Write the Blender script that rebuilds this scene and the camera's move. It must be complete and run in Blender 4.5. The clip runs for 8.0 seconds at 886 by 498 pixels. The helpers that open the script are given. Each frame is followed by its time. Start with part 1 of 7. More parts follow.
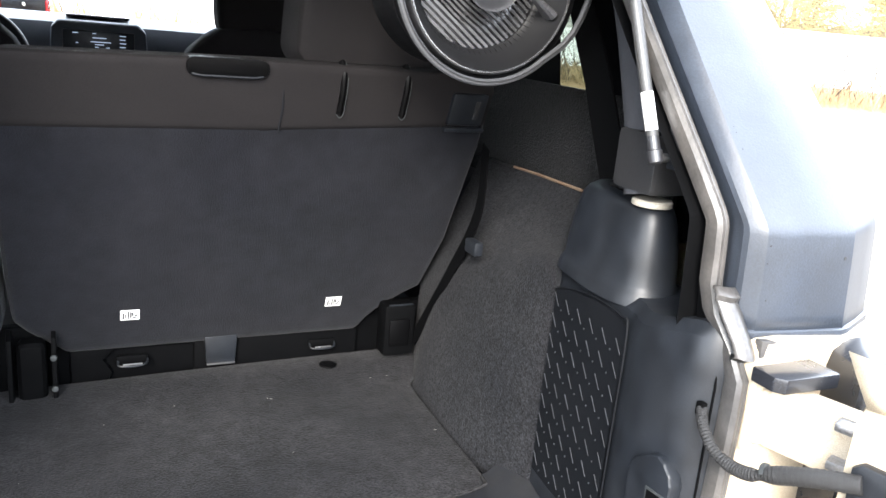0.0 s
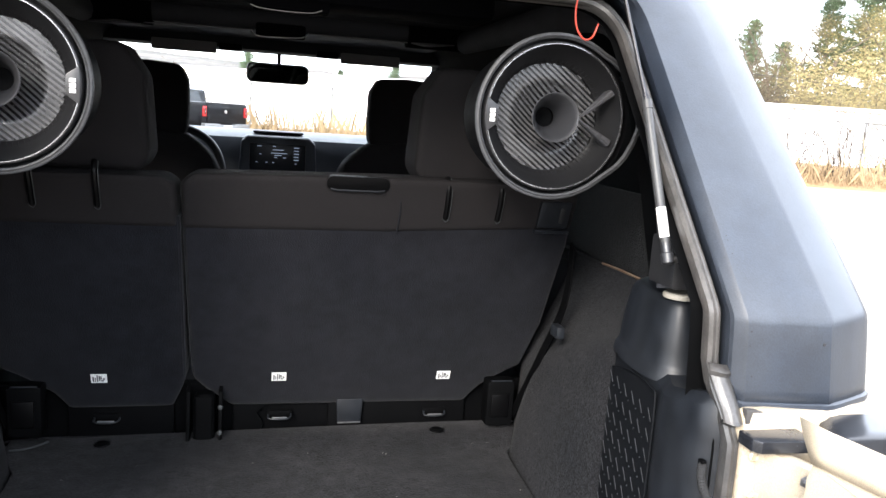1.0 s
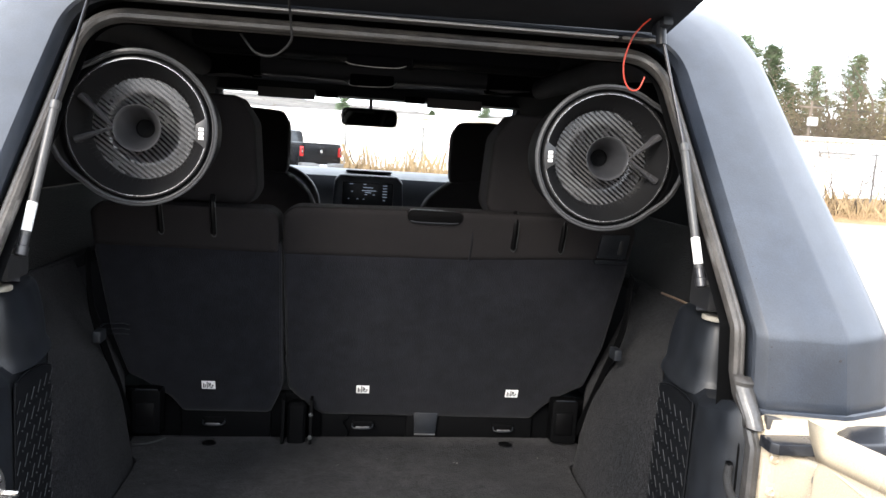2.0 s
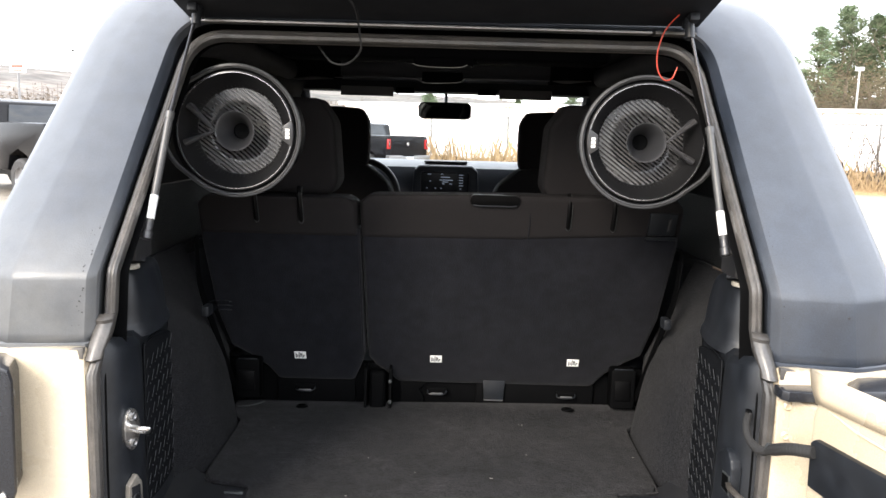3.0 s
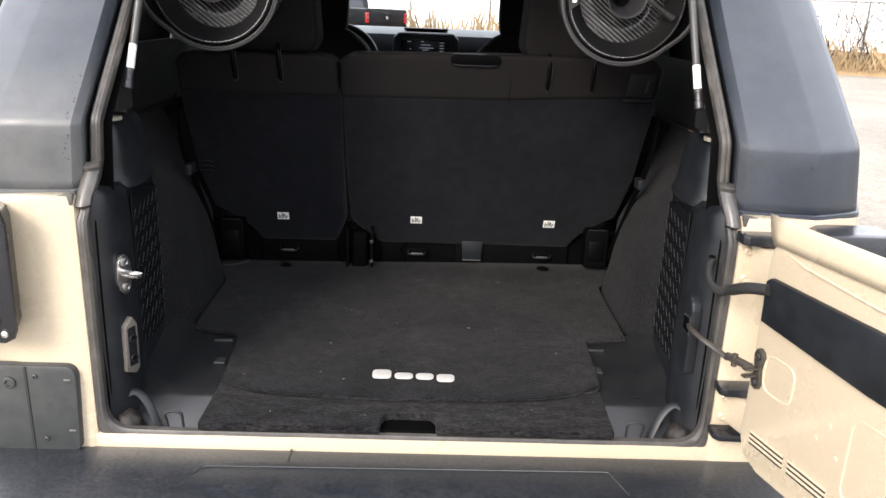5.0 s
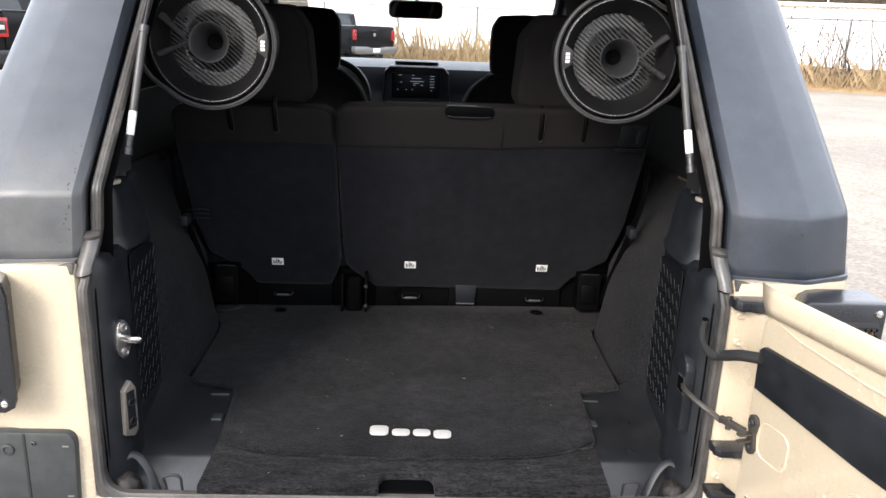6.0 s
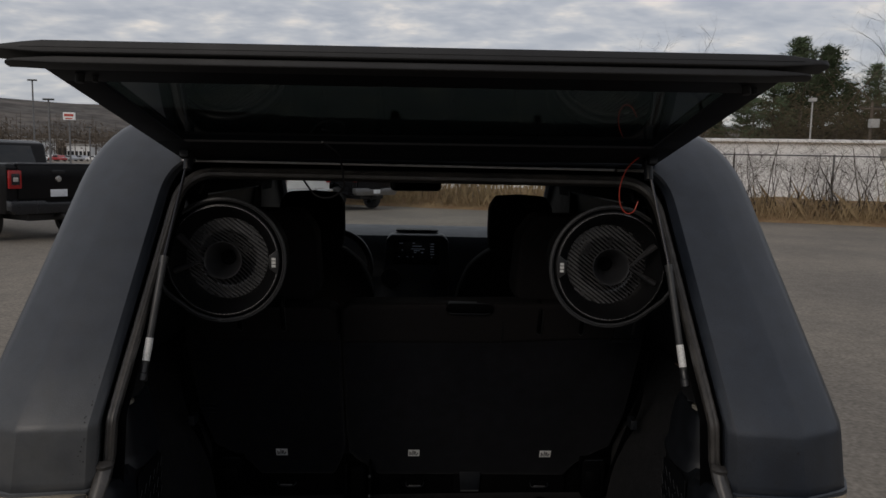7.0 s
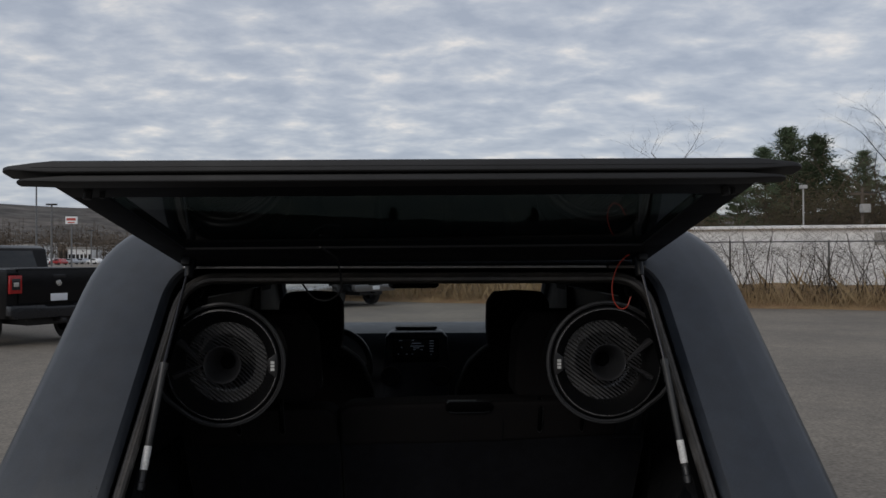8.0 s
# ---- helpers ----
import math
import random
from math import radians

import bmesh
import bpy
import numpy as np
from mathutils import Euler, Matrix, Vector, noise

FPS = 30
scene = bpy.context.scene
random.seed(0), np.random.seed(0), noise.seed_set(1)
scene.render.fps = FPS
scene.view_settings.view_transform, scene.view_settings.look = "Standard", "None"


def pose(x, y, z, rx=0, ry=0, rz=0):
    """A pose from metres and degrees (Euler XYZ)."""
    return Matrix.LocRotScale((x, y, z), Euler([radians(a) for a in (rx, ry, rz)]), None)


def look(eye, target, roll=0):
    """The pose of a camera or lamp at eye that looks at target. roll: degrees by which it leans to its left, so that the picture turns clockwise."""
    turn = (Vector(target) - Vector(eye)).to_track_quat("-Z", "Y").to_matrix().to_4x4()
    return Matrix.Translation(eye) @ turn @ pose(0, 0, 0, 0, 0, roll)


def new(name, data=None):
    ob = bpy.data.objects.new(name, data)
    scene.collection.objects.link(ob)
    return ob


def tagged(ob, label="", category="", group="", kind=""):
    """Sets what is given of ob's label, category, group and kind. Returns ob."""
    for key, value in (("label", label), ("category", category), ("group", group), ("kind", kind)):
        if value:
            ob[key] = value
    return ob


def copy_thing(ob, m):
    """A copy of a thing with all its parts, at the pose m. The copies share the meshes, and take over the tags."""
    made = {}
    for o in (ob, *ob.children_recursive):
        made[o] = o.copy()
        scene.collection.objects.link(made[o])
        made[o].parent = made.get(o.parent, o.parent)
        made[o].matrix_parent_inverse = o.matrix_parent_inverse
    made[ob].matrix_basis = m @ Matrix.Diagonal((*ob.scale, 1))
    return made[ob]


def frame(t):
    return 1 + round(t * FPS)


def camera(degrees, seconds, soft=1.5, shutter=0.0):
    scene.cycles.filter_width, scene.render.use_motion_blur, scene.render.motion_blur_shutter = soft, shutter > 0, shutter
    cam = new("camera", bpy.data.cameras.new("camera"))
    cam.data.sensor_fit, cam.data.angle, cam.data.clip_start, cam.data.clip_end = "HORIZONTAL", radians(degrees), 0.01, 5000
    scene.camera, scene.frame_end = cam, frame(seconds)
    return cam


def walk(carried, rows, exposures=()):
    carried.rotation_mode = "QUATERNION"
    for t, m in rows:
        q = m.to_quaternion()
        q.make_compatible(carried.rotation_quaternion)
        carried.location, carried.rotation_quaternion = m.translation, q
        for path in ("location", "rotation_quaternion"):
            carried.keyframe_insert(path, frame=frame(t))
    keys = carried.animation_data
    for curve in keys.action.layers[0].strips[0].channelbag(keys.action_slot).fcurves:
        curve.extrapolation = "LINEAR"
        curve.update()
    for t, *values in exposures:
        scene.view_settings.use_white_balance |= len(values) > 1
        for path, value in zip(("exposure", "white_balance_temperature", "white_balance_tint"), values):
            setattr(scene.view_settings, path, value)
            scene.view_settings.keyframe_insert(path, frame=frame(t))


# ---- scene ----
cam = camera(60.0, 8.0)
PATH = [
    (0, (-0.071, -0.516, 1.496), (0.777, 1.213, 0.955), 5.3),
    (0.5, (-0.064, -0.669, 1.531), (0.513, 1.187, 1.058), 4.3),
    (1, (-0.04, -0.8, 1.558), (0.414, 1.118, 1.217), 3.9),
    (1.5, (-0.034, -0.894, 1.575), (0.374, 1.041, 1.276), 3.6),
    (2, (-0.033, -0.984, 1.566), (0.191, 0.987, 1.308), 3.7),
    (2.2, (-0.028, -1.037, 1.559), (0.083, 0.946, 1.321), 3.7),
    (3.3, (0.024, -1.186, 1.576), (0.016, 0.786, 1.24), 1.6),
    (3.5, (0.024, -1.171, 1.562), (0.03, 0.793, 1.194), 1.4),
    (4, (0.024, -1.198, 1.532), (0.04, 0.745, 1.06), 1.6),
    (4.5, (0.024, -1.225, 1.528), (0.059, 0.698, 0.98), 1.8),
    (5.8, (0.0, -1.224, 1.571), (0.081, 0.676, 0.95), 2.6),
    (6, (-0.003, -1.215, 1.62), (0.084, 0.703, 1.06), 2.3),
    (6.5, (-0.017, -1.225, 1.74), (0.066, 0.734, 1.345), 2.0),
    (7, (-0.014, -1.241, 1.788), (0.065, 0.745, 1.563), 1.3),
    (7.5, (-0.013, -1.279, 1.821), (0.07, 0.719, 1.756), 0.4),
    (8, (-0.008, -1.269, 1.802), (0.07, 0.729, 1.821), -0.1),
]
EXPOSURE = [(0, 2.45, 6550, 10), (0.5, 2.15, 6600, 11), (1, 1.72, 6600, 11), (2, 1.5, 6750, 11), (3.5, 1.4, 7080, 12), (4.5, 1.05, 7060, 13), (6, 1.0, 6850, 12), (6.2, 0.5, 6750, 11), (6.5, -0.4, 6700, 11), (7, -2.1, 7050, 13), (7.5, -2.15, 6900, 12), (8, -2.05, 6600, 11)]
walk(cam, [(t, look(eye, target, roll)) for t, eye, target, roll in PATH], EXPOSURE)

# ---- world and sun ----
world = bpy.data.worlds.new("overcast_sky")
scene.world = world
world.use_nodes = True
wn, wl = world.node_tree.nodes, world.node_tree.links
wn.clear()


def wnode(kind, **values):
    n = wn.new(kind)
    for k, v in values.items():
        n.inputs[k].default_value = v
    return n


def wmath(op, a, b=None):
    n = wn.new("ShaderNodeMath")
    n.operation = op
    for i, v in enumerate((a, b)):
        if v is None:
            continue
        if isinstance(v, (int, float)):
            n.inputs[i].default_value = v
        else:
            wl.new(v, n.inputs[i])
    return n.outputs[0]


w_coord = wn.new("ShaderNodeTexCoord")
w_split = wn.new("ShaderNodeSeparateXYZ")
wl.new(w_coord.outputs["Generated"], w_split.inputs[0])
w_up = wmath("ADD", wmath("MAXIMUM", w_split.outputs[2], 0.0), 0.19)
w_flat = wn.new("ShaderNodeCombineXYZ")
wl.new(wmath("DIVIDE", w_split.outputs[0], w_up), w_flat.inputs[0])
wl.new(wmath("DIVIDE", w_split.outputs[1], w_up), w_flat.inputs[1])
w_map = wn.new("ShaderNodeMapping")
w_map.inputs["Scale"].default_value = (1.05, 1.32, 1.0)
w_map.inputs["Location"].default_value = (3.1, 0.4, 0.0)
wl.new(w_flat.outputs[0], w_map.inputs[0])
w_noise = wnode("ShaderNodeTexNoise", Scale=4.8, Detail=9.0, Roughness=0.56, Distortion=0.15)
wl.new(w_map.outputs[0], w_noise.inputs["Vector"])
w_ramp = wn.new("ShaderNodeValToRGB")
w_ramp.color_ramp.elements[0].position, w_ramp.color_ramp.elements[0].color = 0.35, (0.52, 0.585, 0.70, 1)
w_ramp.color_ramp.elements[1].position, w_ramp.color_ramp.elements[1].color = 0.71, (1.10, 1.07, 1.04, 1)
for at, shade in ((0.50, (0.65, 0.71, 0.81, 1)), (0.60, (0.80, 0.84, 0.90, 1))):
    e = w_ramp.color_ramp.elements.new(at)
    e.color = shade
wl.new(w_noise.outputs["Fac"], w_ramp.inputs[0])
w_sky = wn.new("ShaderNodeTexSky")
w_sky.sky_type, w_sky.sun_disc = "NISHITA", False
SUN_UP, SUN_ROUND = 30.0, 212.0
w_sky.sun_elevation, w_sky.sun_rotation = radians(SUN_UP), radians(SUN_ROUND)
b_cloud = wn.new("ShaderNodeBackground")
wl.new(w_ramp.outputs[0], b_cloud.inputs[0])
b_cloud.inputs[1].default_value = 2.65
b_sky = wn.new("ShaderNodeBackground")
wl.new(w_sky.outputs[0], b_sky.inputs[0])
b_sky.inputs[1].default_value = 0.05
w_add = wn.new("ShaderNodeAddShader")
wl.new(b_cloud.outputs[0], w_add.inputs[0])
wl.new(b_sky.outputs[0], w_add.inputs[1])
w_out = wn.new("ShaderNodeOutputWorld")
wl.new(w_add.outputs[0], w_out.inputs[0])

sun = new("sun", bpy.data.lights.new("sun", "SUN"))
sun.data.energy, sun.data.angle, sun.data.color = 2.6, radians(22), (1.0, 0.95, 0.88)
az = radians(SUN_ROUND)
sun.matrix_world = look((0, 0, 0), (-math.sin(az) * math.cos(radians(SUN_UP)), -math.cos(az) * math.cos(radians(SUN_UP)), -math.sin(radians(SUN_UP))))


# ---- materials ----
def material(name, colour, rough=0.5, metal=0.0, other=None, coarse=6.0, fine=180.0, mix=0.5, bump=0.1, depth=0.002, spec=0.5, random_tint=0.0, coat=0.0, emit=None, power=0.0, stretch=(1, 1, 1), rough_var=0.12, sheen=0.0, grain_amount=0.6, mottle=0.0, mottle_size=55.0, pile=(0.7, 1.25)):
    """A surface with stains at one scale and grain at another; other is the colour of the stains."""
    m = bpy.data.materials.new(name)
    m.use_nodes = True
    nt = m.node_tree
    bsdf = nt.nodes["Principled BSDF"]
    other = other or tuple(c * 0.75 for c in colour)
    tc = nt.nodes.new("ShaderNodeTexCoord")
    mp = nt.nodes.new("ShaderNodeMapping")
    mp.inputs["Scale"].default_value = stretch
    nt.links.new(tc.outputs["Object"], mp.inputs[0])
    big = nt.nodes.new("ShaderNodeTexNoise")
    big.inputs["Scale"].default_value, big.inputs["Detail"].default_value, big.inputs["Roughness"].default_value = coarse, 5, 0.6
    small = nt.nodes.new("ShaderNodeTexNoise")
    small.inputs["Scale"].default_value, small.inputs["Detail"].default_value = fine, 2
    for n in (big, small):
        nt.links.new(mp.outputs[0], n.inputs["Vector"])
    ramp = nt.nodes.new("ShaderNodeMapRange")
    ramp.inputs["From Min"].default_value, ramp.inputs["From Max"].default_value = 0.35, 0.7
    ramp.inputs["To Max"].default_value = mix
    nt.links.new(big.outputs["Fac"], ramp.inputs["Value"])
    blend = nt.nodes.new("ShaderNodeMix")
    blend.data_type = "RGBA"
    blend.inputs["A"].default_value, blend.inputs["B"].default_value = (*colour, 1), (*other, 1)
    nt.links.new(ramp.outputs[0], blend.inputs["Factor"])
    grain = nt.nodes.new("ShaderNodeMix")
    grain.data_type, grain.blend_type = "RGBA", "MULTIPLY"
    grain.inputs["Factor"].default_value = grain_amount
    nt.links.new(blend.outputs["Result"], grain.inputs["A"])
    gr = nt.nodes.new("ShaderNodeMapRange")
    gr.inputs["From Min"].default_value, gr.inputs["From Max"].default_value = 0.3, 0.7
    gr.inputs["To Min"].default_value, gr.inputs["To Max"].default_value = pile
    nt.links.new(small.outputs["Fac"], gr.inputs["Value"])
    nt.links.new(gr.outputs[0], grain.inputs["B"])
    out = grain.outputs["Result"]
    if mottle:
        third = nt.nodes.new("ShaderNodeTexNoise")
        third.inputs["Scale"].default_value, third.inputs["Detail"].default_value = mottle_size, 4
        nt.links.new(mp.outputs[0], third.inputs["Vector"])
        mr = nt.nodes.new("ShaderNodeMapRange")
        mr.inputs["From Min"].default_value, mr.inputs["From Max"].default_value = 0.3, 0.7
        mr.inputs["To Min"].default_value, mr.inputs["To Max"].default_value = 1 - mottle, 1 + mottle
        nt.links.new(third.outputs["Fac"], mr.inputs["Value"])
        mul = nt.nodes.new("ShaderNodeMix")
        mul.data_type, mul.blend_type = "RGBA", "MULTIPLY"
        mul.inputs["Factor"].default_value = 1.0
        nt.links.new(out, mul.inputs["A"])
        nt.links.new(mr.outputs[0], mul.inputs["B"])
        out = mul.outputs["Result"]
    if random_tint:
        info = nt.nodes.new("ShaderNodeObjectInfo")
        hsv = nt.nodes.new("ShaderNodeHueSaturation")
        rr = nt.nodes.new("ShaderNodeMapRange")
        rr.inputs["To Min"].default_value, rr.inputs["To Max"].default_value = 1 - random_tint, 1 + random_tint
        nt.links.new(info.outputs["Random"], rr.inputs["Value"])
        nt.links.new(rr.outputs[0], hsv.inputs["Value"])
        nt.links.new(out, hsv.inputs["Color"])
        out = hsv.outputs[0]
    nt.links.new(out, bsdf.inputs["Base Color"])
    rv = nt.nodes.new("ShaderNodeMapRange")
    rv.inputs["To Min"].default_value, rv.inputs["To Max"].default_value = max(rough - rough_var, 0.02), min(rough + rough_var, 1.0)
    nt.links.new(big.outputs["Fac"], rv.inputs["Value"])
    nt.links.new(rv.outputs[0], bsdf.inputs["Roughness"])
    bsdf.inputs["Metallic"].default_value = metal
    bsdf.inputs["Specular IOR Level"].default_value = spec
    bsdf.inputs["Coat Weight"].default_value = coat
    bsdf.inputs["Coat Roughness"].default_value = 0.08
    bsdf.inputs["Sheen Weight"].default_value, bsdf.inputs["Sheen Roughness"].default_value = sheen, 0.5
    if bump:
        bp = nt.nodes.new("ShaderNodeBump")
        bp.inputs["Strength"].default_value, bp.inputs["Distance"].default_value = bump, depth
        nt.links.new(small.outputs["Fac"], bp.inputs["Height"])
        nt.links.new(bp.outputs[0], bsdf.inputs["Normal"])
    if emit:
        bsdf.inputs["Emission Color"].default_value, bsdf.inputs["Emission Strength"].default_value = (*emit, 1), power
    return m


def glass(name, tint, rough=0.0, mirror=0.75, power=4.0, sheen=0.92):
    """A thin pane: part clear, part mirror by the angle of view."""
    m = bpy.data.materials.new(name)
    m.use_nodes = True
    nt = m.node_tree
    nt.nodes.clear()
    out = nt.nodes.new("ShaderNodeOutputMaterial")
    tr = nt.nodes.new("ShaderNodeBsdfTransparent")
    tr.inputs[0].default_value = (*tint, 1)
    gl = nt.nodes.new("ShaderNodeBsdfGlossy")
    gl.inputs["Roughness"].default_value = rough
    gl.inputs["Color"].default_value = (sheen, sheen, sheen, 1)
    lw = nt.nodes.new("ShaderNodeLayerWeight")
    lw.inputs["Blend"].default_value = 0.5
    pw = nt.nodes.new("ShaderNodeMath")
    pw.operation = "POWER"
    nt.links.new(lw.outputs["Facing"], pw.inputs[0])
    pw.inputs[1].default_value = power
    fr = nt.nodes.new("ShaderNodeMath")
    fr.operation, fr.use_clamp = "MULTIPLY_ADD", True
    nt.links.new(pw.outputs[0], fr.inputs[0])
    fr.inputs[1].default_value, fr.inputs[2].default_value = mirror, 0.04
    mx = nt.nodes.new("ShaderNodeMixShader")
    nt.links.new(fr.outputs[0], mx.inputs[0])
    nt.links.new(tr.outputs[0], mx.inputs[1])
    nt.links.new(gl.outputs[0], mx.inputs[2])
    nt.links.new(mx.outputs[0], out.inputs[0])
    return m


PAINT = material("desert_sand_paint", (0.430, 0.361, 0.266), 0.28, 0.0, (0.388, 0.323, 0.235), 5, 900, 0.35, 0.02, 0.0005, coat=0.6)
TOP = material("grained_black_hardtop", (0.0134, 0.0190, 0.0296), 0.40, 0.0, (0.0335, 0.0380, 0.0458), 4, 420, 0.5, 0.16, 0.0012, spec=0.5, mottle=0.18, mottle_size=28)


def dusted_and_lit(m, colour, most):
    """Pale road dust drifts low down, plus brighter light painted onto the driver's side."""
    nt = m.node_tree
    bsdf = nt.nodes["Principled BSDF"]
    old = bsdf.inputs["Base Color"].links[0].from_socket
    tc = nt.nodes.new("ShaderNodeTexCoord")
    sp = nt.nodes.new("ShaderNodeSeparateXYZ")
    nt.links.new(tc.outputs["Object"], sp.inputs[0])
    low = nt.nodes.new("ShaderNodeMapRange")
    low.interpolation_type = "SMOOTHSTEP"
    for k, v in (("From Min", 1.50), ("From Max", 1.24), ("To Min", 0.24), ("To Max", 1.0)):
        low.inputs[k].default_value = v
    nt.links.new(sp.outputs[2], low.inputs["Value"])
    # Paler towards the driver's side: the stronger light there is in the colour.
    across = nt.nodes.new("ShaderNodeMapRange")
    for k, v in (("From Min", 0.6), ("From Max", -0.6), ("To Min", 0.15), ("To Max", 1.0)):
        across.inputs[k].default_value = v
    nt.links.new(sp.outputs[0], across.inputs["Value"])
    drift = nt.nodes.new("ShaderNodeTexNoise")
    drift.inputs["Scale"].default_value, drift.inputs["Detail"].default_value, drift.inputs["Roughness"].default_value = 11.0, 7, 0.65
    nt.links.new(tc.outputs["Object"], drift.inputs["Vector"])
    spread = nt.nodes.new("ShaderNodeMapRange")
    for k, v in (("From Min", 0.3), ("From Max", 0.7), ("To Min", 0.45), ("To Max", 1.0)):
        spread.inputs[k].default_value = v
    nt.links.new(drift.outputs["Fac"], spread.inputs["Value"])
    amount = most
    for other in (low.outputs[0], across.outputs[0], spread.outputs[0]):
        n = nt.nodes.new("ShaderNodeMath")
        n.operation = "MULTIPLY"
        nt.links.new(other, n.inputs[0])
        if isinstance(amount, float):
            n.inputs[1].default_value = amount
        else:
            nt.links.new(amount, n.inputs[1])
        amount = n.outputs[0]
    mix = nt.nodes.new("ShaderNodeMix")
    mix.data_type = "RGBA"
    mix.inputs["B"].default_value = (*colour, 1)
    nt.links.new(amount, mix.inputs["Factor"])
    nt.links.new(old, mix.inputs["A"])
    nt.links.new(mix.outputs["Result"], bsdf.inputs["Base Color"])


dusted_and_lit(TOP, (0.20, 0.195, 0.18), 0.42)
RUBBER = material("weathered_grey_rubber", (0.038, 0.0368, 0.0362), 0.36, 0.0, (0.080, 0.072, 0.064), 9, 260, 0.7, 0.2, 0.001, spec=0.5, mottle=0.25, mottle_size=40)
PERISHED = material("perished_brown_rubber", (0.010, 0.009, 0.009), 0.62, 0.0, (0.028, 0.023, 0.020), 60, 400, 0.6, 0.3, 0.001, spec=0.3)
GAP = material("black_rubber", (0.010, 0.010, 0.011), 0.6, 0.0, None, 12, 300, 0.4, 0.2, 0.001)
PLASTIC = material("black_moulded_plastic", (0.0066, 0.0080, 0.0105), 0.44, 0.0, (0.0145, 0.0158, 0.018), 9, 600, 0.5, 0.16, 0.0006, spec=0.32, mottle=0.34, mottle_size=26)
TRAY = material("scuffed_tray_plastic", (0.0100, 0.0108, 0.0128), 0.32, 0.0, (0.025, 0.024, 0.0225), 16, 500, 0.4, 0.08, 0.0005, spec=0.6, mottle=0.15)
DUSTY = material("dusty_black_plastic", (0.0125, 0.0148, 0.0195), 0.38, 0.0, (0.029, 0.030, 0.033), 12, 300, 0.6, 0.3, 0.001, mottle=0.5, mottle_size=130)
GREY_PLASTIC = material("grey_moulded_plastic", (0.022, 0.0255, 0.027), 0.5, 0.0, (0.038, 0.040, 0.040), 10, 600, 0.6, 0.2, 0.0006, mottle=0.15, mottle_size=40)
TREAD = material("black_tread_plastic", (0.0036, 0.0042, 0.0054), 0.6, 0.0, (0.0060, 0.0066, 0.0078), 9, 600, 0.5, 0.2, 0.0006, spec=0.10)
# Paler grey paints in the light caught by the raised tread edges.
DASHES = material("tread_dash_glint", (0.025, 0.027, 0.030), 0.4, 0.0, None, 30, 300, 0.3, 0.0)
BEIGE = material("dull_beige_plastic", (0.27, 0.25, 0.21), 0.5, 0.0, None, 30, 300, 0.3, 0.0)
LINT = material("grey_lint", (0.30, 0.29, 0.27), 0.9, 0.0, None, 30, 300, 0.3, 0.0)
CARPET = material("charcoal_carpet", (0.0088, 0.0092, 0.0107), 0.95, 0.0, (0.0166, 0.0166, 0.0180), 9, 300, 0.7, 0.7, 0.0025, spec=0.04, rough_var=0.03, sheen=0.02, grain_amount=1.0, mottle=0.3, mottle_size=120, pile=(0.40, 1.6))
MAT = material("charcoal_pile_mat", (0.0040, 0.0041, 0.0051), 0.97, 0.0, (0.0144, 0.0140, 0.0152), 4.2, 300, 0.95, 0.8, 0.003, spec=0.05, rough_var=0.03, sheen=0.04, stretch=(0.9, 1.15, 1.0), grain_amount=1.0, mottle=0.4, mottle_size=45, pile=(0.30, 1.75))
FLAP = material("dark_flap_carpet", (0.0070, 0.0069, 0.0078), 0.97, 0.0, (0.0165, 0.0160, 0.0168), 7, 300, 0.9, 0.8, 0.003, spec=0.05, rough_var=0.03, sheen=0.03, grain_amount=1.0, mottle=0.45, mottle_size=60, stretch=(0.45, 1.3, 1.0), pile=(0.30, 1.75))
# Near-black steel; also puts the shade of gaps and holes into the colour.
VOID = material("near_black_steel_and_shade", (0.0018, 0.0019, 0.0021), 0.55, 0.0, (0.0032, 0.0032, 0.0035), 12, 300, 0.4, 0.1, 0.001, spec=0.03)
JET = material("satin_jet_plastic", (0.0012, 0.0012, 0.0014), 0.45, 0.0, None, 20, 300, 0.2, 0.0, spec=0.12)
# Darker copy of the roof lining, with the shade up there in its colour.
SHADED_LINER = material("shaded_roof_lining", (0.0038, 0.0040, 0.0050), 0.9, 0.0, None, 8, 700, 0.4, 0.3, 0.001, spec=0.02)
SEATBACK = material("black_seatback_felt", (0.0054, 0.0058, 0.0080), 0.95, 0.0, (0.0088, 0.0092, 0.0116), 7, 420, 0.7, 0.5, 0.002, spec=0.10, rough_var=0.03, sheen=0.06, mottle=0.25, mottle_size=30)
FABRIC = material("brown_black_seat_cloth", (0.0132, 0.0120, 0.0124), 0.9, 0.0, (0.0094, 0.0087, 0.0092), 9, 900, 0.5, 0.5, 0.001, spec=0.10, rough_var=0.04, grain_amount=0.9)
SPECKLE = material("speckled_side_lining", (0.0030, 0.0030, 0.0034), 0.8, 0.0, (0.026, 0.026, 0.027), 240, 300, 0.6, 1.0, 0.004, spec=0.25)
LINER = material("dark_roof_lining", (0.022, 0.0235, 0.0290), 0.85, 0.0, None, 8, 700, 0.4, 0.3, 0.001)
CHROME = material("bright_zinc", (0.62, 0.62, 0.62), 0.28, 1.0, (0.5, 0.48, 0.45), 30, 500, 0.5, 0.05, 0.0005)
STEEL = material("dull_steel", (0.26, 0.26, 0.265), 0.4, 0.9, (0.18, 0.17, 0.16), 40, 400, 0.5, 0.05, 0.0005)
SATIN = material("satin_bezel", (0.15, 0.14, 0.125), 0.42, 0.35, (0.09, 0.08, 0.07), 40, 400, 0.5, 0.05, 0.0005)
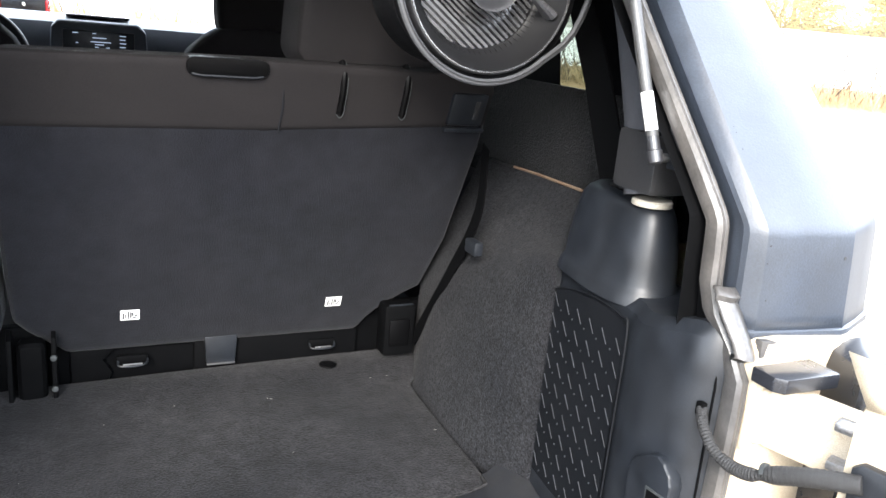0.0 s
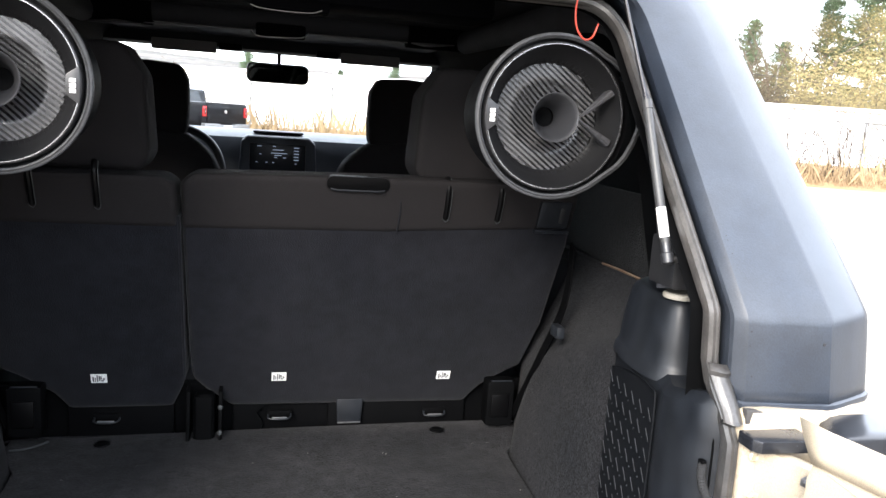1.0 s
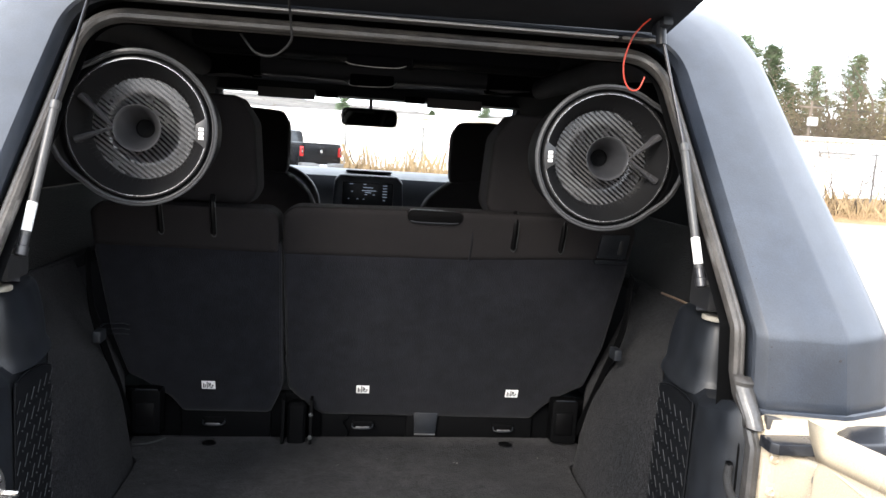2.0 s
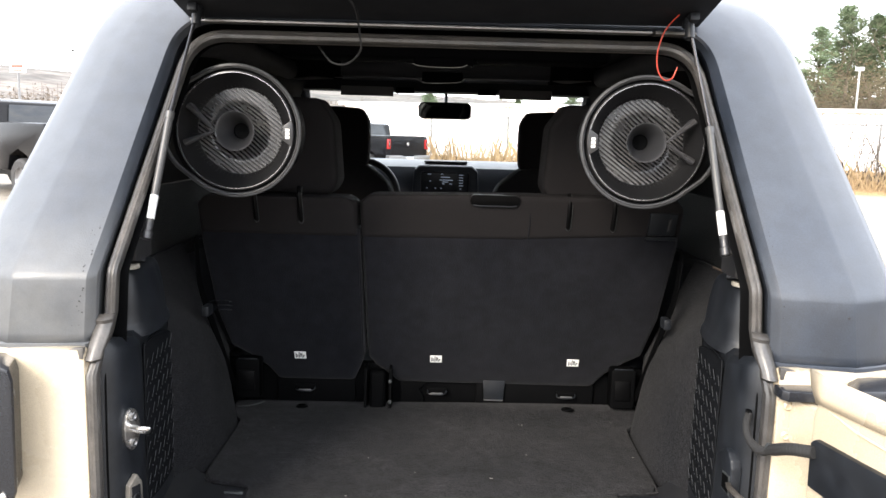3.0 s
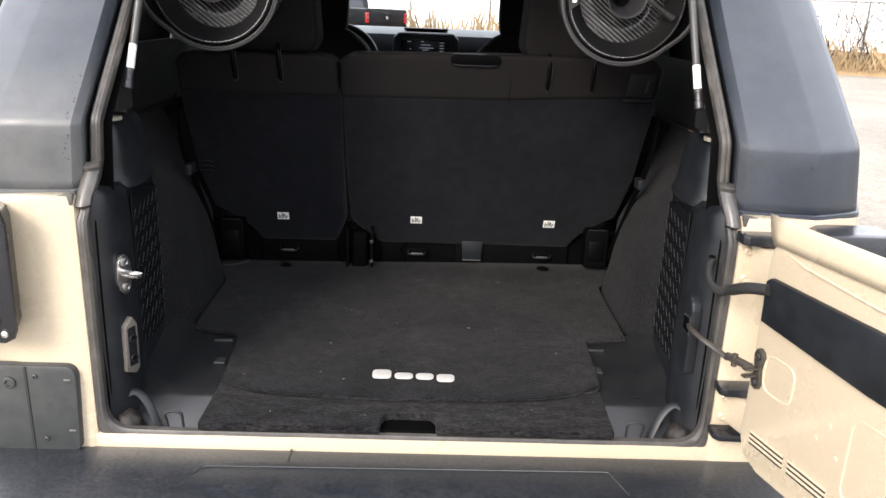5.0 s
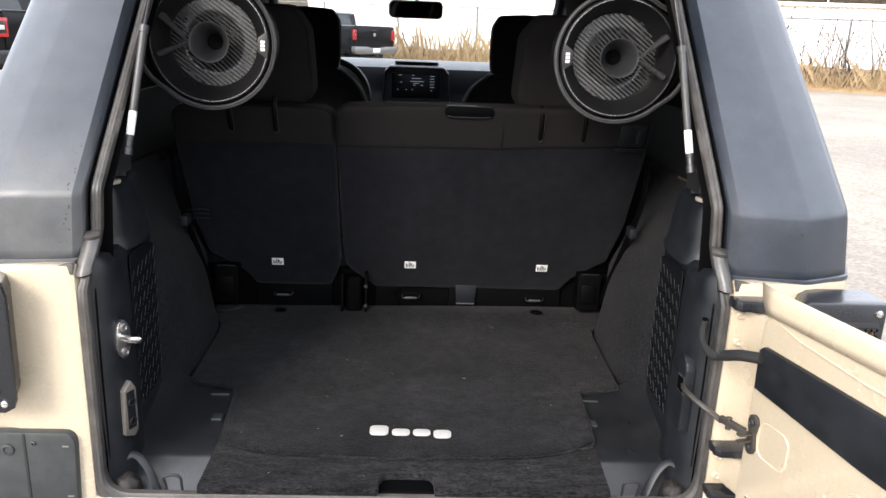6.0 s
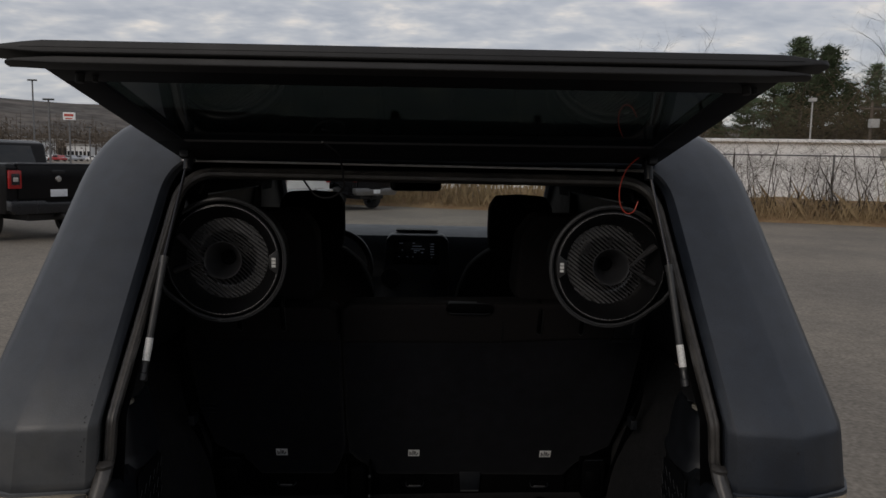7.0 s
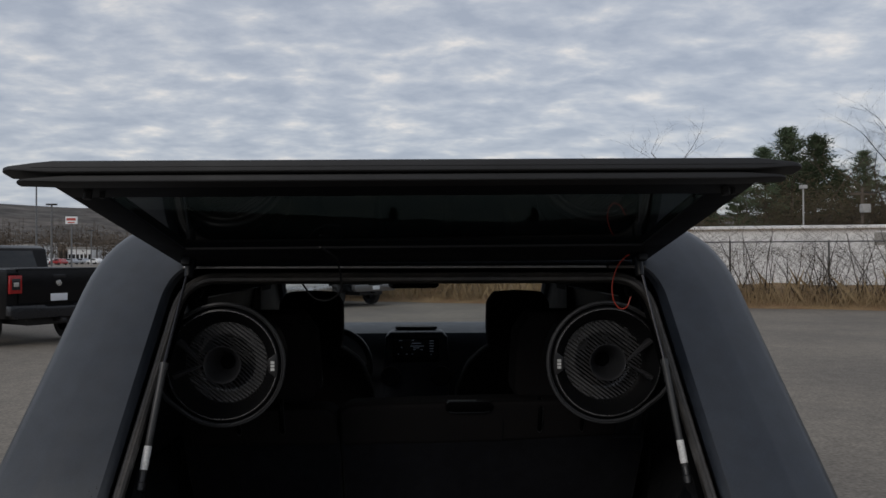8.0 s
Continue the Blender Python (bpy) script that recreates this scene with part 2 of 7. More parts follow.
STRAP = material("oiled_brown_steel", (0.10, 0.090, 0.080), 0.42, 0.7, (0.05, 0.043, 0.038), 40, 400, 0.6, 0.08, 0.0005)
BRAID = material("braided_black_sleeve", (0.004, 0.004, 0.0045), 0.6, 0.0, (0.013, 0.0128, 0.0128), 420, 900, 0.8, 1.0, 0.0015, stretch=(1.0, 1.6, 1.0), grain_amount=1.0, mottle=0.6, mottle_size=500)
FRIT = material("black_glass_border", (0.0085, 0.0090, 0.0108), 0.6, 0.0, None, 12, 300, 0.3, 0.05, 0.001, spec=0.10)
ROD = material("dark_polished_rod", (0.055, 0.055, 0.060), 0.32, 0.9, None, 40, 400, 0.4, 0.03, 0.0005)
STRUT = material("grey_strut_tube", (0.040, 0.040, 0.040), 0.42, 0.0, None, 30, 300, 0.3, 0.03, 0.0005)
WHITE = material("white_sticker", (0.75, 0.75, 0.73), 0.5, 0.0, None, 20, 300, 0.2, 0.0)
INK = material("dark_print", (0.05, 0.05, 0.05), 0.6, 0.0, None, 20, 300, 0.2, 0.0)
EMBROIDERY = material("white_embroidery", (0.44, 0.43, 0.41), 0.8, 0.0, (0.34, 0.33, 0.31), 60, 900, 0.4, 0.5, 0.001)
RED_WIRE = material("red_wire", (0.42, 0.045, 0.025), 0.4, 0.0, None, 30, 300, 0.2, 0.0)
LAMP_BLACK = material("gloss_black_lamp_guard", (0.012, 0.013, 0.016), 0.25, 0.0, None, 12, 400, 0.3, 0.05, 0.0005)
LAMP_RED = material("red_lens", (0.33, 0.015, 0.015), 0.15, 0.0, None, 20, 300, 0.3, 0.0)
AMBER = material("amber_mesh", (0.26, 0.14, 0.045), 0.3, 0.3, None, 20, 300, 0.3, 0.0)
LENS = material("clear_lens", (0.5, 0.48, 0.45), 0.2, 0.2, None, 20, 300, 0.3, 0.0)
CONE = material("woven_speaker_cone", (0.007, 0.007, 0.008), 0.25, 0.0, (0.025, 0.025, 0.025), 30, 900, 0.5, 0.1, 0.0005, spec=0.6)
# Grey on every other rib paints in the gloss that shows the stripes.
CONE_RIB = material("cone_rib_gloss_grey", (0.080, 0.080, 0.084), 0.24, 0.0, (0.03, 0.03, 0.03), 24, 900, 0.6, 0.05, 0.0005, spec=0.6)
THROAT = material("shaded_horn_throat", (0.022, 0.0223, 0.0245), 0.36, 0.0, None, 30, 500, 0.3, 0.0, spec=0.7)
POD = material("black_pod_plastic", (0.0030, 0.0031, 0.0036), 0.6, 0.0, None, 30, 400, 0.4, 0.1, 0.0004, spec=0.10)
LIP = material("dull_grey_pod_lip", (0.053, 0.054, 0.057), 0.40, 0.0, (0.036, 0.037, 0.040), 30, 400, 0.4, 0.1, 0.0004, spec=0.4)
HORN = material("satin_grey_horn", (0.042, 0.042, 0.045), 0.30, 0.0, None, 30, 500, 0.3, 0.05, 0.0003, spec=0.7)
RIM = material("speaker_rim", (0.018, 0.018, 0.0195), 0.35, 0.0, None, 30, 400, 0.4, 0.1, 0.0004, spec=0.5)
RING = material("black_speaker_surround", (0.0062, 0.0062, 0.0068), 0.45, 0.0, None, 30, 400, 0.4, 0.1, 0.0004, spec=0.3)
RIM_BRIGHT = material("polished_trim_ring", (0.35, 0.35, 0.36), 0.25, 0.9, None, 30, 300, 0.3, 0.0)
SCREEN = material("display_glass", (0.006, 0.007, 0.01), 0.35, 0.0, None, 20, 300, 0.2, 0.0, spec=0.3)
SCREEN_TEXT = material("lit_display_text", (0.3, 0.35, 0.45), 0.5, 0.0, None, 20, 300, 0.2, 0.0, emit=(0.6, 0.75, 1.0), power=0.14)
DASH = material("dashboard_plastic", (0.028, 0.034, 0.045), 0.5, 0.0, None, 12, 500, 0.4, 0.2, 0.0008)
VISOR = material("pale_grey_visor_cloth", (0.26, 0.26, 0.255), 0.8, 0.0, None, 20, 500, 0.3, 0.1)
# Grey for the light lines and highlights painted on the roll bar.
GREY_HIGHLIGHT = material("grey_highlight_line", (0.10, 0.10, 0.105), 0.4, 0.0, None, 20, 500, 0.3, 0.0)
MIRROR = material("mirror_face", (0.45, 0.48, 0.46), 0.03, 1.0, None, 5, 50, 0.05, 0.0, rough_var=0.01)
CLEAR = glass("windscreen_glass", (0.92, 0.95, 0.94))
LIFT_GLASS = glass("dark_liftgate_glass", (0.0198, 0.0242, 0.0218), 0.03, 1.3, 2.5, 0.22)
PRIVACY = glass("privacy_glass", (0.16, 0.20, 0.18))
TYRE = material("tyre_rubber", (0.02, 0.02, 0.021), 0.8, 0.0, (0.05, 0.047, 0.042), 12, 200, 0.5, 0.3, 0.002)
RIM_ALLOY = material("alloy_rim", (0.3, 0.3, 0.31), 0.35, 0.8, None, 12, 200, 0.3, 0.05)
BLACK_CAR = material("black_truck_paint", (0.005, 0.005, 0.006), 0.22, 0.0, None, 4, 300, 0.4, 0.0, spec=0.2)
WHITE_CAR = material("white_truck_paint", (0.78, 0.78, 0.77), 0.25, 0.0, (0.7, 0.69, 0.67), 4, 300, 0.4, 0.0, coat=0.6)
CAR_GLASS = material("dark_car_glass", (0.012, 0.015, 0.018), 0.06, 0.0, None, 4, 300, 0.2, 0.0)
# Opaque near-black pane, made to shut daylight out of the cabin side.
DOOR_GLASS = material("opaque_black_door_pane", (0.0032, 0.0036, 0.0040), 0.5, 0.0, None, 4, 300, 0.2, 0.0, spec=0.03)
PLATE = material("pale_plate", (0.7, 0.72, 0.75), 0.4, 0.0, None, 30, 300, 0.3, 0.0)
ASPHALT = material("sandy_worn_asphalt", (0.180, 0.160, 0.136), 0.9, 0.0, (0.27, 0.237, 0.195), 0.35, 26, 0.8, 0.35, 0.004, spec=0.2, grain_amount=0.9, mottle=0.12, mottle_size=5.0)
DRY_GRASS = material("dry_tan_grass", (0.33, 0.245, 0.140), 0.9, 0.0, (0.19, 0.125, 0.075), 0.6, 8, 0.8, 0.0, spec=0.1)
LITTER = material("leaf_litter", (0.24, 0.15, 0.085), 0.95, 0.0, (0.33, 0.24, 0.13), 1.2, 14, 0.8, 0.6, 0.02, spec=0.1)
TWIG = material("grey_brown_bark", (0.095, 0.076, 0.060), 0.9, 0.0, (0.14, 0.115, 0.09), 2, 30, 0.6, 0.2, 0.004, spec=0.1)
VINE = material("dead_vine_leaves", (0.075, 0.052, 0.032), 0.9, 0.0, (0.05, 0.052, 0.026), 0.5, 20, 0.9, 0.0, spec=0.1)
PINE = material("pine_needles", (0.080, 0.118, 0.066), 0.8, 0.0, (0.125, 0.158, 0.085), 0.6, 9, 0.8, 0.0, spec=0.2, random_tint=0.2)
OAK_LEAF = material("withered_tan_leaves", (0.29, 0.245, 0.105), 0.85, 0.0, (0.19, 0.125, 0.06), 0.6, 9, 0.8, 0.0, spec=0.15, random_tint=0.2)
RUSTY = material("rusty_brown_edge", (0.11, 0.065, 0.042), 0.6, 0.0, (0.20, 0.16, 0.11), 30, 300, 0.6, 0.1)
WHITE_WALL = material("white_painted_siding", (0.87, 0.87, 0.87), 0.6, 0.0, (0.76, 0.76, 0.76), 0.4, 3, 0.6, 0.0, grain_amount=0.12)
CONCRETE = material("grey_concrete", (0.36, 0.35, 0.33), 0.85, 0.0, (0.27, 0.26, 0.24), 1.2, 30, 0.6, 0.3, 0.004)
GALV = material("galvanised_wire", (0.17, 0.175, 0.18), 0.6, 0.3, (0.11, 0.10, 0.09), 5, 60, 0.5, 0.0)
BRUSH_BARK = material("dark_brush_bark", (0.036, 0.030, 0.026), 0.9, 0.0, (0.062, 0.049, 0.039), 2, 30, 0.6, 0.2, 0.004, spec=0.1)
HILL = material("wooded_hillside", (0.150, 0.132, 0.118), 0.95, 0.0, (0.080, 0.078, 0.074), 0.010, 0.16, 0.9, 0.0, spec=0.05, mottle=0.35, mottle_size=0.045)
SIGN_RED = material("red_sign", (0.5, 0.08, 0.06), 0.5, 0.0, None, 2, 30, 0.3, 0.0)
BRICK = material("brown_building", (0.30, 0.24, 0.19), 0.85, 0.0, None, 0.4, 8, 0.6, 0.0)


# ---- mesh helpers ----
def smoothstep(a, b, v):
    k = min(max((v - a) / (b - a), 0), 1)
    return k * k * (3 - 2 * k)


def joined(*pieces):
    bm = pieces[0]
    for other in pieces[1:]:
        me = bpy.data.meshes.new("piece")
        other.to_mesh(me)
        other.free()
        bm.from_mesh(me)
        bpy.data.meshes.remove(me)
    return bm


def box(lo, hi, bevel=0.0, seg=2):
    bm = bmesh.new()
    lo, hi = Vector(lo), Vector(hi)
    bmesh.ops.create_cube(bm, size=1.0, matrix=Matrix.LocRotScale((lo + hi) / 2, None, hi - lo))
    if bevel:
        bmesh.ops.bevel(bm, geom=bm.edges[:], offset=bevel, segments=seg, profile=0.6, affect="EDGES")
    return bm


def moved(bm, m):
    bmesh.ops.transform(bm, matrix=m, verts=bm.verts[:])
    return bm


def mirrored(bm):
    bmesh.ops.transform(bm, matrix=Matrix.Diagonal((-1, 1, 1, 1)), verts=bm.verts[:])
    bmesh.ops.reverse_faces(bm, faces=bm.faces[:])
    return bm


def prism(outline, plane, a, b, bevel=0.0, seg=2):
    """A flat outline pushed from a to b across its plane ("xz", "xy" or "yz")."""
    bm = bmesh.new()
    put = {"xz": lambda u, v, w: (u, w, v), "xy": lambda u, v, w: (u, v, w), "yz": lambda u, v, w: (w, u, v)}[plane]
    near = [bm.verts.new(put(u, v, a)) for u, v in outline]
    far = [bm.verts.new(put(u, v, b)) for u, v in outline]
    bm.faces.new(near)
    bm.faces.new(far[::-1])
    for i in range(len(near)):
        k = (i + 1) % len(near)
        bm.faces.new((near[i], far[i], far[k], near[k]))
    bmesh.ops.recalc_face_normals(bm, faces=bm.faces[:])
    if bevel:
        bmesh.ops.bevel(bm, geom=bm.edges[:], offset=bevel, segments=seg, profile=0.6, affect="EDGES", clamp_overlap=True)
    return bm


def loft(rings, closed=True, caps=False, around=False, keep=None):
    """Faces from ring to ring; around joins the last ring to the first; keep says which faces stay, by their middle."""
    bm = bmesh.new()
    rows = [[bm.verts.new(p) for p in ring] for ring in rings]
    n = len(rows[0])
    for r in range(len(rows) if around else len(rows) - 1):
        lower, upper = rows[r], rows[(r + 1) % len(rows)]
        for i in range(n if closed else n - 1):
            k = (i + 1) % n
            quad = (lower[i], lower[k], upper[k], upper[i])
            if keep is None or keep(sum((v.co for v in quad), Vector()) / 4):
                bm.faces.new(quad)
    if caps:
        bm.faces.new(rows[0][::-1])
        bm.faces.new(rows[-1])
    if keep is not None:
        bmesh.ops.delete(bm, geom=[v for v in bm.verts if not v.link_faces], context="VERTS")
    bmesh.ops.recalc_face_normals(bm, faces=bm.faces[:])
    return bm


def tube(points, radius, n=10, caps=True, squash=1.0):
    """A round bar along points; radius may be a list."""
    pts = [Vector(p) for p in points]
    rings, side = [], None
    for i, p in enumerate(pts):
        way = (pts[min(i + 1, len(pts) - 1)] - pts[max(i - 1, 0)]).normalized()
        if side is None:
            side = way.orthogonal().normalized()
        side = (side - way * side.dot(way)).normalized()
        up = way.cross(side)
        r = radius[i] if isinstance(radius, (list, tuple)) else radius
        rings.append([p + r * (math.cos(a) * side + squash * math.sin(a) * up) for a in (2 * math.pi * k / n for k in range(n))])
    return loft(rings, True, caps)


def curve_points(points, n=24):
    """A smooth line through points."""
    pts = [Vector(p) for p in points]
    pts = [2 * pts[0] - pts[1], *pts, 2 * pts[-1] - pts[-2]]
    out = []
    for i in range(1, len(pts) - 2):
        a, b, c, d = pts[i - 1:i + 3]
        for k in range(n):
            u = k / n
            out.append(0.5 * (2 * b + (c - a) * u + (2 * a - 5 * b + 4 * c - d) * u ** 2 + (3 * b - a - 3 * c + d) * u ** 3))
    return out + [pts[-2]]


def lathe(profile, at, axis=(0, -1, 0), n=48, caps=False):
    """A profile of (radius, height along axis) turned about the axis at a place."""
    q = Vector((0, 0, 1)).rotation_difference(Vector(axis).normalized())
    rings = [[Vector(at) + q @ Vector((r * math.cos(a), r * math.sin(a), h)) for a in (2 * math.pi * k / n for k in range(n))] for r, h in profile]
    return loft(rings, True, caps)


def cylinder(at, axis, r, h, n=20, bevel=0.0):
    b = bevel or min(r, h) * 0.1
    return lathe([(r - b, 0), (r, b), (r, h - b), (r - b, h)], at, axis, n, True)


OFFSET = {}


def thing(name, at, label, category, group="", kind=""):
    ob = new(name)
    ob.location = at
    ob.empty_display_size = 0.2
    OFFSET[ob.name] = Vector(at)
    return tagged(ob, label, category, group, kind)


def mesh_of(name, bm, mat, sharp=32, smooth=True):
    me = bpy.data.meshes.new(name)
    bm.normal_update()
    if smooth:
        limit = radians(sharp)
        for f in bm.faces:
            f.smooth = True
        for e in bm.edges:
            e.smooth = len(e.link_faces) != 2 or e.calc_face_angle(0) < limit
    bm.to_mesh(me)
    bm.free()
    me.materials.append(mat)
    return me


def part(name, bm, mat, parent, label="", sharp=32):
    """One mesh under a thing or under a part."""
    root = parent
    while root.parent:
        root = root.parent
    off = OFFSET.get(root.name, Vector())
    bmesh.ops.translate(bm, verts=bm.verts[:], vec=-off)
    ob = new(name, mesh_of(name, bm, mat, sharp))
    ob.parent = parent
    return tagged(ob, label)


def whole(name, bm, mat, label, category, group="", kind="", sharp=32):
    """A thing of a single mesh."""
    return tagged(new(name, mesh_of(name, bm, mat, sharp)), label, category, group, kind)


def solid(ob, thick, offset=-1.0):
    mod = ob.modifiers.new("thickness", "SOLIDIFY")
    mod.thickness, mod.offset = thick, offset
    return ob


# ---- the off-road vehicle: x to its right, y to its front, the rear opening at y = 0 ----
def y_face(z):
    """How far forward the sloping rear face lies at a height."""
    d = z - 1.335
    return max(0.0, 0.4 * (d + math.sqrt(d * d + 0.00003)))


def arch(wb, wt, z0, zt, r, low=5, leg=12, bend=10, top=14):
    """An arch of (x, z) from the right foot over the top to the left foot."""
    foot, corner = Vector((wb, z0)), Vector((wt, zt))
    way = (corner - foot).normalized()
    start, end = corner - way * r, corner - Vector((r, 0))
    brk = foot + (corner - foot) * ((1.335 - z0) / (zt - z0)) if z0 < 1.33 else foot.lerp(start, 0.2)
    near = way * (0.007 / way.y)
    pts = [foot.lerp(brk - near, i / low) for i in range(low)]
    pts += [brk - near, brk]
    pts += [(brk + near).lerp(start, i / leg) for i in range(leg)]
    for i in range(bend):
        u = i / bend
        pts.append(start * (1 - u) ** 2 + corner * 2 * u * (1 - u) + end * u * u)
    half = [tuple(p) for p in pts]
    line = [(end.x * (1 - 2 * i / top), zt) for i in range(top + 1)]
    return half + line + [(-x, z) for x, z in half[::-1]]


def on_face(outline, back=0.0, back_high=None):
    """Points on the rear face, set back; the set-back may change towards the top."""
    if back_high is None:
        back_high = back
    return [Vector((x, y_face(z) + back + (back_high - back) * smoothstep(1.38, 1.66, z), z)) for x, z in outline]


def at_y(outline, y):
    return [Vector((x, y, z)) for x, z in outline]


jeep = thing("off_road_vehicle", (0, 1.3, 0), "sand-coloured four-door off-road vehicle with black hardtop, its rear open", "car")

deep = arch(0.550, 0.512, 1.222, 1.784, 0.07)
lip_edge = arch(0.545, 0.508, 1.222, 1.780, 0.07)
lip_round = arch(0.546, 0.510, 1.222, 1.782, 0.071)
lip_top = arch(0.554, 0.5130, 1.222, 1.7875, 0.076)
bevel_edge = arch(0.558, 0.5170, 1.222, 1.7920, 0.079)
flat = arch(0.620, 0.556, 1.222, 1.823, 0.110)
ridge = arch(0.672, 0.592, 1.222, 1.843, 0.13)
brow = arch(0.680, 0.600, 1.222, 1.850, 0.132)
shoulder = arch(0.716, 0.632, 1.222, 1.861, 0.138)
mid1 = arch(0.752, 0.663, 1.222, 1.870, 0.143)
mid2 = arch(0.764, 0.674, 1.222, 1.875, 0.148)
mid3 = arch(0.784, 0.691, 1.222, 1.881, 0.155)
outer = arch(0.800, 0.705, 1.222, 1.885, 0.16)


def window_hole(c):
    return abs(c.x) > 0.6 and 1.40 < c.z < 1.66 and (0.62 < c.y < 1.2 or 1.36 < c.y < 2.3)


shell = [on_face(deep, 0.088), on_face(deep, 0.050), on_face(lip_edge, 0.036), on_face(lip_round, 0.029), on_face(lip_top, 0.0185, 0.016), on_face(bevel_edge, 0.0150, 0.0095), on_face(flat, 0.006, 0.002), on_face(ridge, 0.0, 0.008), on_face(brow, 0.0030, 0.011), on_face(shoulder, 0.0175, 0.024), on_face(mid1, 0.034, 0.043), on_face(mid2, 0.043, 0.053), on_face(mid3, 0.080, 0.085), on_face(outer, 0.122)]
shell += [at_y(outer, y) for y in (0.62, 0.745, 1.2, 1.36, 1.85, 2.3, 2.56)]
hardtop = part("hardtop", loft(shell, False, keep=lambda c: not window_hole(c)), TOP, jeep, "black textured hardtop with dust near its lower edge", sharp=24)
solid(hardtop, 0.022)
# All panes but one are opaque black so no daylight shows inside.
for side, pane_label in ((1, "dark side glass"), (-1, "dark side glass")):
    for y0, y1, g in ((0.62, 0.745, PRIVACY if side > 0 else DOOR_GLASS), (0.745, 1.2, DOOR_GLASS), (1.36, 2.3, DOOR_GLASS)):
        bm = loft(shell[14:], False, keep=lambda c: window_hole(c) and c.x * side > 0 and y0 < c.y < y1)
        bmesh.ops.translate(bm, verts=bm.verts[:], vec=(-0.008 * side, 0, 0))
        part("side_window", bm, g, hardtop, pane_label).visible_shadow = False
# lining inside the hardtop, its shade painted in with the darker lining copy
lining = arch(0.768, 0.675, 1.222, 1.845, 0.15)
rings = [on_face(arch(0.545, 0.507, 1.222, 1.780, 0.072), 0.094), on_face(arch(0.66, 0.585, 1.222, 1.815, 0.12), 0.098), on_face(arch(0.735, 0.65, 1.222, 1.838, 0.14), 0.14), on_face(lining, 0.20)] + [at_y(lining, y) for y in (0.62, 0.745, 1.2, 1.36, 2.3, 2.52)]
part("hardtop_lining", loft(rings, False, keep=lambda c: not window_hole(c)), SHADED_LINER, hardtop)
# flange along the foot of the hardtop
foot = [(0.546, 0.030), (0.556, 0.016), (0.60, 0.010), (0.668, 0.001), (0.682, 0.004), (0.752, 0.034), (0.765, 0.044), (0.784, 0.080), (0.800, 0.122), (0.800, 0.2), (0.800, 1.2), (0.800, 2.56)]
for side in (1, -1):
    rings = []
    for i, (x, y) in enumerate(foot):
        a, b = foot[max(i - 1, 0)], foot[min(i + 1, len(foot) - 1)]
        n = Vector((b[1] - a[1], -(b[0] - a[0]), 0)).normalized()
        rings.append([Vector((x, y, z)) + n * o for o, z in ((-0.01, 1.2155), (0.002, 1.2155), (0.0038, 1.2185), (0.0034, 1.2255), (-0.001, 1.2285), (-0.012, 1.230))])
    bm = loft(rings, True, True)
    if side < 0:
        mirrored(bm)
    part("hardtop_flange", bm, TOP, hardtop)
# small screw plug on the quarter of the hardtop
part("plug", cylinder((0.652, 0.0035, 1.306), (0, -1, 0), 0.0022, 0.0025, 10), GAP, hardtop)
# grit and dried drops along the inner edge of the hardtop
rd = random.Random(31)
grit = None
for _ in range(80):
    z = rd.uniform(1.25, 1.72)
    side = -1 if rd.random() < 0.7 else 1
    off = abs(rd.gauss(0, 0.006))
    x = side * (0.559 - 0.060 * (z - 1.222) + off)
    r = rd.uniform(0.0006, 0.0014)
    speck = lathe([(r, 0), (r * 0.8, r * 0.5), (0, r * 0.7)], (x, y_face(z) + 0.0145 - 0.125 * off, z), (0, -1.0, 0.8 if z > 1.335 else 0), 6)
    grit = speck if grit is None else joined(grit, speck)
tagged(new("grit", mesh_of("grit", grit, GAP)), "dark grit and dried drops stuck to the hardtop", "dirt", kind="stuff")
# bright strip under the glass hinge, and a near-black sheet painting the gap's shade
part("hinge_rail", box((-0.49, 0.356, 1.777), (0.405, 0.392, 1.782), 0.002), STEEL, hardtop, "pale worn strip under the hinge")
part("hinge_rail", box((0.41, 0.354, 1.776), (0.49, 0.392, 1.782), 0.002), RUBBER, hardtop)
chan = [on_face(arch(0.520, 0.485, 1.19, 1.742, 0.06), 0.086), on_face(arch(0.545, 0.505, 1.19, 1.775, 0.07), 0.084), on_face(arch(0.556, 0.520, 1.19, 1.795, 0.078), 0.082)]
part("gap_shade_sheet", loft(chan, False), VOID, hardtop)

# weather seal: one closed loop round tailgate opening and glass opening
leg = [(math.copysign(0.533 + (abs(x) - 0.533) * smoothstep(1.16, 1.27, z), x), z) for x, z in arch(0.5515, 0.487, 0.84, 1.745, 0.06, low=16)]


def bent(a, c, b, n=8):
    return [tuple(Vector(a) * (1 - u) ** 2 + Vector(c) * 2 * u * (1 - u) + Vector(b) * u * u) for u in (i / n for i in range(1, n))]


loop = leg + bent((-0.533, 0.84), (-0.534, 0.797), (-0.49, 0.7955)) + [(x, 0.7955) for x in np.linspace(-0.49, 0.49, 20)] + bent((0.49, 0.7955), (0.534, 0.797), (0.533, 0.84))
rings = []
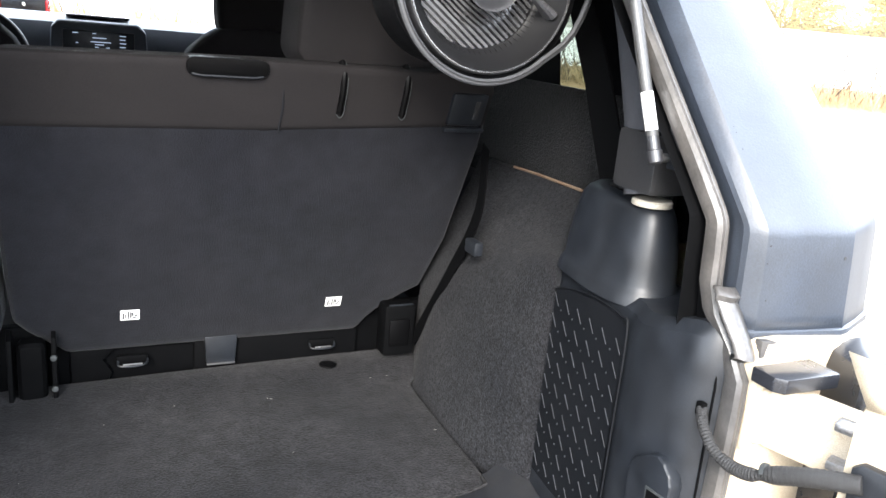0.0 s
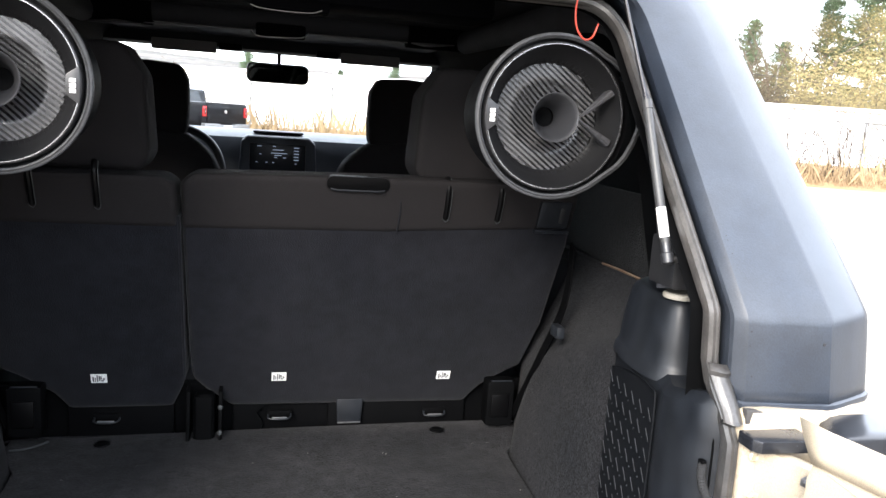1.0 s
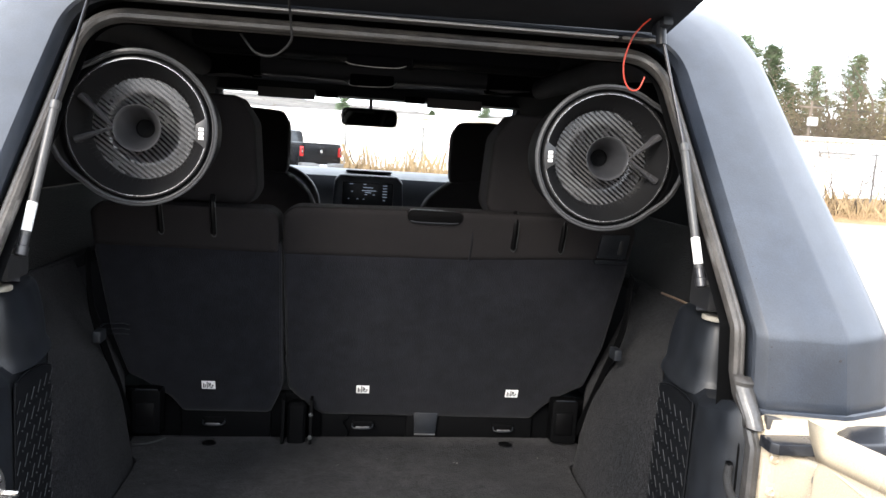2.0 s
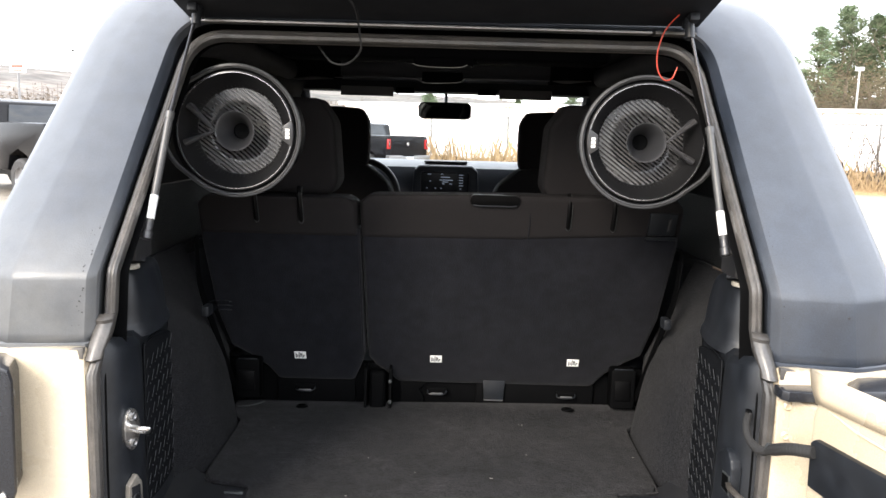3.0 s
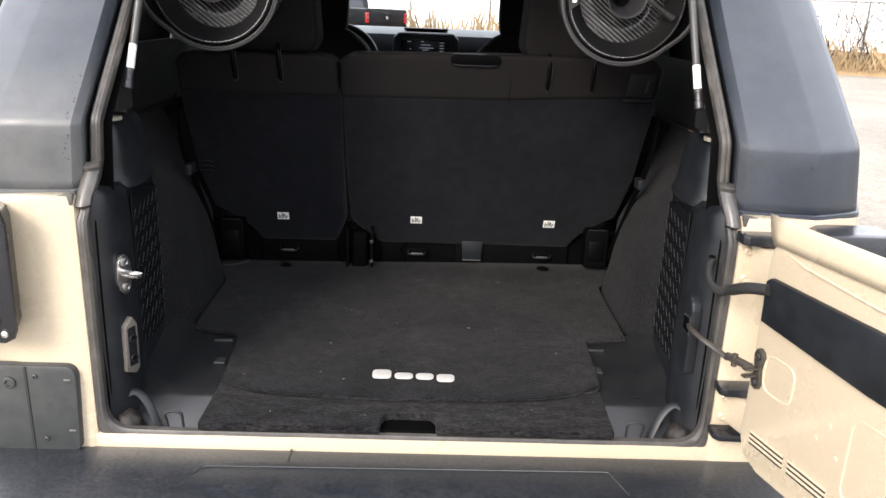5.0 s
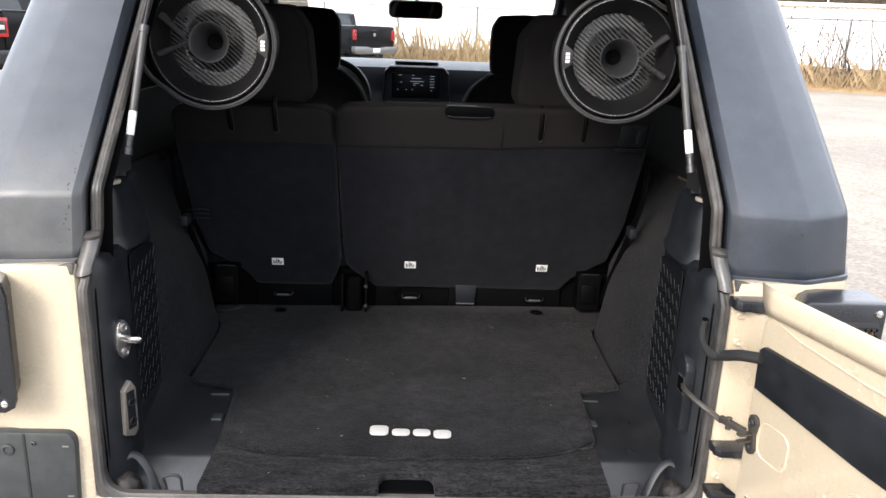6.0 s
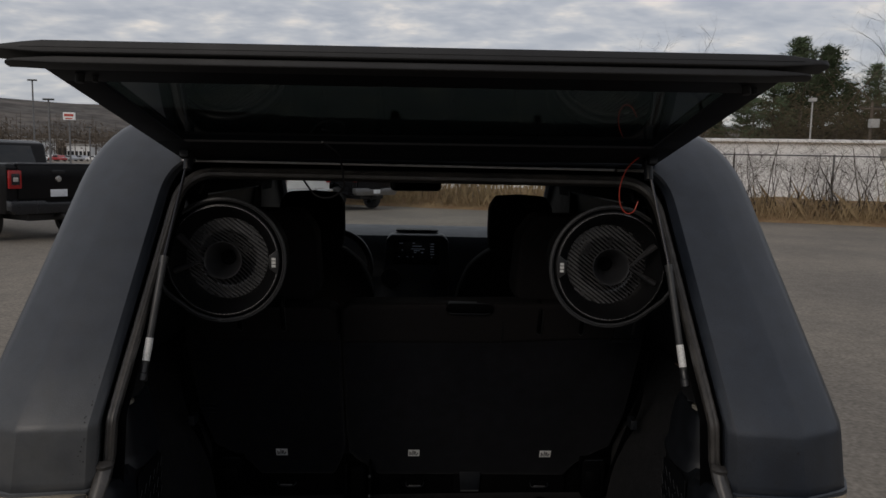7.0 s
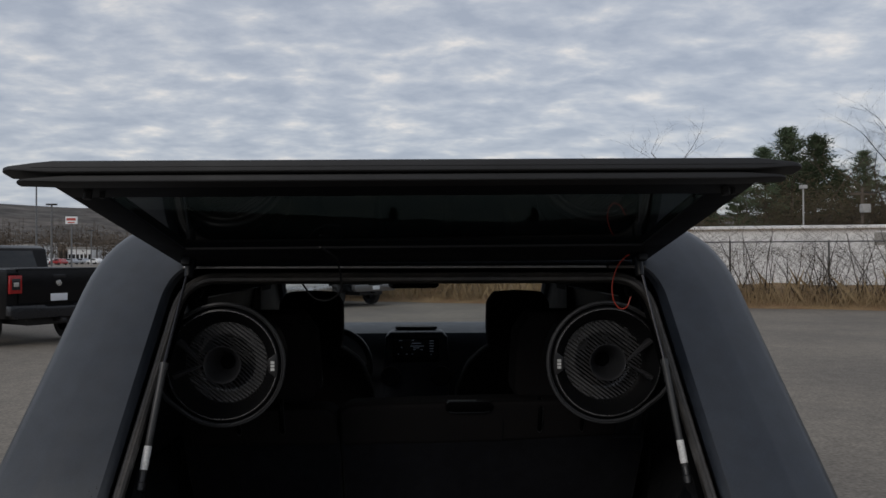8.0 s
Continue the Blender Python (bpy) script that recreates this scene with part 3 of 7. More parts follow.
for o, d in ((0.004, -0.012), (0.001, -0.002), (0.002, 0.007), (0.006, 0.011), (0.009, 0.0105), (0.011, 0.0098), (0.013, 0.0105), (0.016, 0.010), (0.0195, 0.006), (0.0205, -0.003), (0.019, -0.014)):
    ring = []
    for i, (x, z) in enumerate(loop):
        a, b = loop[i - 1], loop[(i + 1) % len(loop)]
        n = Vector((b[1] - a[1], -(b[0] - a[0]))).normalized()
        q = Vector((x, z)) + n * o * (1 + 1.2 * (1 - smoothstep(0.795, 0.830, z)))
        back = 0.010 + 0.050 * smoothstep(1.17, 1.26, q.y)
        wear = 0.0012 * noise.noise((q.x * 9, q.y * 9, o * 60))
        slope = smoothstep(1.32, 1.35, q.y)
        ring.append(Vector((q.x, y_face(q.y) + back - (d + wear) * (1 - 0.2 * slope), q.y + d * 0.5 * slope)))
    rings.append(ring)
seal = part("weather_seal", loft(rings, True), RUBBER, jeep, "weathered grey rubber seal round the rear opening")
# Near-black sheet behind the seal stands for the unlit gap there.
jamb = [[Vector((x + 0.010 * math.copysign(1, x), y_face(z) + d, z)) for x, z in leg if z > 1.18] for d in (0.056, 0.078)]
part("jamb_shade_sheet", loft(jamb, False), VOID, jeep)
for side in (1, -1):
    # folded tab where the two lengths of seal meet
    rows = [((0.520, 0.046, 1.268), (0.531, 0.036, 1.268), (0.544, 0.040, 1.266)), ((0.519, 0.038, 1.262), (0.531, 0.027, 1.261), (0.546, 0.033, 1.259)), ((0.520, 0.040, 1.256), (0.532, 0.030, 1.255), (0.546, 0.036, 1.253)),
            ((0.521, 0.028, 1.240), (0.533, 0.018, 1.238), (0.546, 0.024, 1.236)), ((0.525, 0.012, 1.218), (0.536, 0.003, 1.216), (0.548, 0.009, 1.214)), ((0.527, 0.006, 1.206), (0.538, -0.003, 1.204), (0.550, 0.003, 1.203)), ((0.527, 0.012, 1.203), (0.538, 0.004, 1.201), (0.550, 0.009, 1.200))]
    bm = loft([curve_points(r, 4) for r in rows], False)
    joint = part("seal_joint", bm if side > 0 else mirrored(bm), RUBBER, seal)
    solid(joint, 0.006, 0.0)
    # perished tongue of rubber on the body beside it
    bm = prism([(0.552, 1.204), (0.575, 1.207), (0.590, 1.216), (0.566, 1.222), (0.550, 1.224)], "xz", -0.004, 0.006, 0.002)
    part("rubber_tongue", bm if side > 0 else mirrored(bm), RUBBER, seal)

# body tub
plan = [(0.560, 0.035), (0.554, 0.012), (0.556, 0.003), (0.562, 0.0), (0.665, 0.0), (0.682, 0.004), (0.751, 0.035), (0.764, 0.046), (0.784, 0.083), (0.797, 0.122), (0.80, 0.15), (0.80, 1.0), (0.80, 2.0), (0.80, 3.0)]
for side in (1, -1):
    bm = loft([[Vector((x, y, z)) for x, y in plan] for z in (0.52, 0.76, 0.80, 1.0, 1.19, 1.210, 1.2155)] + [[Vector((x * 0.985, y + (0.01 if y < 0.2 else 0), 1.217)) for x, y in plan]], False)
    body = part("body_side", bm if side > 0 else mirrored(bm), PAINT, jeep, "sand-coloured painted body side")
    solid(body, 0.006, 1.0 if side > 0 else 1.0)
for side in (1, -1):
    bm = prism([(0.562, 0.770), (0.562, 0.850), (0.553, 0.832), (0.547, 0.806), (0.532, 0.790), (0.505, 0.782), (0.505, 0.770)], "xz", 0.0035, 0.012, 0.001)
    part("sill_corner", bm if side > 0 else mirrored(bm), PAINT, jeep)
part("rear_sill", box((-0.60, -0.002, 0.70), (0.60, 0.012, 0.785), 0.004), PAINT, jeep, "sand-coloured painted sill")
part("floor_pan", box((-0.79, 0.03, 0.50), (0.79, 3.0, 0.746), 0.01), DUSTY, jeep)
part("bonnet", prism([(3.0, 1.20), (3.05, 1.27), (4.2, 1.19), (4.28, 1.10), (4.28, 0.6), (3.0, 0.6)], "yz", -0.62, 0.62, 0.03), PAINT, jeep)
for side in (1, -1):
    for y in (0.55, 3.5):
        outline = [(y + 0.52 * math.cos(a), 0.42 + 0.48 * math.sin(a)) for a in np.linspace(0, math.pi, 14)] + [(y - 0.44, 0.42)] + [(y + 0.44 * math.cos(a), 0.42 + 0.41 * math.sin(a)) for a in np.linspace(math.pi, 0, 14)]
        part("fender_flare", prism(outline, "yz", min(0.62 * side, 0.93 * side), max(0.62 * side, 0.93 * side), 0.012), PLASTIC, jeep)
        wheel = part("wheel", lathe([(0.25, -0.12), (0.34, -0.125), (0.385, -0.10), (0.40, -0.06), (0.40, 0.06), (0.385, 0.10), (0.34, 0.125), (0.25, 0.12)], (0.78 * side, y, 0.40), (1, 0, 0), 40), TYRE, jeep)
        part("rim", lathe([(0.0, 0.06), (0.07, 0.07), (0.10, 0.04), (0.20, 0.05), (0.25, 0.09), (0.252, -0.1)], (0.78 * side, y, 0.40), (side, 0, 0), 30), RIM_ALLOY, wheel)

# bumper with an embossed step pad
bump = part("rear_bumper", loft([[Vector((x, y, z)) for y, z in ((-0.004, 0.60), (-0.004, 0.759), (-0.02, 0.763), (-0.20, 0.759), (-0.235, 0.746), (-0.25, 0.71), (-0.25, 0.56), (-0.20, 0.52))] for x in (-0.80, -0.79, -0.5, 0.5, 0.79, 0.80)], True, True), DUSTY, jeep, "black rear bumper speckled with dust")
part("step_pad", prism([(-0.345, -0.069), (0.355, -0.061), (0.395, -0.175), (-0.395, -0.175)], "xy", 0.7595, 0.767, 0.003), DUSTY, bump)
part("pad_edge", tube([(-0.372, -0.125, 0.7655), (-0.348, -0.0725, 0.7668), (-0.340, -0.0690, 0.767), (0.350, -0.0610, 0.767), (0.358, -0.0640, 0.7668), (0.378, -0.125, 0.7655)], 0.0014, 6), GREY_PLASTIC, bump)
part("seam", box((-0.207, -0.04, 0.7615), (-0.2045, -0.006, 0.7645)), GREY_PLASTIC, bump)

# grey guard panel low on the body corner
guard = part("corner_guard", (prism([(-0.745, 0.757), (-0.5820, 0.757), (-0.5750, 0.766), (-0.5690, 0.900), (-0.5705, 0.911), (-0.5750, 0.919), (-0.5830, 0.924), (-0.745, 0.924)], "xz", -0.022, -0.002, 0.004)), GREY_PLASTIC, jeep, "dark grey plastic guard panel")
part("panel_seam", (box((-0.6560, -0.0235, 0.76), (-0.6520, -0.0215, 0.922))), GAP, guard)
for x, z, r in ((-0.6380, 0.905, 0.004), (-0.6300, 0.785, 0.004), (-0.6830, 0.892, 0.011)):
    part("screw", (lathe([(r, 0), (r, 0.003), (r * 0.6, 0.004), (r * 0.5, 0.001), (0, 0.001)], (x, -0.022, z), (0, -1, 0), 14)), GREY_PLASTIC, guard)
for z in (0.898, 0.80):
    part("clip", (box((-0.5900, -0.0245, z), (-0.5780, -0.021, z + 0.003), 0.001)), STEEL, guard)

# tail lamps with black guards
for side in (1, -1):
    def flip(bm):
        return bm if side < 0 else mirrored(bm)
    outline = [(-0.778, 0.990), (-0.652, 0.986), (-0.638, 0.994), (-0.632, 1.010), (-0.629, 1.188), (-0.634, 1.205), (-0.648, 1.212), (-0.778, 1.212)]

    def lamp_ring(y, shrink, tuck):
        mx, mz = -0.704, 1.10
        return [Vector((mx + (x - mx) * (1 - shrink) - (tuck if x > mx else 0), y, mz + (z - mz) * (1 - shrink))) for x, z in outline]

    lamp = part("tail_lamp", flip(loft([lamp_ring(0.002, 0.0, 0.026), lamp_ring(-0.050, 0.0, 0.008), lamp_ring(-0.064, 0.0, 0.0), lamp_ring(-0.069, 0.012, 0.0), lamp_ring(-0.070, 0.03, 0.0)], True, True)), LAMP_BLACK, jeep, "tail lamp behind a black guard")
    part("lamp_back", flip(box((-0.768, -0.072, 1.02), (-0.655, -0.068, 1.18), 0.002)), GAP, lamp)
    for k, (z0, z1, m) in enumerate(((1.115, 1.165, AMBER), (1.070, 1.108, LENS), (1.030, 1.064, LAMP_RED))):
        part("lens", flip(box((-0.760, -0.074, z0), (-0.668, -0.069, z1), 0.002)), m, lamp)
    grille = None
    for i in range(11):
        bar = box((-0.762 + i * 0.0094, -0.079, 1.025), (-0.7585 + i * 0.0094, -0.0745, 1.172))
        grille = bar if grille is None else joined(grille, bar)
    for i in range(13):
        grille = joined(grille, box((-0.763, -0.079, 1.030 + i * 0.0115), (-0.664, -0.0745, 1.0345 + i * 0.0115)))
    part("grille", flip(grille), LAMP_BLACK, lamp)
    for x, z in ((-0.764, 1.196), (-0.650, 1.196), (-0.764, 1.004), (-0.650, 1.004)):
        part("bolt", flip(lathe([(0.006, 0), (0.006, 0.003), (0.003, 0.004), (0.002, 0.002), (0, 0.002)], (x, -0.070, z), (0, -1, 0), 12)), CHROME, lamp)

# ---- tailgate, swung open to the right ----
GATE = Matrix(((0.26, 0.966, 0, 0.548), (-0.966, 0.26, 0, -0.105), (0, 0, 1, 0), (0, 0, 0, 1)))  # u along the gate, v to its outside, z up


def gate_piece(bm):
    return moved(bm, GATE)


gate_outline = [(0.010, 0.88), (0.022, 0.852), (0.06, 0.838), (1.06, 0.838), (1.09, 0.86), (1.10, 0.89), (1.10, 1.19), (1.09, 1.215), (1.07, 1.225), (0.035, 1.225), (0.018, 1.217), (0.012, 1.19)]
tailgate = part("tailgate", gate_piece(prism(gate_outline, "xz", 0.0, 0.05, 0.008)), PAINT, jeep, "sand-coloured tailgate swung wide open")
lip = loft([[Vector(p) for p in ring] for ring in (
    [(-0.008, 0.004, 1.2535), (0.006, -0.004, 1.236), (0.016, -0.006, 1.221), (0.022, -0.006, 1.211)],
    [(0.035, 0.0, 1.2525), (0.035, -0.006, 1.240), (0.035, -0.008, 1.226), (0.035, -0.006, 1.212)],
    [(0.5, 0.0, 1.2525), (0.5, -0.006, 1.240), (0.5, -0.008, 1.226), (0.5, -0.006, 1.212)],
    [(1.09, 0.0, 1.2525), (1.09, -0.006, 1.240), (1.09, -0.008, 1.226), (1.09, -0.006, 1.212)])], False)
solid(part("top_lip", gate_piece(lip), PAINT, tailgate), 0.003)
part("bead", gate_piece(tube([(0.04, 0.001, 1.206), (0.09, -0.001, 1.196), (0.22, -0.001, 1.186), (0.7, -0.001, 1.184), (1.07, -0.001, 1.184)], 0.0022, 8)), PAINT, tailgate)
part("trim_strip", gate_piece(prism([(0.024, 1.089), (0.24, 1.071), (0.50, 1.062), (1.05, 1.060), (1.06, 1.07), (1.06, 1.145), (1.05, 1.154), (0.030, 1.161), (0.022, 1.154)], "xz", -0.009, 0.002, 0.003)), PLASTIC, tailgate, "black plastic trim strip")


def stamped(a, b, z0, z1, r=0.018):
    pts = []
    for cx, cz, s0 in ((b - r, z1 - r, 0), (a + r, z1 - r, 90), (a + r, z0 + r, 180), (b - r, z0 + r, 270)):
        pts += [(cx + r * math.cos(radians(s0 + k * 18)), 0.001, cz + r * math.sin(radians(s0 + k * 18))) for k in range(6)]
    part("stamped_rim", gate_piece(tube(pts + pts[:1], 0.0024, 6, False)), PAINT, tailgate)


stamped(0.042, 0.106, 0.980, 1.041)
stamped(0.222, 0.60, 0.905, 1.030)
for k in range(3):
    for u0 in (0.036, 0.124):
        part("vent_slot", gate_piece(box((u0, -0.0015, 0.880 + k *  0.0080), (u0 + 0.077, 0.004, 0.8835 + k *  0.0080), 0.001)), GAP, tailgate)
        part("vent_louvre", gate_piece(tube([(u0, -0.001, 0.8855 + k *  0.0080), (u0 + 0.077, -0.001, 0.8855 + k *  0.0080)], 0.0021, 6)), PAINT, tailgate)
for u, z in ((0.165, 0.965), (0.185, 0.995), (0.205, 0.955)):
    part("dimple", gate_piece(lathe([(0.0045, 0), (0.003, 0.0004), (0, 0.0006)], (u, 0, z), (0, -1, 0), 12)), PAINT, tailgate)


# hinges between body and tailgate
def bar(a, b, width, z0, z1, bevel):
    a, b = Vector((*a, 0)), Vector((*b, 0))
    way = (b - a).normalized()
    m = Matrix(((way.x, -way.y, 0, a.x), (way.y, way.x, 0, a.y), (0, 0, 1, 0), (0, 0, 0, 1)))
    return moved(box((0, -width / 2, z0), ((b - a).length, width / 2, z1), bevel), m)


for x0, x1, z0, z1 in ((0.541, 0.622, 1.183, 1.199), (0.543, 0.606, 0.910, 0.924), (0.543, 0.606, 0.823, 0.836)):
    part("hinge_cover", prism([(x0, -0.006), (x0, -0.034), (x0 + 0.008, -0.044), (x1, -0.046), (x1, -0.006)], "xy", z0, z1, 0.002), LAMP_BLACK, jeep, "gloss black hinge cover")
for z0, z1 in ((1.100, 1.181), (0.838, 0.908)):
    plate = part("hinge_plate", prism([(0.549, z0), (0.582, z0), (0.588, z0 + 0.01), (0.588, z1 - 0.006), (0.582, z1), (0.549, z1)], "xz", -0.009, 0.0, 0.003), PAINT, jeep)
    part("knuckle", bar((0.578, -0.004), (0.606, -0.095), 0.024, z0 + 0.006, z1 - 0.002, 0.008), PAINT, plate)
    for z in (z0 + 0.022, z1 - 0.018):
        part("pin", bar((0.585, -0.080), (0.592, -0.098), 0.027, z, z + 0.010, 0.003), STEEL, plate)
    for z in (z0 + 0.016, z1 - 0.016):
        part("bolt", lathe([(0.0075, 0), (0.0075, 0.003), (0.005, 0.005), (0.0035, 0.003), (0, 0.003)], (0.564, -0.009, z), (0, -1, 0), 16), PAINT, plate)
# check strap and wiring sleeve between body and tailgate
strap = part("check_strap", tube(curve_points([(0.503, 0.046, 1.009), (0.497, 0.022, 1.010), (0.505, -0.010, 1.006), (0.521, -0.040, 0.999), (0.534, -0.066, 0.994)], 8), 0.0050, 8, True, 0.6), STRAP, jeep, "worn steel door check strap")
part("clevis", bar((0.532, -0.062), (0.566, -0.128), 0.010, 0.992, 1.004, 0.003), STRAP, strap)
part("clevis_pin", cylinder((0.540, -0.078, 0.986), (0, 0, 1), 0.005, 0.022, 12), STRAP, strap)
bracket = part("bracket", gate_piece(prism([(0.024, 0.978), (0.032, 0.975), (0.040, 0.979), (0.043, 0.988), (0.041, 0.998), (0.038, 1.010), (0.041, 1.022), (0.043, 1.032), (0.040, 1.041), (0.032, 1.045), (0.024, 1.042), (0.020, 1.032), (0.022, 1.020), (0.025, 1.010), (0.022, 0.998), (0.020, 0.988)], "xz", -0.006, 0.0, 0.002)), STRAP, strap)
for z in (0.988, 1.032):
    part("bolt", gate_piece(lathe([(0.0062, 0), (0.0062, 0.003), (0.0045, 0.0045), (0.003, 0.003), (0, 0.003)], (0.0315, -0.006, z), (0, -1, 0), 14)), GAP, bracket)
for dz in (-0.006, 0.006):
    part("clevis_ear", gate_piece(box((0.026, -0.030, 1.004 + dz), (0.037, -0.004, 1.008 + dz), 0.0015)), STRAP, bracket)
sleeve = curve_points([(0.521, 0.030, 1.136), (0.512, 0.015, 1.124), (0.508, -0.006, 1.110), (0.511, -0.030, 1.103), (0.515, -0.052, 1.106), (0.519, -0.076, 1.119), (0.528, -0.108, 1.134), (0.546, -0.142, 1.144)], 14)
cable = part("wiring_sleeve", tube(sleeve, [0.0056 + 0.0012 * smoothstep(0.3, 0.45, i / len(sleeve)) - 0.002 * math.exp(-((i / len(sleeve) - 0.62) / 0.03) ** 2) + 0.0020 * smoothstep(0.64, 0.72, i / len(sleeve)) + 0.0007 * (i % 2) for i in range(len(sleeve))], 12), BRAID, jeep, "braided black wiring sleeve")
part("cable_tie", tube([(0.5172, -0.063, 1.1165), (0.5180, -0.067, 1.1180)], 0.0078, 10), GREY_PLASTIC, cable)

# ---- liftgate glass, raised ----
LIFT = Matrix(((1, 0, 0, 0), (0, -0.982, 0.19, 0.371), (0.008, 0.19, 0.982, 1.790), (0, 0, 0, 1)))  # v towards the free edge, w up


def lift_piece(bm):
    return moved(bm, LIFT)


def lift_left(v):
    return -0.497


def lift_right(v):
    return 0.497 - 0.035 * v


liftgate = part("liftgate", lift_piece(loft([[Vector((lift_left(v), v, 0.010)), Vector((lift_right(v), v, 0.010))] for v in (0.0, 0.60)], False)), LIFT_GLASS, jeep, "raised rear glass with black border")
liftgate.visible_shadow = False
for name, outline in (("border", [(lift_left(0), 0.0), (lift_right(0), 0.0), (lift_right(0.15), 0.15), (lift_left(0.15), 0.15)]),
                      ("border", [(lift_left(0.53), 0.53), (lift_right(0.53), 0.53), (lift_right(0.60), 0.60), (lift_left(0.60), 0.60)]),
                      ("border", [(lift_left(0.15), 0.15), (lift_left(0.15) + 0.05, 0.15), (lift_left(0.53) + 0.05, 0.53), (lift_left(0.53), 0.53)]),
                      ("border", [(lift_right(0.15) - 0.05, 0.15), (lift_right(0.15), 0.15), (lift_right(0.53), 0.53), (lift_right(0.53) - 0.05, 0.53)])):
    part(name, lift_piece(prism(outline, "xy", 0.0, 0.005, 0.001)), FRIT, liftgate)
def bar_outline(a, b, v0, v1, r):
    """A long plate with its two free corners rounded."""
    right = [(b - r + r * math.sin(t), v1 - r + r * math.cos(t)) for t in np.linspace(0, math.pi / 2, 6)]
    left = [(a + r - r * math.cos(t), v1 - r + r * math.sin(t)) for t in np.linspace(0, math.pi / 2, 6)]
    return [(a, v0)] + left + right + [(b, v0)]


def tapered(bm, a, b, mid, reach, least):
    """Thin a plate towards its two ends."""
    for v in bm.verts:
        k = least + (1 - least) * smoothstep(0, reach, min(v.co.x - a, b - v.co.x))
        v.co.z = mid + (v.co.z - mid) * k
    return bm


def bar_plate(a, b, v0, v1, z0, z1, bevel):
    bm = prism(bar_outline(a, b, v0, v1, 0.020), "xy", z0, z1, bevel, 3)
    for x in (a + 0.02, a + 0.045, a + 0.07, b - 0.07, b - 0.045, b - 0.02):
        bmesh.ops.bisect_plane(bm, geom=bm.verts[:] + bm.edges[:] + bm.faces[:], plane_co=(x, 0, 0), plane_no=(1, 0, 0))
    return lift_piece(tapered(bm, a, b, z0 + (z1 - z0) * 0.35, 0.075, 0.30))


edge_bar = part("edge_bar", bar_plate(-0.543, 0.520, 0.604, 0.647, 0.0015, 0.0180, 0.006), GAP, liftgate, "black edge bar of the glass")
part("groove", lift_piece(box((-0.500, 0.6455, 0.0085), (0.480, 0.6478, 0.0098))), GAP, edge_bar)
part("edge_seal", bar_plate(-0.527, 0.500, 0.612, 0.641, -0.0100, 0.0003, 0.004), GAP, liftgate)
for x in (-0.46, 0.44):
    latch = part("latch_stud", lift_piece(cylinder((x, 0.565, -0.012), (0, 0, 1), 0.006, 0.012, 12)), GAP, liftgate)
    part("nut", lift_piece(cylinder((x + 0.016, 0.555, -0.008), (0, 0, 1), 0.004, 0.008, 6)), GAP, liftgate)
for x in (-1, 1):
    part("hinge_bracket", lift_piece(box((x * 0.464 - 0.009, 0.030, -0.016), (x * 0.464 + 0.009, 0.085, 0.0), 0.004)), PLASTIC, liftgate)
    low, mid, high = Vector((0.503 * x, 0.146, 1.384)), Vector((0.484 * x, 0.222, 1.599)), Vector((0.460 * x, 0.306, 1.788))
    gas = part("gas_strut", tube([low.lerp(mid, 0.10), low.lerp(mid, 0.11), low.lerp(mid, 0.97), mid], [0.0062, 0.0068, 0.0068, 0.0062], 14), STRUT, jeep, "grey gas strut")
    part("rod", tube([mid, high], 0.0029, 10), ROD, gas)
    part("collar", tube([low.lerp(mid, 0.945), low.lerp(mid, 1.0)], 0.0080, 14), STRUT, gas)
    part("strut_label", tube([low.lerp(mid, 0.135), low.lerp(mid, 0.32)], 0.0071, 14), WHITE, gas, "white paper label")
    part("ball_socket", tube([low.lerp(mid, -0.03), low.lerp(mid, -0.02), low.lerp(mid, 0.035), low.lerp(mid, 0.04), low.lerp(mid, 0.10), low.lerp(mid, 0.115)], [0.006, 0.0088, 0.0088, 0.0070, 0.0070, 0.0060], 14), RIM, gas)
    part("ball_stud", tube([low, low + Vector((0.024 * x, 0.004, 0.0))], 0.005, 10), STEEL, gas)
    part("top_socket", tube([high - Vector((0, 0.008, 0.026)), high + Vector((0, 0.004, 0.012))], 0.009, 12), PLASTIC, gas)
    bm = prism([(0.5235, 1.372), (0.5275, 1.372), (0.5235, 1.425), (0.5195, 1.425)], "xz", 0.132, 0.150, 0.0012)
    part("strut_bracket", bm if x > 0 else mirrored(bm), PLASTIC, jeep)

# ---- cargo space ----
def rumpled(bm):
    """Folds of perished rubber."""
    for v in bm.verts:
        v.co += 0.0035 * noise.noise_vector(v.co * 70.0) + 0.0012 * noise.noise_vector(v.co * 200.0)
    return bm


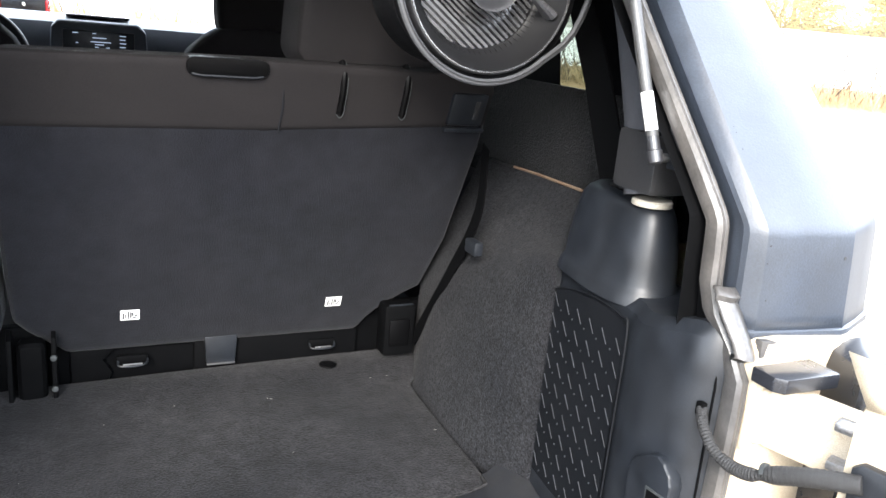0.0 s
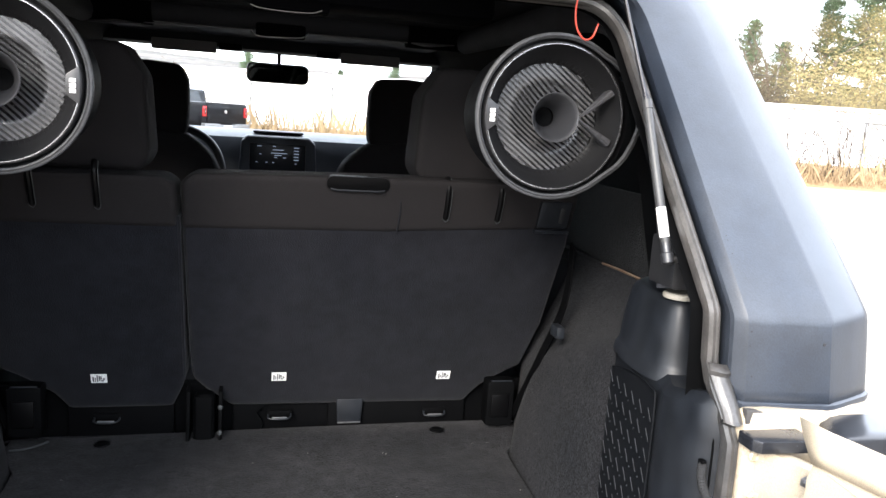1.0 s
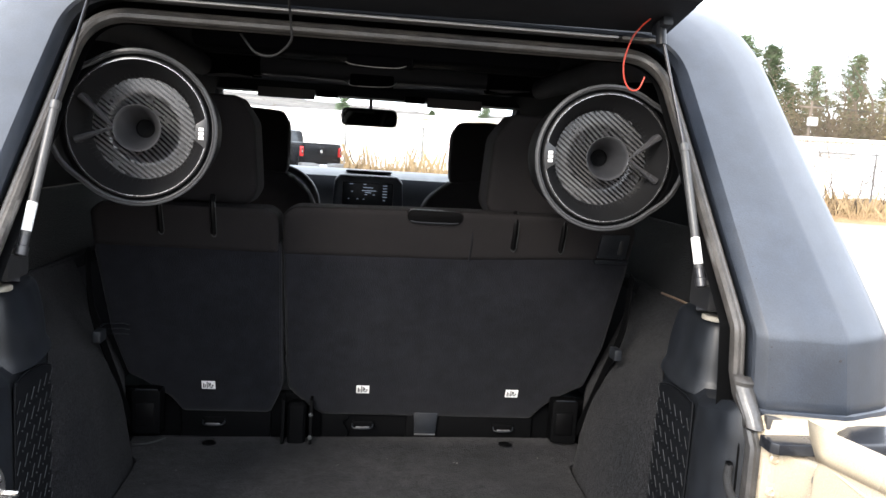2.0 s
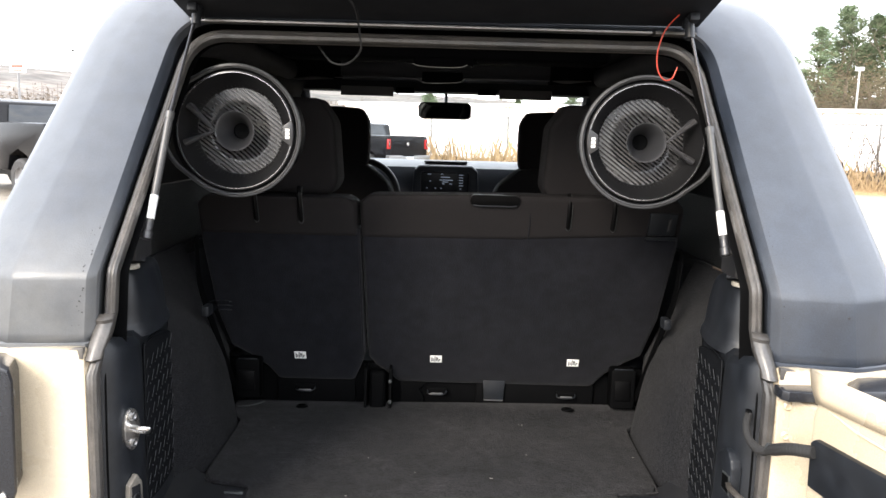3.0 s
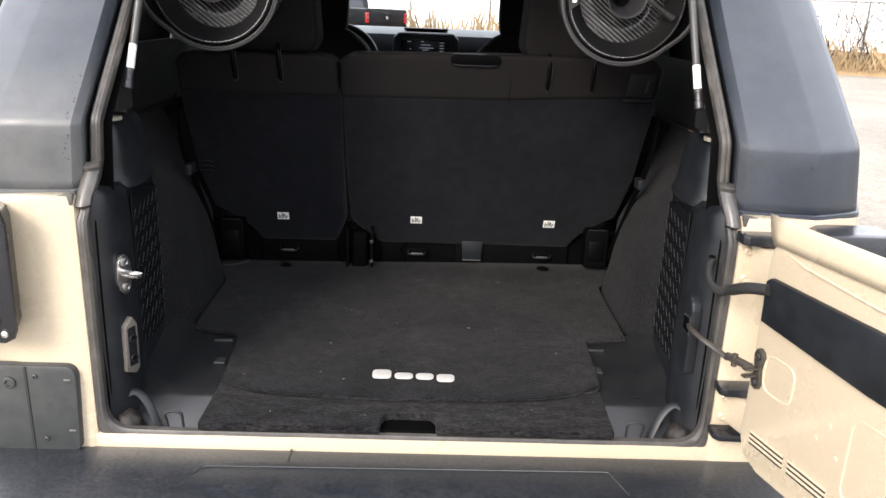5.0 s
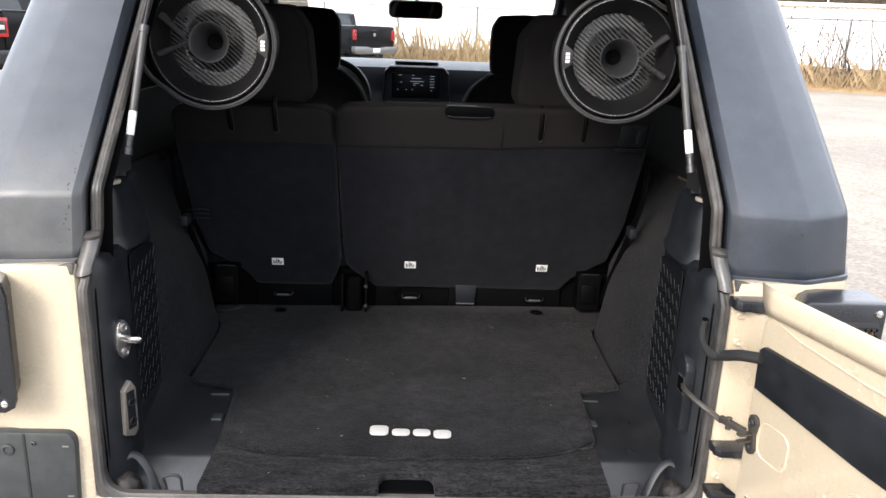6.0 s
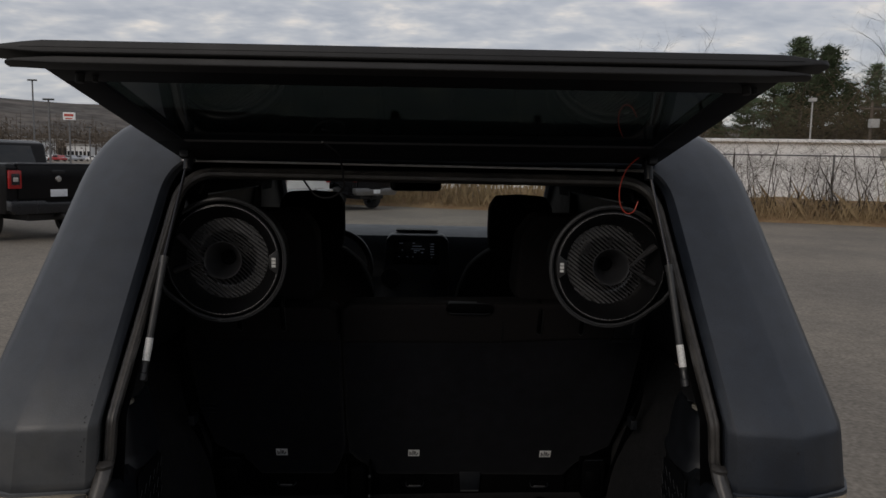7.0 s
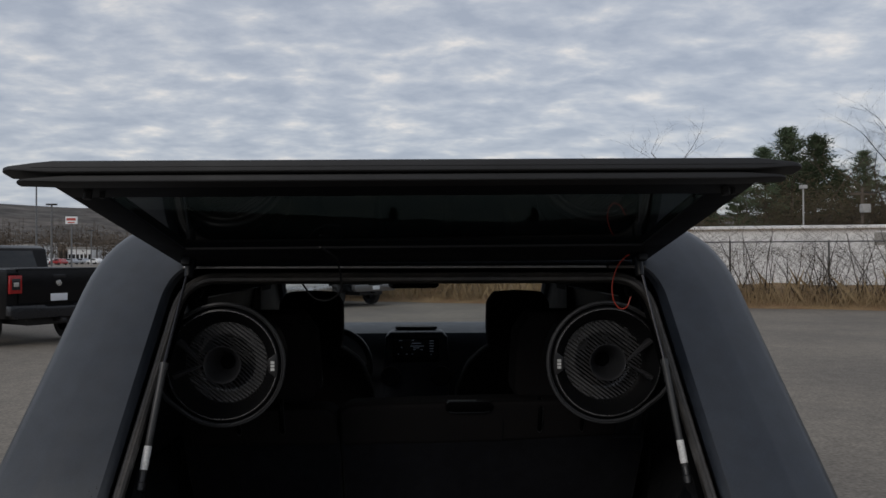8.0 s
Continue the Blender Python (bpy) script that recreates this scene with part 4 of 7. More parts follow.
for side in (1, -1):
    def flip(bm):
        return bm if side > 0 else mirrored(bm)
    sections = []
    for z, out in ((0.79, 0.0), (0.86, 0.0), (0.95, 0.003), (1.05, 0.004), (1.15, 0.005), (1.190, 0.008), (1.204, 0.02), (1.208, 0.10)):
        sections.append([Vector((x + out, y, z + 0.022 * (1 - smoothstep(0.045, 0.145, y)) * smoothstep(1.08, 1.19, z))) for x, y in ((0.62, 0.378), (0.58, 0.376), (0.550, 0.371), (0.5435, 0.357), (0.5365, 0.30), (0.5315, 0.24), (0.5270, 0.185), (0.5225, 0.165), (0.5150, 0.152), (0.5085, 0.132), (0.5055, 0.10), (0.5060, 0.06), (0.5120, 0.040), (0.5230, 0.028), (0.5340, 0.022))])
    trim = part("quarter_trim", flip(loft(sections, False)), PLASTIC, jeep, "black moulded corner trim")
    foot_line = [(0.640, 0.235), (0.612, 0.197), (0.600, 0.185), (0.585, 0.1805), (0.568, 0.1815), (0.552, 0.1895), (0.541, 0.205), (0.536, 0.228), (0.5355, 0.252), (0.538, 0.284), (0.544, 0.320), (0.556, 0.362), (0.60, 0.40)]
    rings = []
    for z, out in ((1.190, 0.010), (1.203, 0.0075), (1.208, 0.0040), (1.216, 0.0012), (1.235, 0.0), (1.265, -0.004), (1.290, -0.009), (1.303, -0.013), (1.310, -0.018), (1.3135, -0.026), (1.314, -0.045)):
        ring = []
        for i, (x, y) in enumerate(foot_line):
            a, b = foot_line[max(i - 1, 0)], foot_line[min(i + 1, len(foot_line) - 1)]
            n = Vector((b[1] - a[1], -(b[0] - a[0]))).normalized() * -1.0
            ring.append(Vector((x - n.x * -out, y - n.y * -out, z)))
        rings.append(curve_points(ring, 4))
    part("post_housing", flip(loft(rings, False)), PLASTIC, trim, "rounded black post housing", sharp=60)
    part("post_collar", flip(lathe([(0.024, 1.312), (0.0255, 1.313), (0.0255, 1.3185), (0.0235, 1.3205), (0.0, 1.321)], (0.573, 0.219, 0), (0, 0, 1), 28)), BEIGE, trim, "off-white plastic collar")
    insert = part("tread_insert", flip(loft([[Vector(p) for p in r] for r in (
        [(0.5420, 0.355, 0.866), (0.5350, 0.30, 0.866), (0.5300, 0.24, 0.868), (0.5250, 0.185, 0.875), (0.5230, 0.172, 0.880)],
        [(0.5415, 0.355, 1.03), (0.5345, 0.30, 1.03), (0.5295, 0.24, 1.03), (0.5250, 0.185, 1.03), (0.5235, 0.172, 1.03)],
        [(0.5420, 0.352, 1.158), (0.5350, 0.30, 1.172), (0.5305, 0.24, 1.180), (0.5255, 0.185, 1.178), (0.5245, 0.172, 1.170)])], False)), TREAD, trim, "black tread-plate insert")
    part("insert_rim", flip(tube(curve_points([(0.5435, 0.356, 1.158), (0.5355, 0.30, 1.1745), (0.5305, 0.24, 1.183), (0.5250, 0.185, 1.181), (0.5225, 0.168, 1.168), (0.5220, 0.166, 1.03), (0.5220, 0.166, 0.90)], 4), 0.0016, 6)), TREAD, insert)
    tread = None
    for row in range(9):
        for col in range(6):
            y = 0.343 - col * 0.0325
            z = 0.890 + row * 0.0320 - (0.343 - y) * 0.02
            x = 0.5400 - (0.347 - y) * 0.094 - (0.0006 if 0.2 < y < 0.33 else 0.0)
            d = tube([(x - 0.0012, y + 0.0065, z + 0.0085), (x - 0.0019, y - 0.0065, z - 0.0085)], 0.0007, 5)
            tread = d if tread is None else joined(tread, d)
            if y < 0.33:
                tread = joined(tread, tube([(x - 0.0008, y + 0.0150, z - 0.0095), (x - 0.0008, y + 0.0156, z - 0.0115)], 0.0010, 5))
    part("raised_tread", flip(tread), DASHES, insert, "raised dashes and dots, painted paler for their glints")
    part("edge_gap", flip(tube([(0.5322, 0.0345, 1.208), (0.5302, 0.0262, 1.16), (0.5312, 0.0245, 1.02), (0.5312, 0.0245, 0.85)], 0.0016, 6)), VOID, trim)
    if side > 0:
        boss = part("strap_boss", prism([(0.096, 0.915), (0.103, 0.985), (0.104, 1.024), (0.100, 1.038), (0.091, 1.047), (0.072, 1.060), (0.060, 1.064), (0.049, 1.060), (0.038, 1.050), (0.033, 1.038), (0.033, 0.915)], "yz", 0.5010, 0.520, 0.0045, 3), PLASTIC, trim, "moulded boss round the check strap")
        part("slot_frame", prism([(0.024 + 0.010, 0.990), (0.068, 0.990), (0.069, 1.021), (0.036, 1.024)], "yz", 0.5000, 0.5012, 0.0004), GREY_PLASTIC, boss)
        part("strap_slot", prism([(0.037, 0.993), (0.065, 0.993), (0.066, 1.018), (0.039, 1.021)], "yz", 0.4994, 0.5004), VOID, boss)
        part("sleeve_notch", box((0.5165, 0.0250, 1.128), (0.5235, 0.0345, 1.143), 0.001), VOID, trim)
    # carpeted wheelhouse
    low = [(0.545, 0.352, 0.80), (0.520, 0.44, 0.80), (0.506, 0.53, 0.80), (0.508, 0.62, 0.80), (0.512, 0.70, 0.80), (0.522, 0.78, 0.80), (0.548, 0.84, 0.80), (0.572, 0.905, 0.80)]
    fold = [(0.547, 0.352, 1.200), (0.551, 0.44, 1.172), (0.556, 0.53, 1.138), (0.560, 0.62, 1.101), (0.564, 0.70, 1.068), (0.568, 0.78, 1.033), (0.573, 0.85, 1.003), (0.580, 0.905, 0.975)]
    high = [(0.70, 0.350, 1.247), (0.70, 0.44, 1.25), (0.71, 0.53, 1.25), (0.715, 0.62, 1.25), (0.717, 0.70, 1.25), (0.72, 0.78, 1.25), (0.72, 0.86, 1.25), (0.72, 0.95, 1.25)]
    rings = []
    for a, b, n in ((low, fold, 6), (fold, high, 6)):
        for i in range(n):
            u = i / n
            rings.append([Vector(p).lerp(Vector(q), u) for p, q in zip(a, b)])
    rings.append([Vector(p) for p in high])
    rings = [curve_points(r, 4) for r in rings]
    bm = loft(rings, False)
    bmesh.ops.smooth_vert(bm, verts=[v for v in bm.verts if not v.is_boundary], factor=0.5, use_axis_x=True, use_axis_y=True, use_axis_z=True)
    part("wheelhouse_carpet", flip(bm), CARPET, jeep, "charcoal carpet over the wheelhouse", sharp=60)
    part("ledge", flip(box((0.716, 0.36, 1.215), (0.795, 2.4, 1.247), 0.004)), CARPET, jeep)
    if side > 0:
        part("ledge_edge", tube([(0.716, 0.80, 1.251), (0.721, 0.72, 1.252), (0.727, 0.58, 1.251)], 0.003, 6), RUSTY, jeep)
    part("clip", flip(box((0.752, 0.738, 1.247), (0.762, 0.746, 1.262), 0.002)), WHITE, jeep)
    part("inner_side", flip(box((0.735, 0.36, 1.245), (0.745, 2.4, 1.422), 0.004)), SPECKLE, jeep, "dark speckled side lining")
    # plastic tray beside the mat
    tray = [[Vector((x, y, z + 0.040 * smoothstep(0.495, 0.56, x) * smoothstep(0.10, 0.2, y))) for y, z in ((0.012, 0.754), (0.042, 0.754), (0.098, 0.807), (0.106, 0.811), (0.20, 0.809), (0.30, 0.809), (0.36, 0.809), (0.40, 0.811), (0.43, 0.812))] for x in (0.36, 0.40, 0.45, 0.47, 0.49, 0.51, 0.53, 0.56)]
    tray_ob = part("side_tray", flip(loft(tray, False)), TRAY, jeep, "black plastic tray beside the cargo mat")
    part("tray_clip", flip(box((0.395, 0.345, 0.810), (0.435, 0.352, 0.816), 0.002)), GREY_PLASTIC, tray_ob)
    part("tray_tab", flip(box((0.385, 0.235, 0.809), (0.408, 0.26, 0.815), 0.003)), GREY_PLASTIC, tray_ob)
    ring_pts = [(0.402, 0.020, 0.752), (0.403, 0.012, 0.800), (0.404, 0.008, 0.822), (0.418, 0.006, 0.828), (0.432, 0.006, 0.822), (0.431, 0.012, 0.800), (0.430, 0.020, 0.752)]
    part("tie_down_ring", flip(tube(curve_points(ring_pts, 5), 0.0026, 8)), GAP, tray_ob, "black tie-down ring")
    part("corner_plug", flip(rumpled(lathe([(0.0, 0.022), (0.005, 0.0218), (0.010, 0.021), (0.014, 0.019), (0.018, 0.015), (0.021, 0.010), (0.023, 0.005), (0.0245, 0.0), (0.0255, -0.012), (0.026, -0.04)], (0.508, 0.034, 0.788), (0, -0.15, 1), 40))), PERISHED, tray_ob)
    part("corner_gusset", flip(tube(curve_points([(0.524, 0.045, 0.832), (0.500, 0.056, 0.838), (0.476, 0.050, 0.816), (0.454, 0.036, 0.772)], 6), 0.0075, 10, True, 0.35)), PLASTIC, tray_ob)
    # roll bar post and belt
    part("roll_bar_post", flip(tube(curve_points([(0.573, 0.225, 1.325), (0.575, 0.25, 1.42), (0.572, 0.33, 1.60), (0.55, 0.46, 1.73), (0.54, 0.62, 1.765), (0.54, 1.0, 1.775), (0.54, 1.53, 1.78)], 6), 0.033, 14)), LINER, jeep, "padded black roll bar")
    part("post_sleeve", flip(box((0.538, 0.186, 1.330), (0.610, 0.262, 1.405), 0.008)), GAP, trim)
    belt = [(0.600, 0.335, 1.322), (0.612, 0.42, 1.45), (0.628, 0.55, 1.62), (0.632, 0.60, 1.70)]
    rings = [[Vector(p) + Vector(o) for o in ((-0.002, -0.030, 0.006), (0.002, -0.030, 0.006), (0.002, 0.030, -0.006), (-0.002, 0.030, -0.006))] for p in belt]
    part("seat_belt", flip(loft(rings, True, True)), VOID, jeep, "black webbing seat belt")
    belt = [(0.612, 0.735, 1.30), (0.590, 0.700, 1.18), (0.566, 0.745, 1.05), (0.548, 0.850, 0.87)]
    rings = [[p + Vector(o) for o in ((-0.0015, -0.012, -0.005), (0.0015, -0.012, -0.005), (0.0015, 0.012, 0.005), (-0.0015, 0.012, 0.005))] for p in curve_points(belt, 5)]
    lap = part("seat_belt", flip(loft(rings, True, True)), VOID, jeep)
    part("buckle", flip(box((0.545, 0.615, 1.125), (0.562, 0.655, 1.15), 0.004)), PLASTIC, lap)

# striker and power socket on one jamb, turned a little to the rear
JAMB = Matrix.Translation((-0.5015, 0.058, 0)) @ Matrix.Rotation(radians(-24), 4, "Z")
striker = part("striker", moved(prism([(0.017 * math.cos(a), 1.066 + 0.037 * math.sin(a)) for a in np.linspace(0, 2 * math.pi, 24)[:-1]], "yz", -0.008, 0.0, 0.002), JAMB), CHROME, jeep, "bright zinc tailgate striker")
part("striker_loop", moved(tube(curve_points([(-0.004, -0.006, 1.074), (0.022, -0.006, 1.074), (0.034, 0.0, 1.073), (0.022, 0.008, 1.064), (-0.004, 0.010, 1.060)], 6), 0.0046, 10), JAMB), CHROME, striker)
for z in (1.089, 1.043):
    part("screw", moved(lathe([(0.008, 0), (0.008, 0.003), (0.005, 0.004), (0.003, 0.002), (0, 0.002)], (0, 0, z), (1, 0, 0), 14), JAMB), STEEL, striker)
socket = part("power_socket", moved(prism([(-0.018, 0.885), (0.004, 0.875), (0.014, 0.885), (0.014, 0.968), (0.004, 0.985), (-0.014, 0.970)], "yz", -0.008, 0.004, 0.002), JAMB), SATIN, jeep, "metal-framed socket panel")
part("socket_face", moved(box((0.001, -0.0105, 0.893), (0.0055, 0.0085, 0.967), 0.002), JAMB), FRIT, socket)
for z in (0.908, 0.946):
    part("outlet", moved(lathe([(0.008, 0.0), (0.008, 0.004), (0.005, 0.004), (0.005, 0.001), (0, 0.001)], (0.0045, -0.001, z), (1, 0, 0), 16), JAMB), PLASTIC, socket)
# cargo mat and loading flap
mat_outline = [(-0.367, 0.150), (-0.33, 0.125), (-0.26, 0.104), (-0.10, 0.094), (0.10, 0.094), (0.26, 0.106), (0.34, 0.135), (0.385, 0.168), (0.398, 0.372), (0.405, 0.385), (0.485, 0.400), (0.497, 0.43), (0.500, 0.60), (0.507, 0.755), (0.530, 0.785), (0.552, 0.825), (0.562, 0.865), (0.562, 0.900), (0.30, 0.902), (0.0, 0.902), (-0.30, 0.902), (-0.556, 0.896), (-0.552, 0.82), (-0.535, 0.79), (-0.505, 0.745), (-0.500, 0.60), (-0.497, 0.43), (-0.475, 0.392), (-0.395, 0.372), (-0.384, 0.355)]
bm = prism(mat_outline, "xy", 0.806, 0.8185, 0.005)
cuts = [((x, 0, 0), (1, 0, 0)) for x in np.arange(-0.50, 0.51, 0.05)] + [((0, y, 0), (0, 1, 0)) for y in np.arange(0.15, 0.90, 0.05)]
for co, no in cuts:
    bmesh.ops.bisect_plane(bm, geom=bm.verts[:] + bm.edges[:] + bm.faces[:], plane_co=co, plane_no=no)
for v in bm.verts:
    # pile mat lifts a little where it meets the seats, and lies unevenly
    v.co.z += 0.016 * smoothstep(0.76, 0.90, v.co.y) * smoothstep(-0.55, 0.50, v.co.x) + 0.0012 * noise.noise(v.co * 9.0) * smoothstep(0.16, 0.25, v.co.y)
cargo_mat = thing("cargo_mat", (0, 0.45, 0.806), "charcoal pile cargo mat with white embroidered emblem", "car mat")
part("mat", bm, MAT, cargo_mat)
edge = [Vector((x, y, 0.8150 + 0.016 * smoothstep(0.76, 0.90, y) * smoothstep(-0.55, 0.50, x))) for x, y in mat_outline + mat_outline[:1]]
part("bound_edge", tube(curve_points(edge, 3), 0.0026, 6), FLAP, cargo_mat, "black bound edge of the mat")


def blob(u0, u1, v0, v1, r):
    pts = []
    for cx, cy, s0 in ((u1 - r, v1 - r, 0), (u0 + r, v1 - r, 90), (u0 + r, v0 + r, 180), (u1 - r, v0 + r, 270)):
        pts += [(cx + r * math.cos(radians(s0 + k * 22.5)), cy + r * math.sin(radians(s0 + k * 22.5))) for k in range(5)]
    return pts


for u0, u1, v0, v1 in ((-0.074, -0.036, 0.172, 0.208), (-0.029, 0.008, 0.172, 0.196), (0.014, 0.050, 0.172, 0.196), (0.056, 0.092, 0.164, 0.194)):
    part("emblem_block", prism(blob(u0, u1, v0, v1, 0.010), "xy", 0.8185, 0.8215, 0.0006), EMBROIDERY, cargo_mat, "white embroidered block of the emblem")
for x in (-0.365, 0.365):
    part("mat_fastener", lathe([(0.017, 0.0), (0.016, 0.002), (0.011, 0.003), (0.007, 0.001), (0, 0.001)], (x, 0.850, 0.8225 + 0.012 * (x > 0)), (0, 0, 1), 20), VOID, cargo_mat)
flap = thing("loading_flap", (0, 0.1, 0.79), "charcoal carpet flap with a hand hole at the sill", "car mat")
part("flap", prism([(-0.373, -0.004), (-0.048, -0.004), (-0.047, 0.030), (-0.040, 0.044), (-0.030, 0.048), (0.036, 0.048), (0.046, 0.044), (0.053, 0.030), (0.054, -0.004), (0.378, -0.004), (0.386, 0.19), (0.30, 0.22), (-0.30, 0.22), (-0.372, 0.19)], "xy", 0.796, 0.812, 0.004), FLAP, flap)
part("hand_hole", box((-0.058, 0.010, 0.786), (0.064, 0.055, 0.797), 0.002), VOID, flap)
part("cargo_floor", box((-0.56, 0.11, 0.770), (0.56, 0.89, 0.789), 0.002), CARPET, jeep)

# lint on mat and seat backs
rl = random.Random(2)
lint = None
for _ in range(34):
    x, y, r = rl.uniform(-0.48, 0.48), rl.uniform(0.02, 0.84), rl.uniform(0.0002, 0.0005)
    if abs(x) > 0.37 and y < 0.42:
        continue
    b = tube([(x, y, 0.8215 if y > 0.16 else 0.8135), (x + rl.gauss(0, 0.0025), y + rl.gauss(0, 0.0025), 0.822 if y > 0.16 else 0.814)], r, 4)
    lint = b if lint is None else joined(lint, b)
tagged(new("lint", mesh_of("lint", lint, LINT)), "specks of pale lint on the cargo mat", "lint", kind="stuff")

# ---- rear seats ----
def lean(bm):
    for v in bm.verts:
        v.co.y += 0.873 - (v.co.z - 0.961) * 0.40
    return bm


def rear_seat(name, label, back, cover, rest, stickers):
    seat = thing(name, (sum(x for x, _ in back) / len(back), 0.95, 0.78), label, "car seat", "rear seats")
    part("seat_back", lean(prism(back, "xz", 0.0, 0.10, 0.018, 3)), SEATBACK, seat, "black felt-covered seat back")
    top = part("seat_cover", lean(prism(cover, "xz", -0.004, 0.115, 0.028, 4)), FABRIC, seat, "brown-black cloth cover")
    x0, x1 = rest
    for x in (x0 + 0.060, x1 - 0.084):
        line = [(x - 0.002, 0.020, 1.436), (x - 0.001, 0.000, 1.418), (x, -0.006, 1.390), (x, -0.006, 1.368), (x, -0.006, 1.352)]
        slot = part("slot", lean(tube(curve_points(line, 4), 0.0056, 8)), JET, seat)
        part("slot_edge", lean(tube(curve_points([(p[0] + 0.0066, p[1] - 0.0015, p[2]) for p in line] + [(x + 0.001, -0.0080, 1.3455), (x - 0.006, -0.0075, 1.352)], 3), 0.0009, 6)), GREY_PLASTIC, slot)
    head = prism([(x0, 1.445), (x0 + 0.02, 1.414), (x1 - 0.02, 1.414), (x1, 1.445), (x1 - 0.012, 1.60), (x1 - 0.05, 1.655), (x0 + 0.05, 1.655), (x0 + 0.010, 1.60)], "xz", 0.76, 0.90, 0.03, 4)
    part("headrest", head, FABRIC, seat, "brown-black cloth headrest")
    for x in (x0 + 0.07, x1 - 0.07):
        part("headrest_post", tube([(x, 0.80, 1.39), (x, 0.815, 1.47)], 0.006, 8), GAP, seat)
    for x in stickers:
        y = 0.873
        tag = part("label", lean(box((x - 0.016, -0.0022, 0.950), (x + 0.016, 0.0, 0.972), 0.0006)), WHITE, seat, "white pictogram sticker")
        marks = lean(box((x - 0.0125, -0.0028, 0.953), (x - 0.0095, -0.0022, 0.966)))
        for u, w, z0, z1 in ((-0.008, 0.002, 0.954, 0.963), (-0.004, 0.0025, 0.953, 0.970), (0.000, 0.0025, 0.955, 0.968), (0.004, 0.006, 0.954, 0.957), (0.003, 0.003, 0.959, 0.967), (0.008, 0.004, 0.958, 0.962)):
            marks = joined(marks, lean(box((x + u, -0.0028, z0), (x + u + w, -0.0022, z1))))
        part("pictogram", marks, INK, tag)
    return seat


wide = rear_seat("rear_seat", "wide part of the folding rear bench, black back, brown-black cloth top",
                 [(-0.103, 0.880), (0.440, 0.880), (0.466, 0.92), (0.52, 0.962), (0.562, 0.985), (0.588, 1.10), (0.600, 1.30), (0.598, 1.36), (-0.196, 1.34), (-0.190, 1.05), (-0.186, 0.960), (-0.165, 0.935)],
                 [(-0.195, 1.310), (0.20, 1.316), (0.598, 1.336), (0.598, 1.408), (0.575, 1.434), (0.20, 1.432), (-0.170, 1.424), (-0.196, 1.406)], (0.258, 0.512), (0.0, 0.377))
narrow = rear_seat("rear_seat", "narrow part of the folding rear bench, black back, brown-black cloth top",
                   [(-0.440, 0.880), (-0.228, 0.882), (-0.206, 0.935), (-0.198, 0.960), (-0.198, 1.34), (-0.598, 1.34), (-0.600, 1.30), (-0.588, 1.10), (-0.562, 0.985), (-0.52, 0.962), (-0.466, 0.92)],
                   [(-0.202, 1.312), (-0.204, 1.40), (-0.228, 1.416), (-0.575, 1.412), (-0.598, 1.39), (-0.598, 1.312)], (-0.512, -0.258), (-0.374,))
part("seam", lean(tube([(0.222, -0.004, 1.318), (0.224, -0.0055, 1.36), (0.222, -0.002, 1.395), (0.222, 0.02, 1.420)], 0.0016, 6)), FRIT, wide)
pull = lean(prism(blob(0.074, 0.196, 1.403, 1.431, 0.012), "xz", -0.0085, 0.03, 0.002))
part("pull_handle", pull, JET, wide, "gloss black release pull")
guide = part("belt_guide", lean(box((0.515, -0.012, 1.340), (0.583, 0.03, 1.398), 0.005)), PLASTIC, wide, "black belt guide")
part("guide_slot", lean(box((0.560, -0.0145, 1.352), (0.570, -0.011, 1.385), 0.002)), GAP, guide)
part("guide_lip", lean(box((0.512, -0.014, 1.328), (0.590, 0.0, 1.336), 0.002)), PLASTIC, wide)
part("pull_lip", lean(tube([(0.082, -0.0085, 1.4055), (0.094, -0.0105, 1.4035), (0.174, -0.0105, 1.4035), (0.187, -0.0085, 1.4055)], 0.0022, 8)), PLASTIC, wide)
# Near-black backing, the dark under the bench put into its colour.
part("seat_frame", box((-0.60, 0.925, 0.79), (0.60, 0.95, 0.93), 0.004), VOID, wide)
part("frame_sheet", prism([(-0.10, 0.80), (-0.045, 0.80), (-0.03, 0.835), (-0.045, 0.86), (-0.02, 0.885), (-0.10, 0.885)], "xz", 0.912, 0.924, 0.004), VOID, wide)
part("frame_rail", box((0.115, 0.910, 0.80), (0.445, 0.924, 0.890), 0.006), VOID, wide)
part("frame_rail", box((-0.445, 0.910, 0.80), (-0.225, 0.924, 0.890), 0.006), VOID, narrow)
part("frame_plate", prism([(0.137, 0.838), (0.191, 0.836), (0.195, 0.895), (0.133, 0.895)], "xz", 0.898, 0.909, 0.003), PLASTIC, wide)
part("frame_edge", box((0.137, 0.893, 0.838), (0.190, 0.897, 0.8405)), STEEL, wide)


def anchor(x, seat):
    pts = [(x - 0.024, 0.906, 0.860), (x - 0.020, 0.892, 0.853), (x + 0.020, 0.892, 0.853), (x + 0.026, 0.906, 0.860), (x, 0.906, 0.866), (x - 0.024, 0.906, 0.860)]
    a = part("tether_anchor", tube(curve_points(pts, 4), 0.0020, 8), PLASTIC, seat)
    part("anchor_cup", box((x - 0.026, 0.903, 0.852), (x + 0.028, 0.9095, 0.868), 0.003), VOID, a)
    part("anchor_bar", box((x - 0.016, 0.8895, 0.8545), (x + 0.018, 0.8925, 0.8575), 0.0008), STEEL, a)


